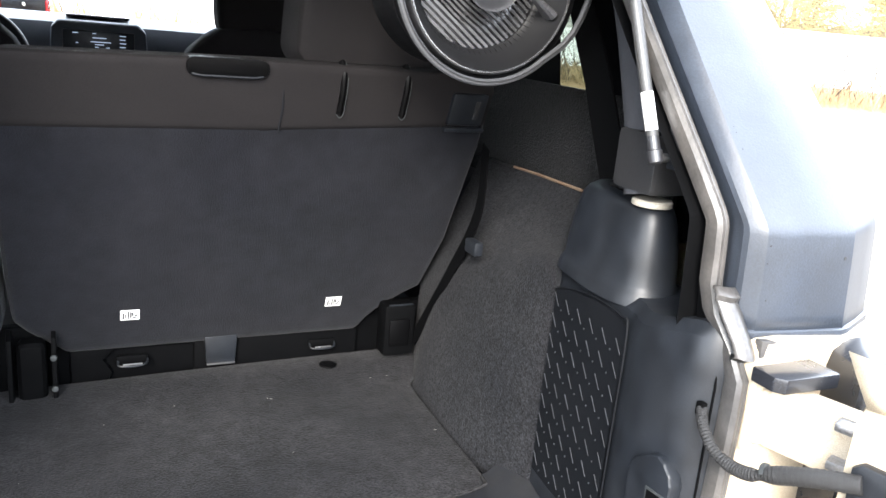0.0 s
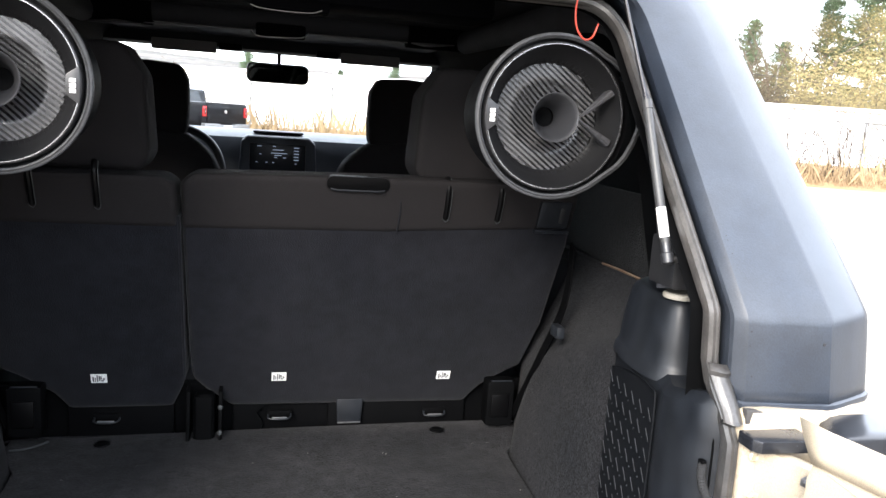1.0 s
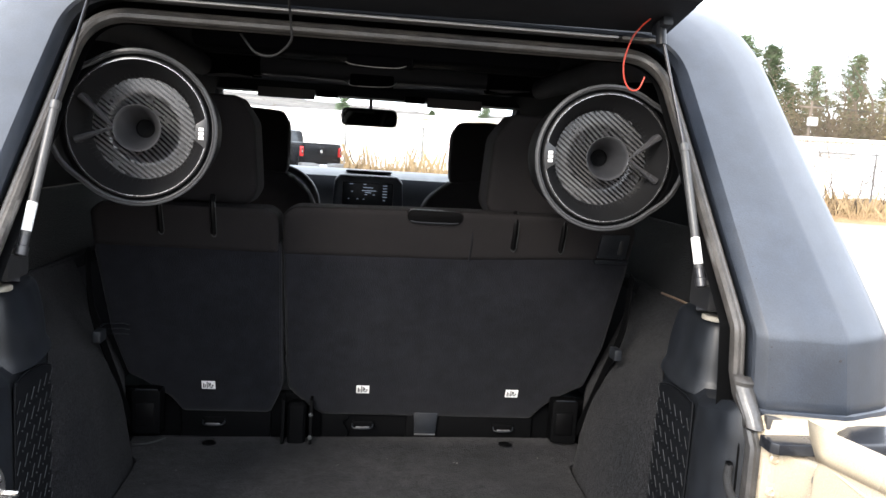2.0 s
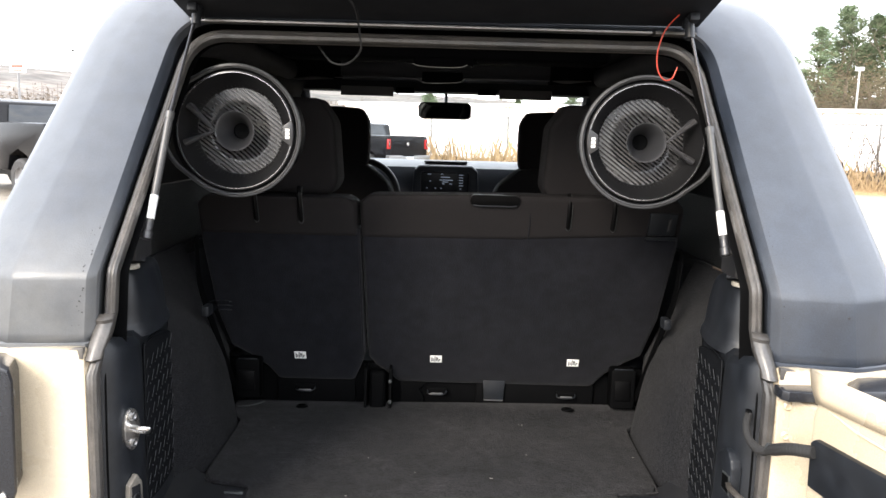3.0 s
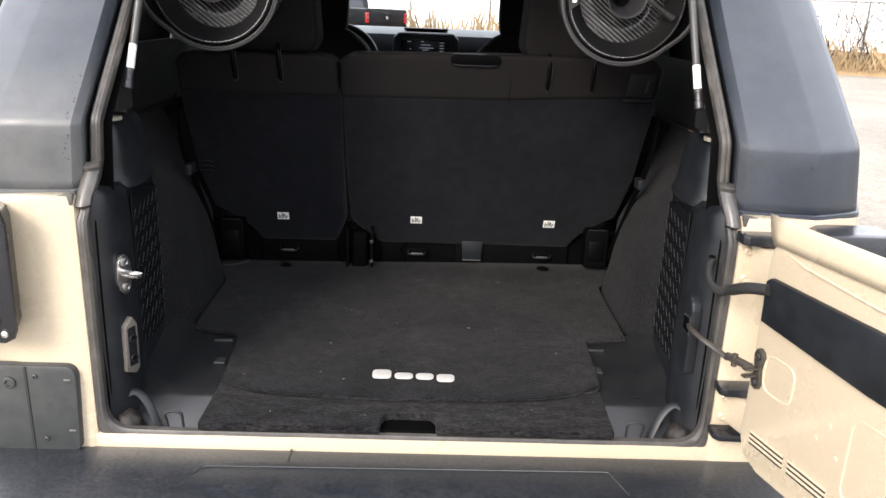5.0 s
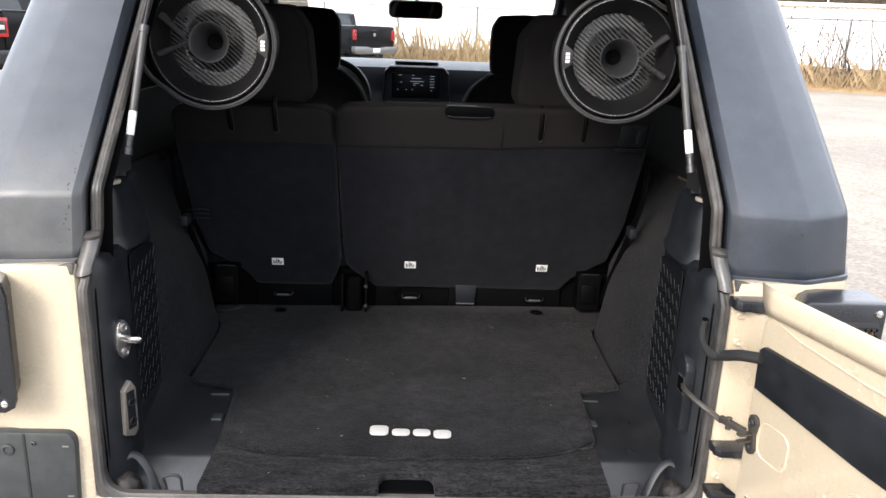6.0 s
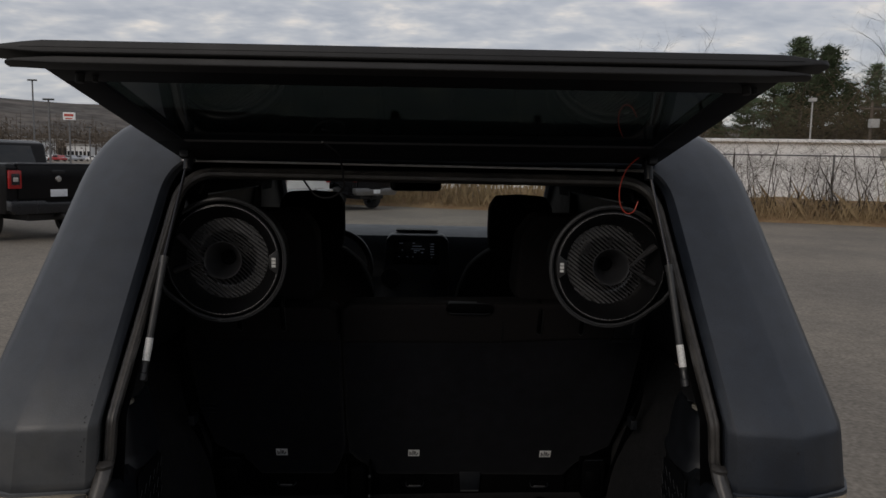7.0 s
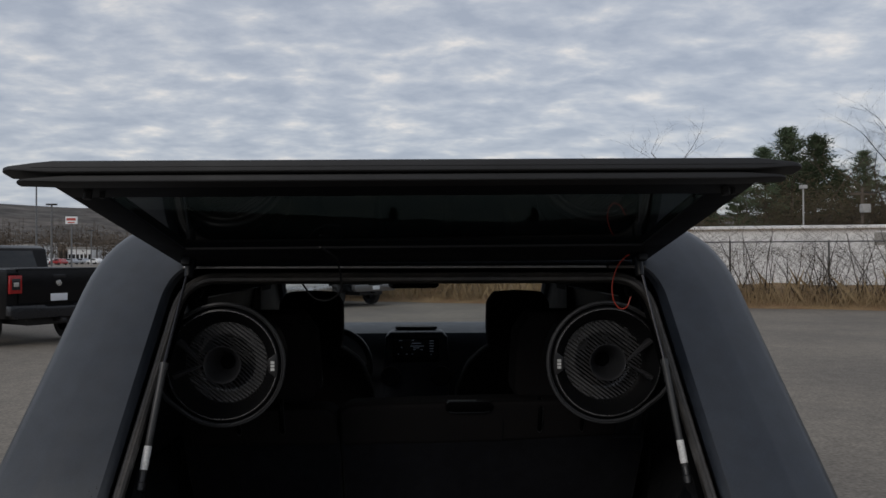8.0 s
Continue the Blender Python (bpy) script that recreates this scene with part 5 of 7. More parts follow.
anchor(0.003, wide)
anchor(0.366, wide)
anchor(-0.366, narrow)
for x in (-0.192, -0.124):
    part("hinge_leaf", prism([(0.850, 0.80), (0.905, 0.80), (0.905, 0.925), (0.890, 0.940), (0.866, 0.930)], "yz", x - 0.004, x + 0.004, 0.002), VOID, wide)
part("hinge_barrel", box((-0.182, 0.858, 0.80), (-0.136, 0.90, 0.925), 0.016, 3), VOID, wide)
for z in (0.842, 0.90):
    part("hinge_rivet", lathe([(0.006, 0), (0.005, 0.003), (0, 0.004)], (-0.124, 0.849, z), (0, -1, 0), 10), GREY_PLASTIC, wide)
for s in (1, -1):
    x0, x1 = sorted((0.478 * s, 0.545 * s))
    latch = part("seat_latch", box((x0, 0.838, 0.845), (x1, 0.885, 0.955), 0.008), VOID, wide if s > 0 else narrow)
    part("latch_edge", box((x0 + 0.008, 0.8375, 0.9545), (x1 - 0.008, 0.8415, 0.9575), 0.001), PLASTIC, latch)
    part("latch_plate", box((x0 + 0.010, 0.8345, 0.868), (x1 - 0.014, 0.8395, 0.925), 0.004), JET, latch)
    strap = curve_points([((0.478 - 0.012) * s, 0.842, 0.835), (0.488 * s, 0.826, 0.832), (0.512 * s, 0.818, 0.829), (0.536 * s, 0.822, 0.826)], 5)
    if s < 0:
        part("latch_strap", tube(strap, 0.0022, 6), GREY_PLASTIC, latch, "worn grey latch cable")

for k in range(3):
    part("belt_loop", tube(curve_points([(-0.604, 0.800, 1.116 - 0.011 * k), (-0.590, 0.792, 1.124 - 0.012 * k), (-0.556, 0.790, 1.127 - 0.012 * k), (-0.540, 0.798, 1.122 - 0.011 * k)], 4), 0.0016, 6), PLASTIC, narrow)

# ---- cabin in front ----
def front_seat(side):
    seat = thing("front_seat", (0.40 * side, 1.8, 0.78), "dark cloth front seat seen from behind", "car seat", "front seats")
    c = 0.405 * side
    half = [(0.0, 0.80), (0.24, 0.80), (0.255, 1.10), (0.245, 1.28), (0.20, 1.39), (0.12, 1.455), (0.0, 1.465)]
    outline = [(c + x, z) for x, z in half] + [(c - x, z) for x, z in half[::-1][1:-1]]
    part("seat_back", prism(outline, "xz", 1.70, 1.83, 0.04, 4), FABRIC, seat)
    half = [(0.0, 1.425), (0.10, 1.425), (0.120, 1.46), (0.124, 1.52), (0.122, 1.62), (0.095, 1.662), (0.0, 1.668)]
    outline = [(c + x, z) for x, z in half] + [(c - x, z) for x, z in half[::-1][1:-1]]
    part("headrest", prism(outline, "xz", 1.72, 1.82, 0.025, 4), FABRIC, seat)
    for x in (-0.05, 0.05):
        part("headrest_post", tube([(c + x, 1.77, 1.44), (c + x, 1.77, 1.51)], 0.006, 8), GAP, seat)
    part("cushion", box((c - 0.25, 1.83, 0.78), (c + 0.25, 2.32, 1.0), 0.05, 3), FABRIC, seat)


front_seat(1)
front_seat(-1)
dash = part("dashboard", loft([[Vector((x, y, z)) for y, z in ((2.62, 0.90), (2.60, 1.20), (2.62, 1.35), (2.66, 1.41), (2.76, 1.432), (3.02, 1.436), (3.05, 0.9))] for x in (-0.74, -0.72, -0.4, -0.15, 0.18, 0.4, 0.72, 0.74)], True, True), DASH, jeep, "dark moulded dashboard")
stack = part("dash_console", prism([(-0.150, 0.95), (0.165, 0.95), (0.175, 1.25), (0.165, 1.398), (0.14, 1.424), (-0.125, 1.424), (-0.148, 1.398), (-0.158, 1.25)], "xz", 2.585, 2.80, 0.02, 4), DASH, dash)
part("top_tray", box((-0.10, 2.66, 1.434), (0.115, 2.78, 1.442), 0.004), GAP, stack)
screen = part("display", box((-0.112, 2.575, 1.272), (0.124, 2.587, 1.392), 0.006), SCREEN, stack, "lit touch screen")
for z, x0, x1 in ((1.380, -0.080, -0.062), (1.381, -0.015, -0.003), (1.366, -0.015, 0.030), (1.352, -0.022, 0.045), (1.343, -0.008, 0.022), (1.334, -0.008, 0.004), (1.334, 0.028, 0.040), (1.312, -0.085, -0.078), (1.312, -0.044, -0.036), (1.312, -0.016, -0.008), (1.378, 0.074, 0.095), (1.365, 0.074, 0.093), (1.352, 0.074, 0.095), (1.339, 0.074, 0.093), (1.326, 0.074, 0.095), (1.310, 0.078, 0.086), (1.346, -0.070, -0.062)):
    part("display_line", box((x0, 2.5735, z), (x1, 2.5755, z + 0.0028)), SCREEN_TEXT, screen)
for x in (-0.12, 0.13):
    part("air_vent", lathe([(0.05, 0), (0.05, 0.02), (0.042, 0.022), (0.04, 0.004), (0, 0.004)], (x, 2.575, 1.205), (0, -1, 0), 24), PLASTIC, stack)
wheel_at, wheel_axis = Vector((-0.40, 2.42, 1.275)), Vector((0, -0.90, 0.42))
q = Vector((0, 0, 1)).rotation_difference(wheel_axis.normalized())
rim = [wheel_at + q @ Vector((0.185 * math.cos(a), 0.185 * math.sin(a), 0)) for a in np.linspace(0, 2 * math.pi, 41)]
steer = part("steering_wheel", tube(rim, 0.016, 12, False), PLASTIC, jeep, "black leather steering wheel with a thin bright rim line")
part("hub", lathe([(0, 0.03), (0.05, 0.025), (0.07, 0.0), (0.05, -0.04), (0.04, -0.25)], wheel_at, wheel_axis, 24), PLASTIC, steer)
for a in (0, math.pi, 1.5 * math.pi):
    part("spoke", tube([wheel_at + q @ Vector((0.05 * math.cos(a), 0.05 * math.sin(a), 0)), wheel_at + q @ Vector((0.18 * math.cos(a), 0.18 * math.sin(a), 0))], 0.015, 8), PLASTIC, steer)
windscreen = part("windscreen", loft([[Vector((-0.70, y, z)), Vector((0.70, y, z))] for y, z in ((3.04, 1.436), (2.62, 1.775))], False), CLEAR, jeep, "clear windscreen")
windscreen.visible_shadow = False
part("windscreen_header", box((-0.74, 2.50, 1.768), (0.74, 2.66, 1.86), 0.015), LINER, jeep)
part("cowl", box((-0.74, 3.03, 1.15), (0.74, 3.10, 1.425), 0.01), PLASTIC, jeep)
for s in (1, -1):
    part("windscreen_pillar", tube([(0.72 * s, 3.06, 1.40), (0.70 * s, 2.60, 1.80)], 0.035, 10), LINER, jeep)
    # Added near-black plug that blocks daylight between pillar and hardtop.
    part("daylight_plug", prism([(2.28, 1.22), (3.06, 1.30), (3.05, 1.43), (2.62, 1.82), (2.28, 1.82)], "yz", min(0.705 * s, 0.775 * s), max(0.705 * s, 0.775 * s), 0.01), VOID, jeep)
    x0, x1 = sorted((0.245 * s, 0.49 * s))
    part("sun_visor", box((x0, 2.450, 1.742), (x1, 2.468, 1.785), 0.006), VISOR, jeep, "pale grey sun visor folded up")
    part("visor_pivot", box((0.192 * s - 0.045, 2.455, 1.758), (0.192 * s + 0.045, 2.50, 1.785), 0.004), VOID, jeep)
    part("cabin_side", box((min(0.74 * s, 0.78 * s), 0.885, 0.78), (max(0.74 * s, 0.78 * s), 3.02, 1.22), 0.01), LINER, jeep)
TILTED = Matrix.Translation((0, 2.52, 1.686)) @ Matrix.Rotation(radians(2), 4, "X") @ Matrix.Rotation(radians(7.2), 4, "Z") @ Matrix.Translation((0, -2.52, -1.686))
mirror = part("rear_view_mirror", moved(prism(blob(-0.130, 0.122, 1.644, 1.724, 0.024), "xz", 2.51, 2.535, 0.006), TILTED), PLASTIC, jeep, "rear-view mirror")
part("mirror_glass", moved(prism(blob(-0.123, 0.115, 1.650, 1.718, 0.020), "xz", 2.5075, 2.5095), TILTED), MIRROR, mirror)
part("mirror_stem", tube([(0.0, 2.53, 1.715), (0.0, 2.60, 1.770)], 0.008, 8), PLASTIC, mirror)
part("roof_lining", box((-0.62, 0.44, 1.815), (0.62, 2.56, 1.835), 0.006), LINER, jeep)
cross = part("roll_bar_cross", tube([(-0.54, 1.55, 1.795), (-0.40, 1.55, 1.797), (0.40, 1.55, 1.797), (0.54, 1.55, 1.795)], 0.032, 14), LINER, jeep, "padded roll bar across the cabin")
for s in (1, -1):
    x0, x1 = sorted((0.36 * s, 0.54 * s))
    part("pad", tube([(x0, 1.55, 1.792), (x1, 1.55, 1.792)], 0.040, 12), SHADED_LINER, cross)
part("dome_light", box((-0.075, 0.80, 1.743), (0.075, 0.86, 1.765), 0.006), SHADED_LINER, jeep, "slim black interior light")
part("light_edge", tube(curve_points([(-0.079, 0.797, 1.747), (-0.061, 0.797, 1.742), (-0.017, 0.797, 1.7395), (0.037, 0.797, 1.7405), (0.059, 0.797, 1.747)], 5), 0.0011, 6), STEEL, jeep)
part("sound_bar", box((-0.42, 0.80, 1.760), (0.42, 0.95, 1.815), 0.02), SHADED_LINER, jeep)
bar_lamp = part("bar_lamp", box((-0.080, 1.512, 1.746), (0.060, 1.535, 1.785), 0.008), SHADED_LINER, jeep)
part("lamp_edge", tube(curve_points([(-0.093, 1.515, 1.762), (-0.086, 1.512, 1.752), (-0.065, 1.510, 1.746), (-0.012, 1.510, 1.7465), (0.043, 1.510, 1.750), (0.060, 1.512, 1.757), (0.068, 1.515, 1.765)], 5), 0.0018, 6), STEEL, bar_lamp)
# Light along the bar's lower edge, drawn as thin grey tubes.
for line in ([(-0.381, 1.525, 1.757), (-0.24, 1.520, 1.760), (-0.093, 1.518, 1.762)], [(0.068, 1.518, 1.764), (0.22, 1.520, 1.765), (0.364, 1.525, 1.765)]):
    part("bar_light_line", tube(curve_points(line, 4), 0.0016, 6), GREY_HIGHLIGHT, cross, "thin light line painted along the bar's lower edge")
# Tapered grey tubes stand in for wedge highlights on the pads.
for line in ([(-0.520, 1.512, 1.748), (-0.45, 1.510, 1.752), (-0.385, 1.512, 1.752)], [(0.368, 1.512, 1.764), (0.42, 1.510, 1.762), (0.500, 1.512, 1.768)]):
    part("pad_highlight", tube(curve_points(line, 5), [0.0015, 0.003, 0.004, 0.005, 0.006, 0.006, 0.005, 0.004, 0.003, 0.002, 0.0015][:len(curve_points(line, 5))], 8), GREY_HIGHLIGHT, cross, "grey wedge painted in for the highlight on the bar's pad")
for s in (1, -1):
    part("coat_hook", tube(curve_points([(0.54 * s, 0.70, 1.72), (0.545 * s, 0.69, 1.70), (0.555 * s, 0.69, 1.705)], 4), 0.004, 6), STEEL, jeep)


# ---- loudspeakers in pods ----
def loudspeaker(s):
    c = Vector((0.4205 * s, 0.412, 1.568))
    sp = thing("loudspeaker", (c.x, c.y + 0.1, c.z), "large round coaxial loudspeaker in a black pod with horn and badge", "loudspeaker", "loudspeakers")
    ax = (0, -1, 0)
    part("pod_shell", lathe([(0.1325, -0.006), (0.128, -0.035), (0.112, -0.075), (0.06, -0.095)], c, ax, 56), POD, sp)
    pod = [(0.118 * math.cos(a), 0.118 * math.sin(a)) for a in np.linspace(radians(35), radians(318), 44)] + [(0.140, -0.062), (0.150, -0.036), (0.150, 0.06), (0.128, 0.075)]
    part("pod", prism([(c.x + s * x, c.z + z) for x, z in pod], "xz", c.y + 0.066, c.y + 0.15, 0.03, 3), POD, sp)
    # lip of the pod: round, but running out towards the side of the vehicle
    line = [(0.154, 0.012), (0.150, 0.046), (0.132, 0.066), (0.114, 0.083), (0.093, 0.0985)] + [(0.1312 * math.cos(a), 0.1312 * math.sin(a)) for a in np.linspace(radians(55), radians(312), 60)] + [(0.104, -0.086), (0.119, -0.074), (0.132, -0.058), (0.143, -0.036), (0.151, -0.012), (0.154, 0.012)]
    rim_line = [c + Vector((s * x, 0.0, z)) for x, z in line]
    lip = part("pod_lip", tube(rim_line, 0.0048, 10, True), LIP, sp, "raised grey lip of the pod")
    part("lip_groove", tube([p + Vector((0, -0.0050, 0)) - (p - c) * 0.008 for p in rim_line], 0.0011, 6), GAP, lip)
    part("groove", lathe([(0.1285, -0.010), (0.1170, -0.012)], c, ax, 64), POD, sp)
    part("basket_ring", lathe([(0.1215, -0.012), (0.1212, 0.001), (0.1200, 0.0035), (0.1185, 0.0040)], c, ax, 72), RIM, sp)
    part("trim_ring", lathe([(0.1188, 0.0036), (0.1182, 0.0056), (0.1168, 0.0056), (0.1163, 0.0030)], c, ax, 72), RIM_BRIGHT, sp, "thin bright ring")
    part("surround", lathe([(0.1166, 0.0036), (0.1152, 0.0012), (0.1130, -0.004), (0.1085, -0.012), (0.1030, -0.0205), (0.0975, -0.0285), (0.0935, -0.0345), (0.0900, -0.0375), (0.0890, -0.0420), (0.0895, -0.0470)], c, ax, 72), RING, sp, "black rubber surround")
    ticks = None
    for k in range(72):
        a = 2 * math.pi * k / 72
        w = Vector((math.cos(a), 0, math.sin(a)))
        t = tube([c + w * 0.0905 + Vector((0, 0.0375, 0)), c + w * 0.0965 + Vector((0, 0.0300, 0))], 0.0009, 4)
        ticks = t if ticks is None else joined(ticks, t)
    tagged(part("surround_tick", ticks, RING, sp), kind="stuff")
    # ribs run straight across the cone, the same way on both loudspeakers
    bm, reach, step = bmesh.new(), 0.0895, 0.0038
    across, along = Vector((0.60, 0, 0.80)), Vector((-0.80, 0, 0.60))
    count = int(0.096 / step)

    def cone_vert(w, u, lift):
        r = math.hypot(w, u)
        depth = 0.043 + max(0.0, 0.062 - r) * 0.50 + max(0.0, r - 0.062) * 0.02 - lift * (1.0 if r > 0.058 else 0.45)
        return bm.verts.new(c + across * w + along * u + Vector((0, depth, 0)))

    for i in range(-count, count):
        lo, hi, lift = i * step, (i + 1) * step, 0.0030 * (i % 2)
        lines = [(lo, lift), (hi, lift)]
        if lift:
            lines = [(lo, 0.0), *lines, (hi, 0.0)]
        for k in range(-18, 18):
            u0, u1 = k * 0.005, (k + 1) * 0.005
            r = math.hypot((lo + hi) / 2, (u0 + u1) / 2)
            if not 0.016 < r < reach:
                continue
            for (w0, h0), (w1, h1) in zip(lines, lines[1:]):
                f = bm.faces.new((cone_vert(w0, u0, h0), cone_vert(w0, u1, h0), cone_vert(w1, u1, h1), cone_vert(w1, u0, h1)))
                f.material_index = i % 2
    bmesh.ops.remove_doubles(bm, verts=bm.verts[:], dist=0.00002)
    bmesh.ops.recalc_face_normals(bm, faces=bm.faces[:])
    cone = part("cone", bm, CONE, sp, "black ribbed speaker cone, gloss of the ribs painted grey", sharp=50)
    cone.data.materials.append(CONE_RIB)
    horn = part("horn", lathe([(0.0195, -0.060), (0.0215, -0.045), (0.025, -0.026), (0.033, -0.012), (0.0388, -0.0015), (0.0405, 0.0025), (0.0408, 0.0042), (0.0402, 0.0050), (0.0394, 0.0044), (0.0382, 0.0022), (0.0366, -0.0004)], c, ax, 56), HORN, sp, "flared satin horn")
    # Depth shade of the horn is painted: dark throat, then near-black end.
    part("throat", lathe([(0.0367, -0.0003), (0.0345, -0.0045), (0.0315, -0.0105), (0.0280, -0.0180), (0.0250, -0.0255), (0.0218, -0.034), (0.0186, -0.044), (0.0166, -0.050)], c, ax, 56), THROAT, horn, "flared horn throat with its shade painted in")
    part("throat_end", lathe([(0.0167, -0.0498), (0.0155, -0.055), (0.0, -0.058)], c, ax, 40), VOID, horn, "horn throat end painted near-black for its depth")
    for ex, ez in (((0.100, 0.046), (0.101, -0.037)) if s > 0 else ((0.097, 0.050), (0.106, -0.026))):
        tip, end = Vector((s * 0.0395, -0.003, 0)), Vector((s * ex, 0.006, ez))
        way = (end - tip).normalized()
        across_arm = Vector((way.z, 0, -way.x)).normalized()
        rings = [[c + tip.lerp(end, u) + across_arm * (w * a) + Vector((0, h * b, 0)) for a, b in ((-1, 1), (-0.9, -0.2), (-0.4, -0.5), (0.4, -0.5), (0.9, -0.2), (1, 1))] for u, w, h in ((0.0, 0.0012, 0.003), (0.3, 0.0030, 0.006), (0.65, 0.0050, 0.010), (1.0, 0.0070, 0.016))]
        part("horn_arm", loft(rings, True, True), HORN, sp)
    badge = part("badge", prism([(c.x - s * 0.1175, c.z - 0.030), (c.x - s * 0.1190, c.z - 0.002), (c.x - s * 0.1175, c.z + 0.026), (c.x - s * 0.0985, c.z + 0.012), (c.x - s * 0.0985, c.z - 0.016)], "xz", c.y - 0.006, c.y + 0.004, 0.0015), RIM, sp)
    for z0, z1 in ((0.0020, 0.0075), (-0.0055, 0.0003), (-0.0130, -0.0072)):
        part("badge_mark", box((c.x - s * 0.1085 - 0.0042, c.y - 0.0074, c.z + z0), (c.x - s * 0.1085 + 0.0042, c.y - 0.0058, c.z + z1)), WHITE, badge, "white badge mark")


loudspeaker(1)
loudspeaker(-1)

# wires at the header
wire = curve_points([(0.440, 0.306, 1.806), (0.432, 0.325, 1.795), (0.422, 0.338, 1.776), (0.414, 0.345, 1.740), (0.418, 0.348, 1.708), (0.432, 0.350, 1.690), (0.448, 0.354, 1.694), (0.458, 0.358, 1.715)], 8)
whole("red_wire", tube(wire, 0.0014, 8), RED_WIRE, "loose red wire looped at the liftgate hinge", "wire")
wire = curve_points([(-0.185, 0.20, 1.820), (-0.162, 0.262, 1.800), (-0.160, 0.325, 1.776), (-0.160, 0.352, 1.756), (-0.161, 0.37, 1.730), (-0.19, 0.40, 1.708), (-0.225, 0.42, 1.712), (-0.255, 0.44, 1.745)], 8)
whole("black_wire", tube(wire, 0.0022, 8), GAP, "loose black wire hanging from the header", "wire")


# ---- outdoors ----
def from_arrays(name, verts, faces, mat):
    me = bpy.data.meshes.new(name)
    me.from_pydata([tuple(v) for v in verts], [], [tuple(f) for f in faces])
    me.materials.append(mat)
    return me


def edge_y(x):
    """The far edge of the lot: a slanting line of brush and fence."""
    return 28.8 - 0.367 * x


def ground_mesh():
    bm = bmesh.new()
    xs = [-1500, -400, -120, -60, -30, -15, -8, -4, -2, 0, 2, 4, 8, 15, 30, 60, 120, 400, 1500]
    grid = [[bm.verts.new((x, y + 10, 0)) for x in xs] for y in xs]
    for r in range(len(xs) - 1):
        for c in range(len(xs) - 1):
            bm.faces.new((grid[r][c], grid[r][c + 1], grid[r + 1][c + 1], grid[r + 1][c]))
    return bm


whole("ground", ground_mesh(), ASPHALT, "worn sandy grey asphalt parking lot", "ground", kind="structure")
bm = bmesh.new()
rows = [[bm.verts.new((x, edge_y(x) + d + 0.35 * noise.noise((x * 0.4, d, 1)) * (1 if d == 0 else 0), h * (1 + 0.45 * noise.noise((x * 0.5, d * 0.8, 4))))) for x in np.linspace(-40, 110, 320)] for d, h in ((0, 0.004), (0.35, 0.07), (0.9, 0.26), (1.6, 0.46), (2.5, 0.56), (9, 0.5), (60, 0.4))]
for a, b in zip(rows, rows[1:]):
    for i in range(len(a) - 1):
        bm.faces.new((a[i], a[i + 1], b[i + 1], b[i]))
whole("verge", bm, LITTER, "leaf-strewn verge of dead leaves and dry grass", "verge", kind="structure")

# tall dry grass
rg = np.random.default_rng(3)
verts, faces = [], []
for x, d, h in zip(rg.uniform(-14, 62, 22000), rg.gamma(2.0, 0.5, 22000), rg.gamma(4, 0.13, 22000)):
    y = edge_y(x) + 0.1 + d
    a, w = rg.uniform(0, 6.28), rg.uniform(0.0018, 0.0045)
    lx, ly = rg.normal(0, 0.25) * h, rg.normal(0, 0.2) * h
    n = len(verts)
    dx, dy = w * math.cos(a), w * math.sin(a)
    verts += [(x - dx, y - dy, 0.05), (x + dx, y + dy, 0.05), (x + lx * 0.4 + dx, y + ly * 0.4 + dy, h * 0.6), (x + lx, y + ly, h)]
    faces += [(n, n + 1, n + 2), (n, n + 2, n + 3)]
for x, d, h in zip(rg.uniform(-4, 10, 650), rg.gamma(2.2, 0.5, 650), rg.uniform(0.8, 1.9, 650)):
    y = edge_y(x) + 0.3 + d
    a, w = rg.uniform(0, 6.28), rg.uniform(0.004, 0.009)
    lx, ly = rg.normal(0, 0.14) * h, rg.normal(0, 0.12) * h
    n = len(verts)
    dx, dy = w * math.cos(a), w * math.sin(a)
    verts += [(x - dx, y - dy, 0.05), (x + dx, y + dy, 0.05), (x + lx * 0.4 + dx, y + ly * 0.4 + dy, h * 0.6), (x + lx, y + ly, h)]
    faces += [(n, n + 1, n + 2), (n, n + 2, n + 3)]
tagged(new("dry_grass", from_arrays("dry_grass", verts, faces, DRY_GRASS)), "tall dead tan grass along the fence", "grass", kind="stuff")


def limb(verts, faces, a, b, r0, r1, n=4):
    way = (b - a).normalized()
    side = way.orthogonal().normalized()
    up = way.cross(side)
    base = len(verts)
    for p, r in ((a, r0), (b, r1)):
        for k in range(n):
            t = 2 * math.pi * k / n
            verts.append(p + r * (math.cos(t) * side + math.sin(t) * up))
    for k in range(n):
        m = (k + 1) % n
        faces.append((base + k, base + m, base + n + m, base + n + k))


def branch(rnd, verts, faces, tips, at, way, length, radius, level, spread=0.6, n=4):
    """A crooked limb that forks into thinner ones."""
    steps = 3 if level > 1 else 2
    p, r = Vector(at), radius
    for i in range(steps):
        q = p + way * (length / steps)
        r2 = r * 0.78
        limb(verts, faces, p, q, r, r2, n if level > 1 else 3)
        p, r = q, r2
        way = (way + Vector((rnd.gauss(0, 0.14), rnd.gauss(0, 0.14), rnd.gauss(0.03, 0.08)))).normalized()
        if level > 0 and (i > 0 or level < 3):
            for _ in range(1 if level > 2 else 2):
                out = Vector((rnd.gauss(0, 1), rnd.gauss(0, 1), rnd.uniform(-0.1, 0.6))).normalized()
                branch(rnd, verts, faces, tips, p, (way * (1 - spread) + out * spread).normalized(), length * rnd.uniform(0.5, 0.72), r * 0.55, level - 1, spread, n)
    tips.append(p)


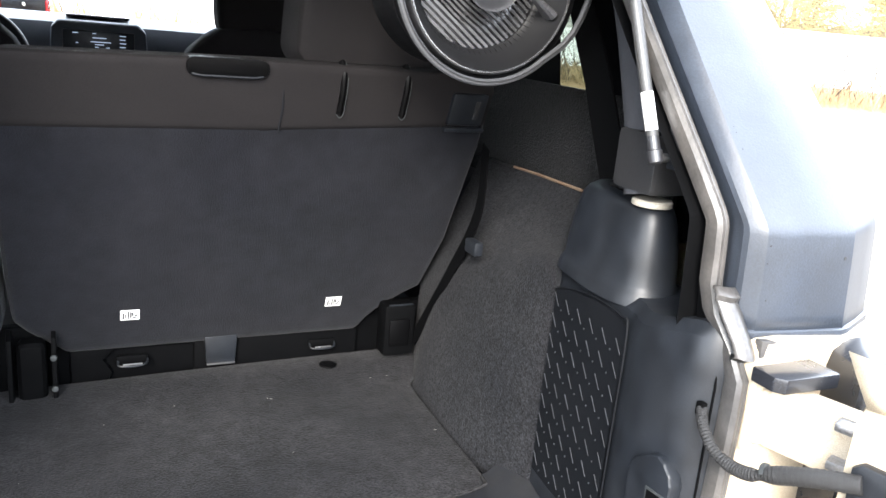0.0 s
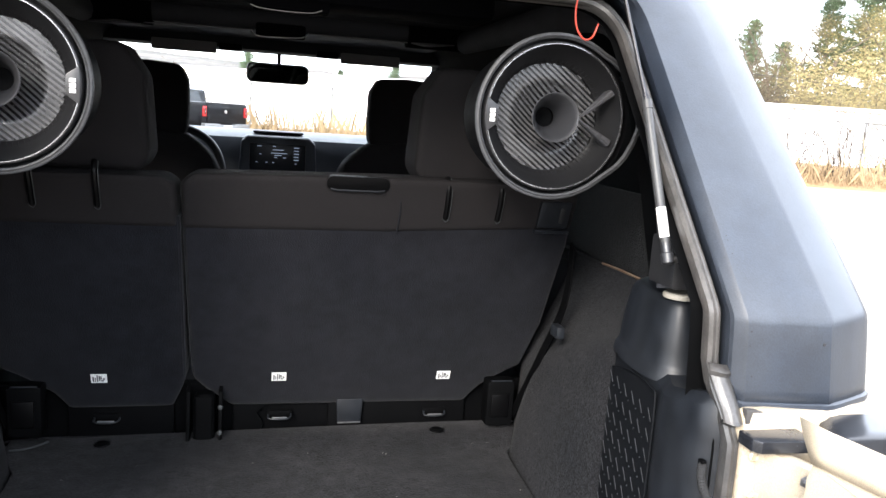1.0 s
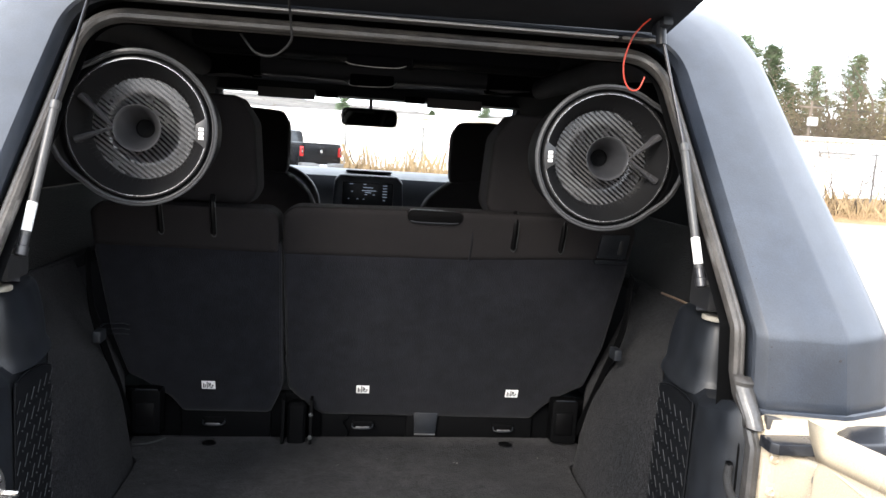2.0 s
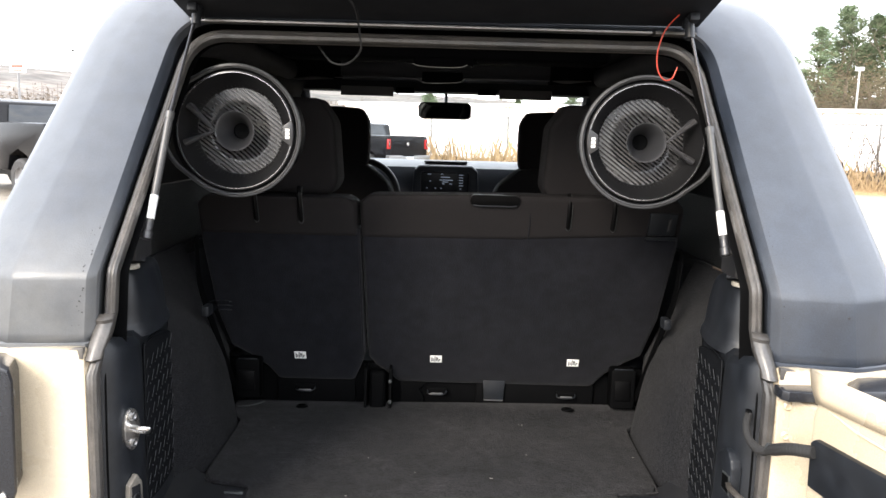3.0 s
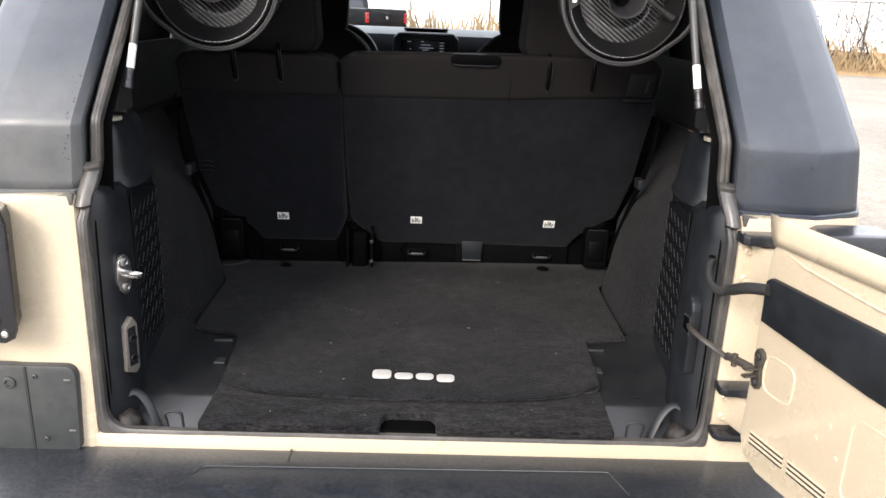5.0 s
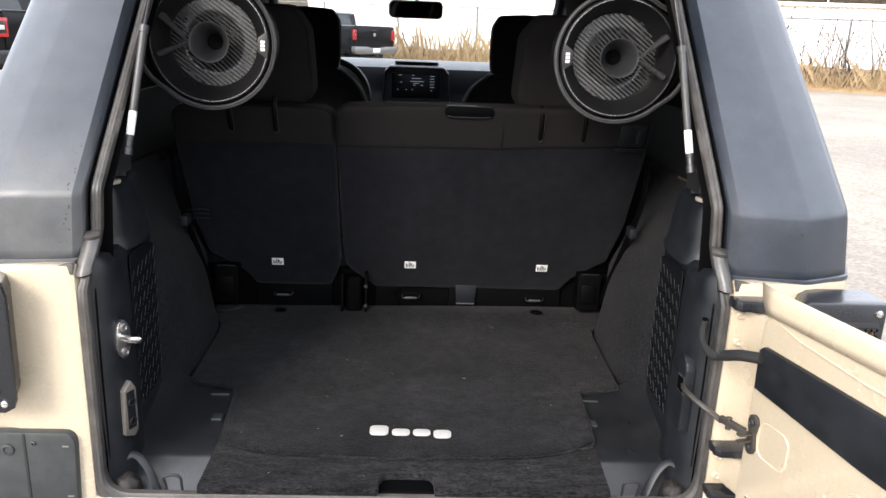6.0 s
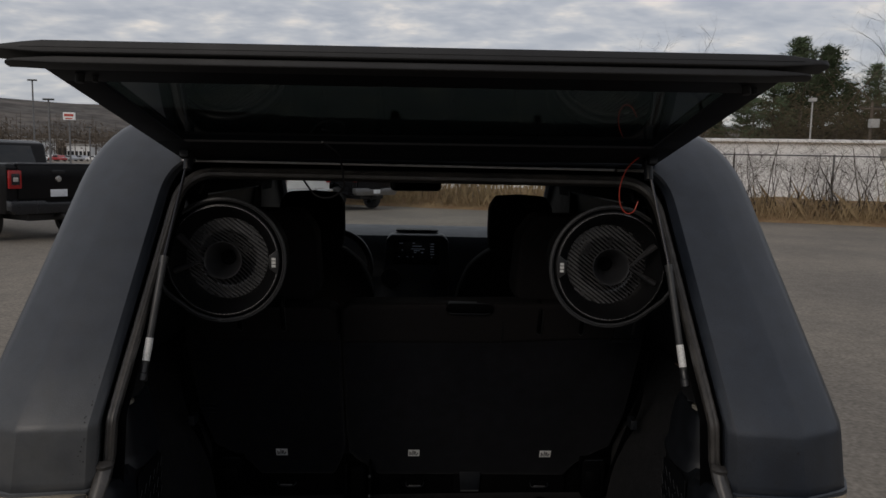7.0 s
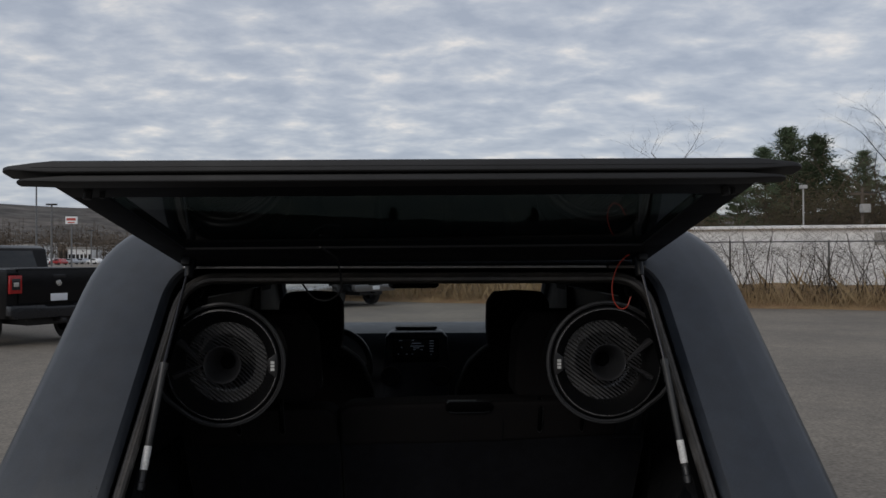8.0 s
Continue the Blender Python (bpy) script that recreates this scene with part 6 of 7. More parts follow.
def leaves(rnd, verts, faces, at, size, count, spread):
    for _ in range(count):
        c = Vector(at) + Vector((rnd.gauss(0, spread), rnd.gauss(0, spread), rnd.gauss(0, spread * 0.7)))
        u = Vector((rnd.gauss(0, 1), rnd.gauss(0, 1), rnd.gauss(0, 0.6))).normalized() * size * rnd.uniform(0.6, 1.3)
        v = u.orthogonal().normalized() * size * rnd.uniform(0.25, 0.5)
        n = len(verts)
        verts.extend((c - u, c + v, c + u))
        faces.append((n, n + 1, n + 2))


def bare_tree(seed, height, leafy):
    rnd = random.Random(seed)
    tree = new("tree")
    verts, faces, tips = [], [], []
    branch(rnd, verts, faces, tips, (0, 0, -0.1), Vector((rnd.gauss(0, 0.05), rnd.gauss(0, 0.05), 1)).normalized(), height * 0.62, height * 0.021, 4, 0.52)
    ob = new("trunk", from_arrays("trunk", verts, faces, TWIG))
    ob.parent = tree
    if leafy:
        verts, faces = [], []
        for p in tips:
            if rnd.random() < leafy:
                leaves(rnd, verts, faces, p, 0.075, 30, 0.34)
        ob = new("crown", from_arrays("crown", verts, faces, OAK_LEAF))
        ob.parent = tree
    return tree


def pine_tree(seed, height):
    rnd = random.Random(seed)
    tree = new("pine_tree")
    verts, faces = [], []
    limb(verts, faces, Vector((0, 0, -0.1)), Vector((0.1, 0, height * 0.5)), height * 0.017, height * 0.010, 7)
    limb(verts, faces, Vector((0.1, 0, height * 0.5)), Vector((0, 0.05, height)), height * 0.010, 0.02, 6)
    nverts, nfaces = [], []
    z = height * 0.22
    lopsided = rnd.uniform(0, 6.283)
    while z < height * 0.975:
        k = (z / height - 0.22) / 0.78
        reach = height * (0.23 * (1 - k) ** 0.75 * (0.6 + 0.4 * min(1.0, k * 3)) + 0.012)
        spin = rnd.uniform(0, 6.283)
        arms = rnd.randint(5, 7)
        for i in range(arms):
            if rnd.random() < 0.12:
                continue
            a = spin + 6.283 * i / arms + rnd.gauss(0, 0.2)
            r = reach * rnd.uniform(0.55, 1.2) * (1 + 0.22 * math.cos(a - lopsided))
            foot = Vector((0, 0, z + rnd.gauss(0, 0.06)))
            end = Vector((r * math.cos(a), r * math.sin(a), z + r * rnd.uniform(-0.10, 0.22) + 0.5 * r * k))
            limb(verts, faces, foot, end, 0.035, 0.01, 3)
            for u in np.linspace(0.25, 1.0, max(3, int(r * 4.0))):
                at = foot.lerp(end, float(u))
                for _ in range(22):
                    c = at + Vector((rnd.gauss(0, 0.24), rnd.gauss(0, 0.24), rnd.gauss(0.06, 0.10)))
                    tip = c + Vector((rnd.gauss(0, 0.16) + 0.08 * math.cos(a), rnd.gauss(0, 0.16) + 0.08 * math.sin(a), rnd.gauss(0.10, 0.08)))
                    side = (tip - c).orthogonal().normalized() * 0.05
                    n = len(nverts)
                    nverts.extend((c - side, c + side, tip))
                    nfaces.append((n, n + 1, n + 2))
        z += height * rnd.uniform(0.034, 0.056) * (1 - 0.45 * k)
    for _ in range(60):
        c = Vector((rnd.gauss(0, 0.05), rnd.gauss(0, 0.05), height * rnd.uniform(0.955, 1.0)))
        n = len(nverts)
        nverts.extend((c, c + Vector((rnd.gauss(0, 0.10), rnd.gauss(0, 0.10), 0.02)), c + Vector((rnd.gauss(0, 0.05), rnd.gauss(0, 0.05), 0.22))))
        nfaces.append((n, n + 1, n + 2))
    for nm, v, f, m in (("trunk", verts, faces, TWIG), ("crown", nverts, nfaces, PINE)):
        ob = new(nm, from_arrays(nm, v, f, m))
        ob.parent = tree
    return tree


def ring_place(azimuth, far):
    a = radians(azimuth)
    return far * math.sin(a), far * math.cos(a) - 1.27


pines = [pine_tree(11, 12.0), pine_tree(12, 13.5), pine_tree(13, 10.5)]
for p in pines:
    tagged(p, "tall dark green pine with a ragged crown", "tree", "pines behind the white building")
spots = [(25.0, 66, 0.86), (26.4, 70, 0.92), (28.2, 68, 1.08), (23.4, 74, 0.72), (27.6, 78, 0.8), (26.0, 80, 0.85), (29.6, 74, 0.78), (33.5, 70, 0.8), (35.5, 72, 0.9), (38.0, 64, 0.95), (40.5, 70, 1.1), (42.5, 66, 1.0), (45.0, 72, 1.0), (48.5, 70, 0.9), (53, 74, 1.0), (57, 70, 0.9), (-1.5, 190, 1.0), (5, 180, 0.9), (9, 200, 1.1), (31, 80, 0.8), (21.5, 95, 0.8)]
for i, (a, far, k) in enumerate(spots):
    x, y = ring_place(a, far)
    m = Matrix.LocRotScale((x, y, 0), Euler((0, 0, i * 1.7)), None)
    src = pines[i % 3]
    if i < 3:
        src.matrix_basis = m
        src.scale = (k, k, k)
        ob = src
    else:
        ob = copy_thing(src, m)
        ob.scale = (k * random.uniform(0.9, 1.1), k, k * random.uniform(0.92, 1.08))
bares = [bare_tree(21, 11, 0.0), bare_tree(22, 8.5, 0.8), bare_tree(23, 9.0, 0.0), bare_tree(24, 7.0, 0.95)]
for p, lab in zip(bares, ("bare grey-brown tree with thin twigs", "young tree with some withered tan leaves", "tall bare tree with thin twigs", "low tree with withered tan leaves")):
    tagged(p, lab, "tree", "bare trees")
rb = random.Random(8)
spots = [(17.2, 60, 1.06), (20.6, 58, 1.0), (22.5, 62, 0.8)] + [(a, rb.uniform(56, 78), (0.75 if a < 27 else 1.05) * rb.uniform(0.8, 1.15)) for a in (rb.uniform(22, 63) for _ in range(84))] + [(rb.uniform(-12, 20), rb.uniform(110, 170), rb.uniform(0.6, 0.8)) for _ in range(22)]
for i, (a, far, k) in enumerate(spots):
    x, y = ring_place(a, far)
    m = Matrix.LocRotScale((x, y, 0), Euler((0, 0, i * 2.3)), None)
    j = (0, 0, 2)[i] if i < 3 else ((2, 0, 2)[i % 3] if a < 37.5 else (1, 3, 1, 0, 3, 1, 2, 3)[i % 8])
    if i in (0, 2):
        ob = bares[j]
        ob.matrix_basis = m
    elif i in (89, 90):
        ob = bares[1 if i == 89 else 3]
        ob.matrix_basis = m
    else:
        ob = copy_thing(bares[j], m)
    ob.scale = (k, k, k)

# thicket in front of the trees and vines on the fence
rv = random.Random(5)
verts, faces, tips = [], [], []
for _ in range(620):
    a = rv.uniform(14, 64)
    x, y = ring_place(a, rv.uniform(50, 60))
    branch(rv, verts, faces, tips, (x, y, 0), Vector((rv.gauss(0, 0.2), rv.gauss(0, 0.2), 1)).normalized(), rv.uniform(2.2, 4.4) * (0.62 if a < 25 else 1.0), 0.03, 2, 0.55, 3)
tagged(new("thicket", from_arrays("thicket", verts, faces, TWIG)), "dense brown winter thicket below the trees", "bushes", kind="stuff")
for name, tan, mat, label in (("thicket_leaves", False, VINE, "withered brown leaves in the thicket"), ("tan_thicket_leaves", True, OAK_LEAF, "dry yellow-tan leaves in the thicket")):
    verts, faces = [], []
    for p in tips:
        if (math.degrees(math.atan2(p.x, p.y + 1.27)) > 36) == tan and rv.random() < 0.8:
            leaves(rv, verts, faces, p, 0.14, 9, 0.40)
    tagged(new(name, from_arrays(name, verts, faces, mat)), label, "bushes", kind="stuff")
verts, faces, tips = [], [], []
for _ in range(230):
    x = rv.uniform(-3, 50) if rv.random() < 0.5 else rv.uniform(7, 30)
    y = edge_y(x) + rv.uniform(0.5, 2.6)
    branch(rv, verts, faces, tips, (x, y, 0.05), Vector((rv.gauss(0, 0.3), rv.gauss(0, 0.3), 1)).normalized(), rv.uniform(0.7, 1.7), 0.010, 2, 0.70, 3)
for _ in range(80):
    x0 = rv.uniform(-3, 50) if rv.random() < 0.4 else rv.uniform(7, 30)
    for _ in range(rv.randint(2, 5)):
        x = x0 + rv.gauss(0, 0.25)
        y = edge_y(x) + 1.3 + rv.gauss(0, 0.25)
        branch(rv, verts, faces, tips, (x, y, 0.05), Vector((rv.gauss(0, 0.33), rv.gauss(0, 0.25), 1)).normalized(), rv.uniform(1.5, 2.7), rv.uniform(0.013, 0.024), 3 if rv.random() < 0.8 else 2, 0.66, 4)
tagged(new("fence_brush", from_arrays("fence_brush", verts, faces, BRUSH_BARK)), "bare brush and vines tangled along the fence", "bushes", kind="stuff")
verts, faces = [], []
for p in tips:
    if rv.random() < 0.5 and p.z < 2.1:
        leaves(rv, verts, faces, p, 0.038, 6, 0.13)
tagged(new("brush_leaves", from_arrays("brush_leaves", verts, faces, VINE)), "dead brown leaves caught in the brush", "bushes", kind="stuff")

# chain-link fence
fence = thing("chain_link_fence", (14, edge_y(14) + 1.6, 0), "grey chain-link fence with a top rail", "fence")
for x in np.arange(-12.9, 48, 3.05):
    y = edge_y(x) + 1.6
    part("post", tube([(x, y, 0), (x, y, 2.36)], 0.035, 8), GALV, fence)
part("top_rail", tube([(x, edge_y(x) + 1.6, 2.30) for x in (-12.9, 48)], 0.024, 8), GALV, fence)
verts, faces = [], []
along = Vector((1, -0.367, 0)).normalized()
for sgn in (1, -1):
    for k in range(640):
        s0 = -14 + k * 0.10
        a = Vector((0, edge_y(0) + 1.6, 0)) + along * s0 + Vector((0, 0, 0.1 if sgn > 0 else 2.28))
        b = a + along * 2.18 + Vector((0, 0, 2.18 * sgn))
        n = len(verts)
        w = Vector((0, 0, 0.0022))
        verts += [a - w, a + w, b + w, b - w]
        faces.append((n, n + 1, n + 2, n + 3))
o = new("wire_mesh", from_arrays("wire_mesh", [v - OFFSET[fence.name] for v in verts], faces, GALV))
o.parent = fence

# long white building behind the fence
hall = thing("white_building", (20, 36, 0), "long low white building with ribbed siding", "building")
hx, hy = 0.950, -0.312


def hall_piece(s0, s1, d0, d1, z0, z1, bevel=0.0):
    bm = box((s0, d0, z0), (s1, d1, z1), bevel)
    return moved(bm, Matrix(((hx, -hy, 0, 0), (hy, hx, 0, 39.6), (0, 0, 1, 0), (0, 0, 0, 1))))


part("wall", hall_piece(-6, 74, 0, 10, 0, 3.05), WHITE_WALL, hall, "white siding")
part("roof_edge", hall_piece(-6.3, 74.3, -0.25, 10.2, 3.05, 3.2, 0.03), WHITE_WALL, hall)
for s0 in (10, 22, 29, 44, 58):
    part("vent", hall_piece(s0, s0 + 1.6, -0.06, 0.02, 2.3, 2.85, 0.02), CONCRETE, hall)
for i in range(39):
    part("rib", hall_piece(-5 + i * 2, -4.94 + i * 2, -0.03, 0.0, 0.1, 3.0), WHITE_WALL, hall)


# low woods and scrub at the foot of the hill
rf = random.Random(14)
verts, faces = [], []
for _ in range(2300):
    a, far = rf.uniform(-36, 4), rf.uniform(270, 540)
    x, y = ring_place(a, far)
    h = rf.uniform(4.0, 15.0)
    limb(verts, faces, Vector((x, y, 0)), Vector((x + rf.gauss(0, 0.3), y, h)), 0.16, 0.05, 3)
    leaves(rf, verts, faces, (x, y, h * 0.6), 0.8, 34, h * 0.22)
# Unseen woods added right and behind to darken the hardtop's reflections.
for _ in range(900):
    a, far = rf.uniform(64, 196), rf.uniform(58, 120)
    x, y = ring_place(a, far)
    h = rf.uniform(7, 15)
    limb(verts, faces, Vector((x, y, 0)), Vector((x + rf.gauss(0, 0.3), y, h)), 0.16, 0.05, 3)
    leaves(rf, verts, faces, (x, y, h * 0.52), 1.0, 40, h * 0.24)
tagged(new("far_woods", from_arrays("far_woods", verts, faces, TWIG)), "grey-brown bare woods at the hill, and unseen ones added beside and behind", "trees", kind="stuff")


# ---- pickups, built with the rear bumper at y = 0 ----
def pickup(name, paint, label, lamp_from=0.80, plate_high=False, at=(0, 0, 0)):
    t = thing(name, at, label, "pickup truck", "parked pickups")
    OFFSET[t.name] = Vector()

    def p(nm, bm, m, parent=None, lab=""):
        return part(nm, bm, m, parent or t, lab)

    bed = p("bed", prism([(0.12, 0.62), (0.10, 1.42), (0.14, 1.48), (2.0, 1.48), (2.05, 1.46), (2.05, 0.55), (1.60, 0.55), (1.50, 0.85), (1.15, 0.98), (0.80, 0.85), (0.70, 0.55), (0.2, 0.55)], "yz", -0.98, 0.98, 0.035), paint)
    p("bed_floor", box((-0.85, 0.22, 1.40), (0.85, 1.95, 1.488), 0.01), GAP, bed)
    gate = p("tailgate", box((-0.78, 0.065, 0.82), (0.78, 0.13, 1.47), 0.02), paint)
    p("gate_handle", box((-0.13, 0.05, 1.30), (0.13, 0.07, 1.37), 0.01), LAMP_BLACK, gate)
    p("emblem", lathe([(0.06, 0), (0.055, 0.012), (0, 0.016)], (0.0, 0.064, 1.20), (0, -1, 0), 16), CHROME, gate)
    p("gate_spoiler", box((-0.80, 0.05, 1.455), (0.80, 0.16, 1.49), 0.012), PLASTIC, gate)
    cab = p("cab", prism([(2.08, 0.55), (2.08, 1.33), (2.22, 1.88), (2.45, 1.95), (3.6, 1.95), (3.9, 1.90), (4.55, 1.36), (5.7, 1.28), (5.85, 1.10), (5.85, 0.6), (5.4, 0.55), (5.3, 0.85), (4.95, 0.98), (4.6, 0.85), (4.5, 0.55)], "yz", -0.97, 0.97, 0.06, 3), paint)
    p("rear_glass", prism([(-0.70, 1.42), (0.70, 1.42), (0.62, 1.84), (-0.62, 1.84)], "xz", -0.02, 0.02, 0.008), CAR_GLASS, cab).data.transform(Matrix.Translation((0, 2.13, 0)) @ Matrix.Translation((0, 0, 1.6)) @ Matrix.Rotation(radians(-14.2), 4, "X") @ Matrix.Translation((0, 0, -1.6)))
    for s in (-1, 1):
        x0, x1 = sorted((0.955 * s, 0.982 * s))
        for outline in ([(2.38, 1.40), (2.50, 1.84), (3.10, 1.84), (3.10, 1.40)], [(3.18, 1.40), (3.18, 1.84), (3.75, 1.82), (4.25, 1.42)]):
            p("side_glass", prism(outline, "yz", x0, x1, 0.006), CAR_GLASS, cab)
        x0, x1 = sorted((lamp_from * s, 0.985 * s))
        lamp = p("tail_lamp", box((x0 + 0.03, 0.05, 1.02), (x1 - 0.02, 0.20, 1.36), 0.02), LAMP_RED)
        p("lamp_core", box((x0 + 0.07, 0.043, 1.09), (x1 - 0.06, 0.06, 1.30), 0.008), LAMP_BLACK, lamp)
        p("reverse_lens", box((x0 + 0.10, 0.036, 1.15), (x1 - 0.09, 0.05, 1.23), 0.008), LENS, lamp)
        x0, x1 = sorted((0.98 * s, 1.20 * s))
        p("door_mirror", box((x0, 4.10, 1.38), (x1, 4.22, 1.60), 0.03), paint, cab)
        for y in (1.15, 4.95):
            wheel = p("wheel", lathe([(0.22, -0.13), (0.34, -0.14), (0.39, -0.10), (0.40, -0.05), (0.40, 0.05), (0.39, 0.10), (0.34, 0.14), (0.22, 0.13)], (0.84 * s, y, 0.40), (s, 0, 0), 28), TYRE)
            p("rim", lathe([(0, 0.07), (0.07, 0.08), (0.12, 0.05), (0.20, 0.07), (0.23, 0.12)], (0.84 * s, y, 0.40), (s, 0, 0), 20), RIM_ALLOY, wheel)
    bumper = p("rear_bumper", prism([(-0.99, 0.62), (-0.99, 0.80), (-0.35, 0.80), (-0.30, 0.76), (0.30, 0.76), (0.35, 0.80), (0.99, 0.80), (0.99, 0.62), (0.9, 0.55), (-0.9, 0.55)], "xz", -0.06, 0.13, 0.025), CHROME if paint is WHITE_CAR else LAMP_BLACK if plate_high else STEEL)
    if plate_high:
        p("number_plate", box((-0.17, 0.050, 0.86), (0.17, 0.063, 1.00), 0.004), PLATE, gate)
    else:
        p("number_plate", box((-0.16, -0.072, 0.61), (0.16, -0.06, 0.75), 0.004), PLATE, bumper)
    p("chassis", box((-0.55, 0.2, 0.40), (0.55, 5.5, 0.66), 0.03), GAP)
    p("hitch", box((-0.04, -0.14, 0.46), (0.04, 0.2, 0.53), 0.01), GAP)
    return t


HEAD = 45
for nm, paint, label, x, y, k in (("pickup_truck", BLACK_CAR, "black crew-cab pickup with red tail lamps, parked", -7.22, 14.75, 1.06), ("pickup_truck", BLACK_CAR, "black pickup with bright red tail lamps, parked by the brush", -1.38, 26.5, 1.0), ("pickup_truck", WHITE_CAR, "white pickup with red tail lamps, parked", -3.48, 24.2, 1.0)):
    near = x < -5
    t = pickup(nm, paint, label, 0.70 if near else 0.80, near)
    t.location, t.rotation_euler, t.scale = (x, y, 0), (0, 0, radians(HEAD + 11 if near else HEAD)), (k, 1, k)

# ---- the far side: hill, buildings, lamp posts and parked cars ----
bm = bmesh.new()
rows = []
for far, base in ((560, 0.0), (680, 13.0), (820, 40.0), (1050, 83.0), (1350, 92.0)):
    row = []
    for a in np.linspace(-75, 75, 140):
        h = base * (0.75 + 0.35 * noise.noise((a * 0.045, far * 0.01, 2.0)) - 0.12 * smoothstep(-10, 30, a)) + (2.5 * noise.noise((a * 0.9, far, 5.0)) if base else 0)
        x, y = ring_place(a, far)
        row.append(bm.verts.new((x, y, max(h, -0.5))))
    rows.append(row)
for a, b in zip(rows, rows[1:]):
    for i in range(len(a) - 1):
        bm.faces.new((a[i], a[i + 1], b[i + 1], b[i]))
whole("hill", bm, HILL, "distant grey-brown wooded hillside", "hill", kind="structure")


def street_lamp(azimuth, far, height):
    x, y = ring_place(azimuth, far)
    lampost = thing("street_lamp", (x, y, 0), "tall grey parking-lot light on a pole", "street lamp", "lot lights")
    wide = 0.16 if far < 80 else 0.6
    part("pole", tube([(x, y, 0), (x, y, height)], [0.055, 0.045] if far < 80 else [0.14, 0.10], 8), CONCRETE if far < 80 else GALV, lampost)
    part("base", cylinder((x, y, 0), (0, 0, 1), 0.3, 0.7, 14), CONCRETE, lampost)
    part("head", box((x - wide, y - 0.2, height), (x + wide, y + 0.2, height + 0.2), 0.04), CONCRETE if far < 80 else GREY_PLASTIC, lampost)


for a, far, h in ((-24.8, 100, 7.8), (-25.7, 120, 11.5), (-22.4, 170, 7), (27.4, 48, 5.6), (35.2, 60, 6.6)):
    street_lamp(a, far, h)
for a, far, h in ((-23.6, 150, 8.0), (-28.9, 120, 8.6)):
    x, y = ring_place(a, far)
    sign = thing("roadside_sign", (x, y, 0), "red and white roadside sign on a tall pole", "sign")
    part("pole", tube([(x, y, 0), (x, y, h)], 0.16, 8), GALV, sign)
    board = part("board", box((x - 1.0, y - 0.2, h - 0.4), (x + 1.0, y + 0.2, h + 0.9), 0.05), WHITE_WALL, sign)
    part("panel", box((x - 0.8, y - 0.24, h + 0.2), (x + 0.8, y - 0.2, h + 0.65), 0.02), SIGN_RED, board)
    part("letter_bar", box((x - 0.6, y - 0.23, h - 0.25), (x + 0.6, y - 0.2, h - 0.05), 0.02), SIGN_RED, board)
x, y = ring_place(30.9, 49)
pole = thing("utility_pole", (x, y, 0), "wooden utility pole with a grey transformer box", "utility pole")
part("pole", tube([(x, y, 0), (x, y, 5.6)], [0.10, 0.08], 8), TWIG, pole)
part("transformer", box((x - 0.24, y - 0.45, 4.20), (x + 0.24, y - 0.10, 4.68), 0.05), CONCRETE, pole, "pale grey transformer box")
part("cross_arm", box((x - 0.7, y - 0.05, 5.2), (x + 0.7, y + 0.05, 5.3), 0.01), TWIG, pole)
x2, y2 = ring_place(62, 75)
wires = []
for k in range(13):
    u = k / 12
    wires.append(Vector((x, y, 5.35)).lerp(Vector((x2, y2, 6.4)), u) - Vector((0, 0, 1.1 * math.sin(math.pi * u))))
part("power_line", tube(wires, 0.02, 5), GAP, pole)

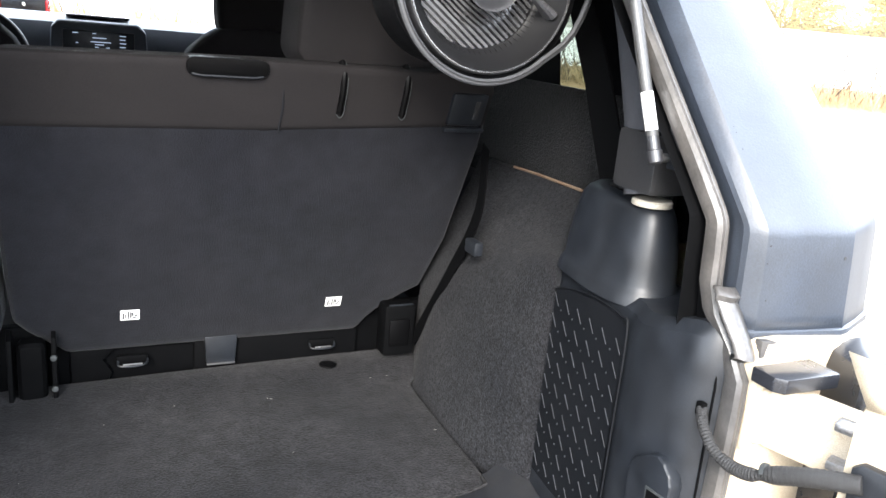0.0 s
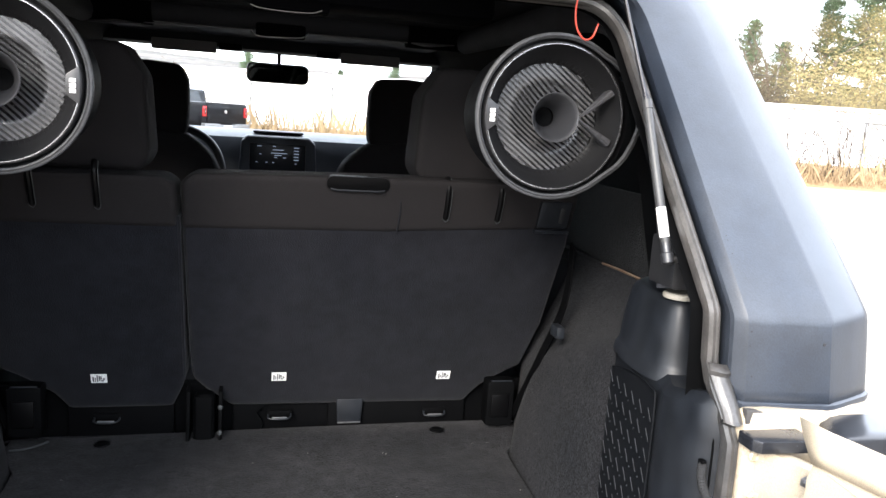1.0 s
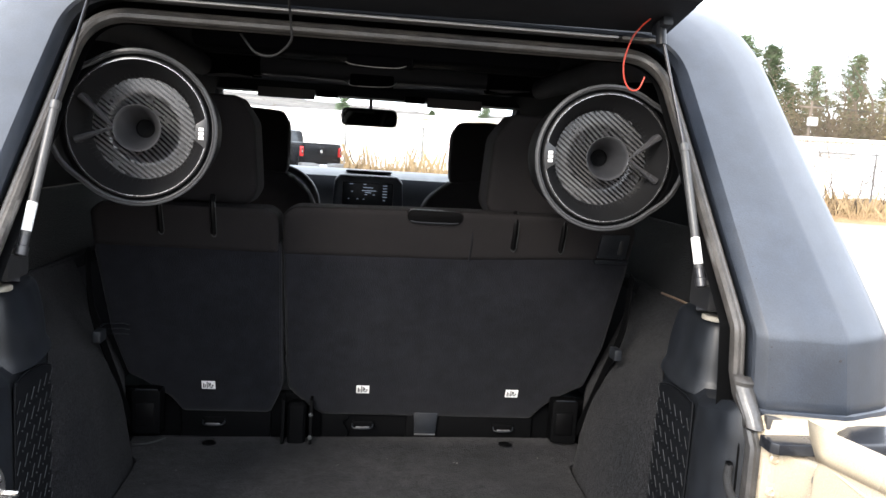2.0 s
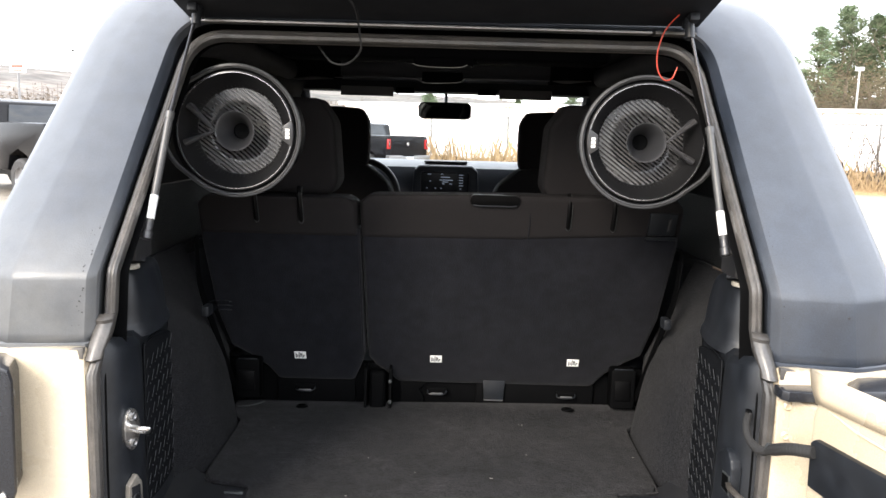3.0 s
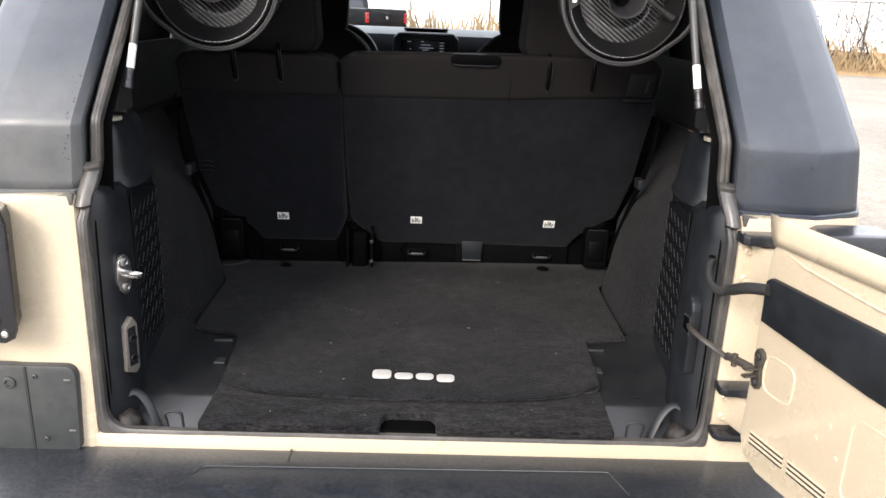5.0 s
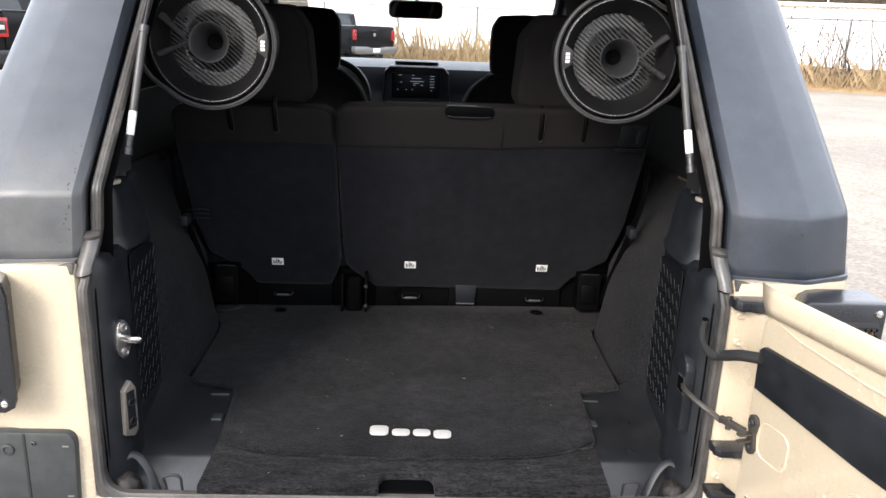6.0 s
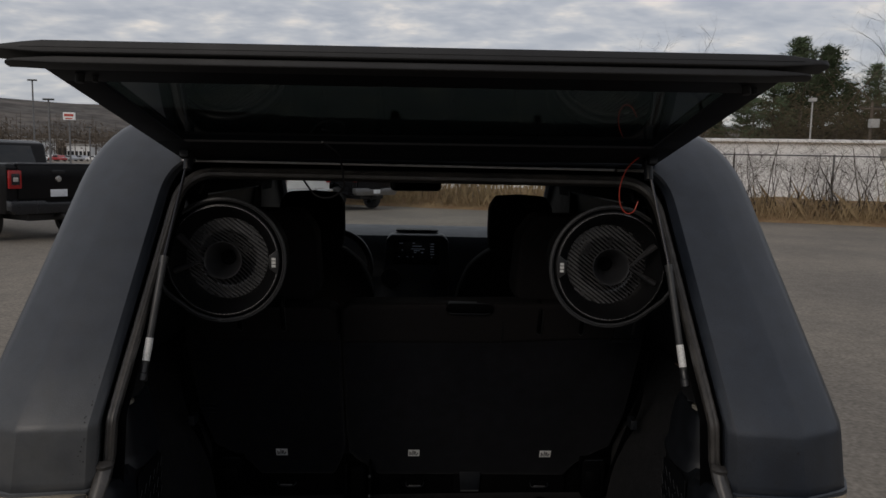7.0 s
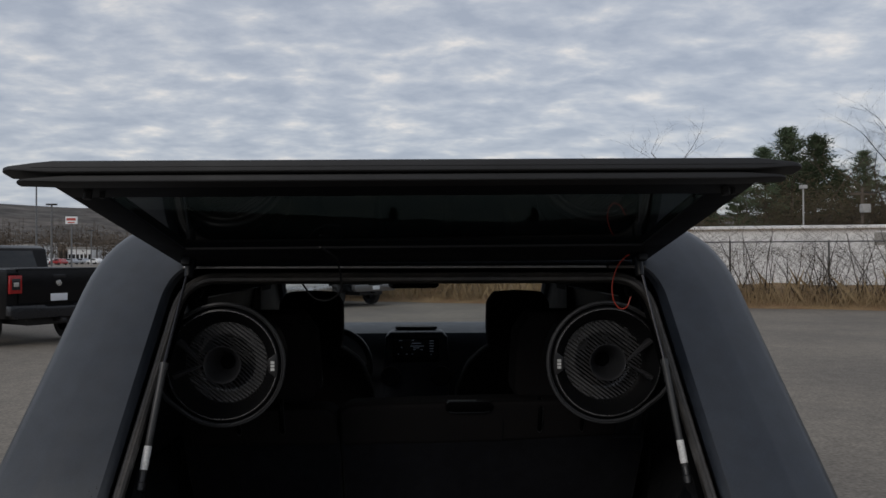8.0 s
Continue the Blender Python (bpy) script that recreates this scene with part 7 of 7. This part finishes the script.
for a, far, w, h, m in ((-25.0, 430, 22, 8, BRICK), (-22.4, 420, 20, 6, CONCRETE), (-27.4, 440, 18, 7, BRICK), (-20.0, 450, 24, 6, CONCRETE), (-29.5, 420, 26, 6, CONCRETE), (-26.3, 300, 9, 5.5, WHITE_WALL), (-24.4, 320, 12, 6.5, BRICK), (-23.1, 290, 8, 4.5, WHITE_WALL), (-21.3, 310, 11, 5.5, WHITE_WALL), (-28.2, 330, 12, 7.5, BRICK), (-19.0, 320, 12, 5, BRICK)):
    x, y = ring_place(a, far)
    shop = thing("shop_building", (x, y, 0), "low distant commercial building with a flat roof", "building", "far shops")
    part("wall", box((x - w / 2, y, 0), (x + w / 2, y + 14, h)), m, shop)
    part("roof_edge", box((x - w / 2 - 0.3, y - 0.3, h), (x + w / 2 + 0.3, y + 14.3, h + 0.7), 0.05), CONCRETE, shop)
    for i in range(6):
        u = x - w / 2 + (i + 0.5) * w / 6
        part("window", box((u - w / 18, y - 0.08, 1.0), (u + w / 18, y + 0.02, h * 0.6), 0.02), CAR_GLASS, shop)


def far_car(x, y, turn, paint):
    car = thing("parked_car", (0, 0, 0), "small parked car far across the lot", "car", "far parked cars")
    part("body", prism([(0, 0.35), (0.05, 0.85), (0.5, 0.95), (1.0, 1.42), (2.4, 1.45), (3.1, 0.98), (4.2, 0.88), (4.35, 0.4)], "yz", -0.88, 0.88, 0.06), paint, car)
    part("window_band", prism([(0.75, 0.98), (1.08, 1.36), (2.35, 1.38), (2.85, 1.0)], "yz", -0.89, 0.89, 0.02), CAR_GLASS, car)
    for s in (-1, 1):
        for yy in (0.8, 3.5):
            part("wheel", lathe([(0, -0.1), (0.28, -0.1), (0.32, -0.06), (0.32, 0.06), (0.28, 0.1), (0, 0.1)], (0.8 * s, yy, 0.32), (1, 0, 0), 16), TYRE, car)
    car.location, car.rotation_euler = (x, y, 0), (0, 0, radians(turn))
    return car


CAR_RED = material("red_car_paint", (0.35, 0.03, 0.03), 0.25, 0.0, None, 4, 300, 0.3, 0.0, coat=0.6)
CAR_GREY = material("silver_car_paint", (0.35, 0.36, 0.38), 0.3, 0.5, None, 4, 300, 0.3, 0.0, coat=0.6)
for a, far, turn, paint in ((-25.2, 190, 60, WHITE_CAR), (-24.6, 200, 60, WHITE_CAR), (-24.0, 190, 60, CAR_RED), (-23.3, 205, 60, CAR_GREY), (-22.6, 210, 60, CAR_GREY), (-26.6, 220, 70, CAR_GREY), (-21.8, 205, 60, WHITE_CAR), (-24.3, 250, 60, CAR_GREY), (-25.6, 260, 60, WHITE_CAR)):
    x, y = ring_place(a, far)
    far_car(x, y, turn, paint)
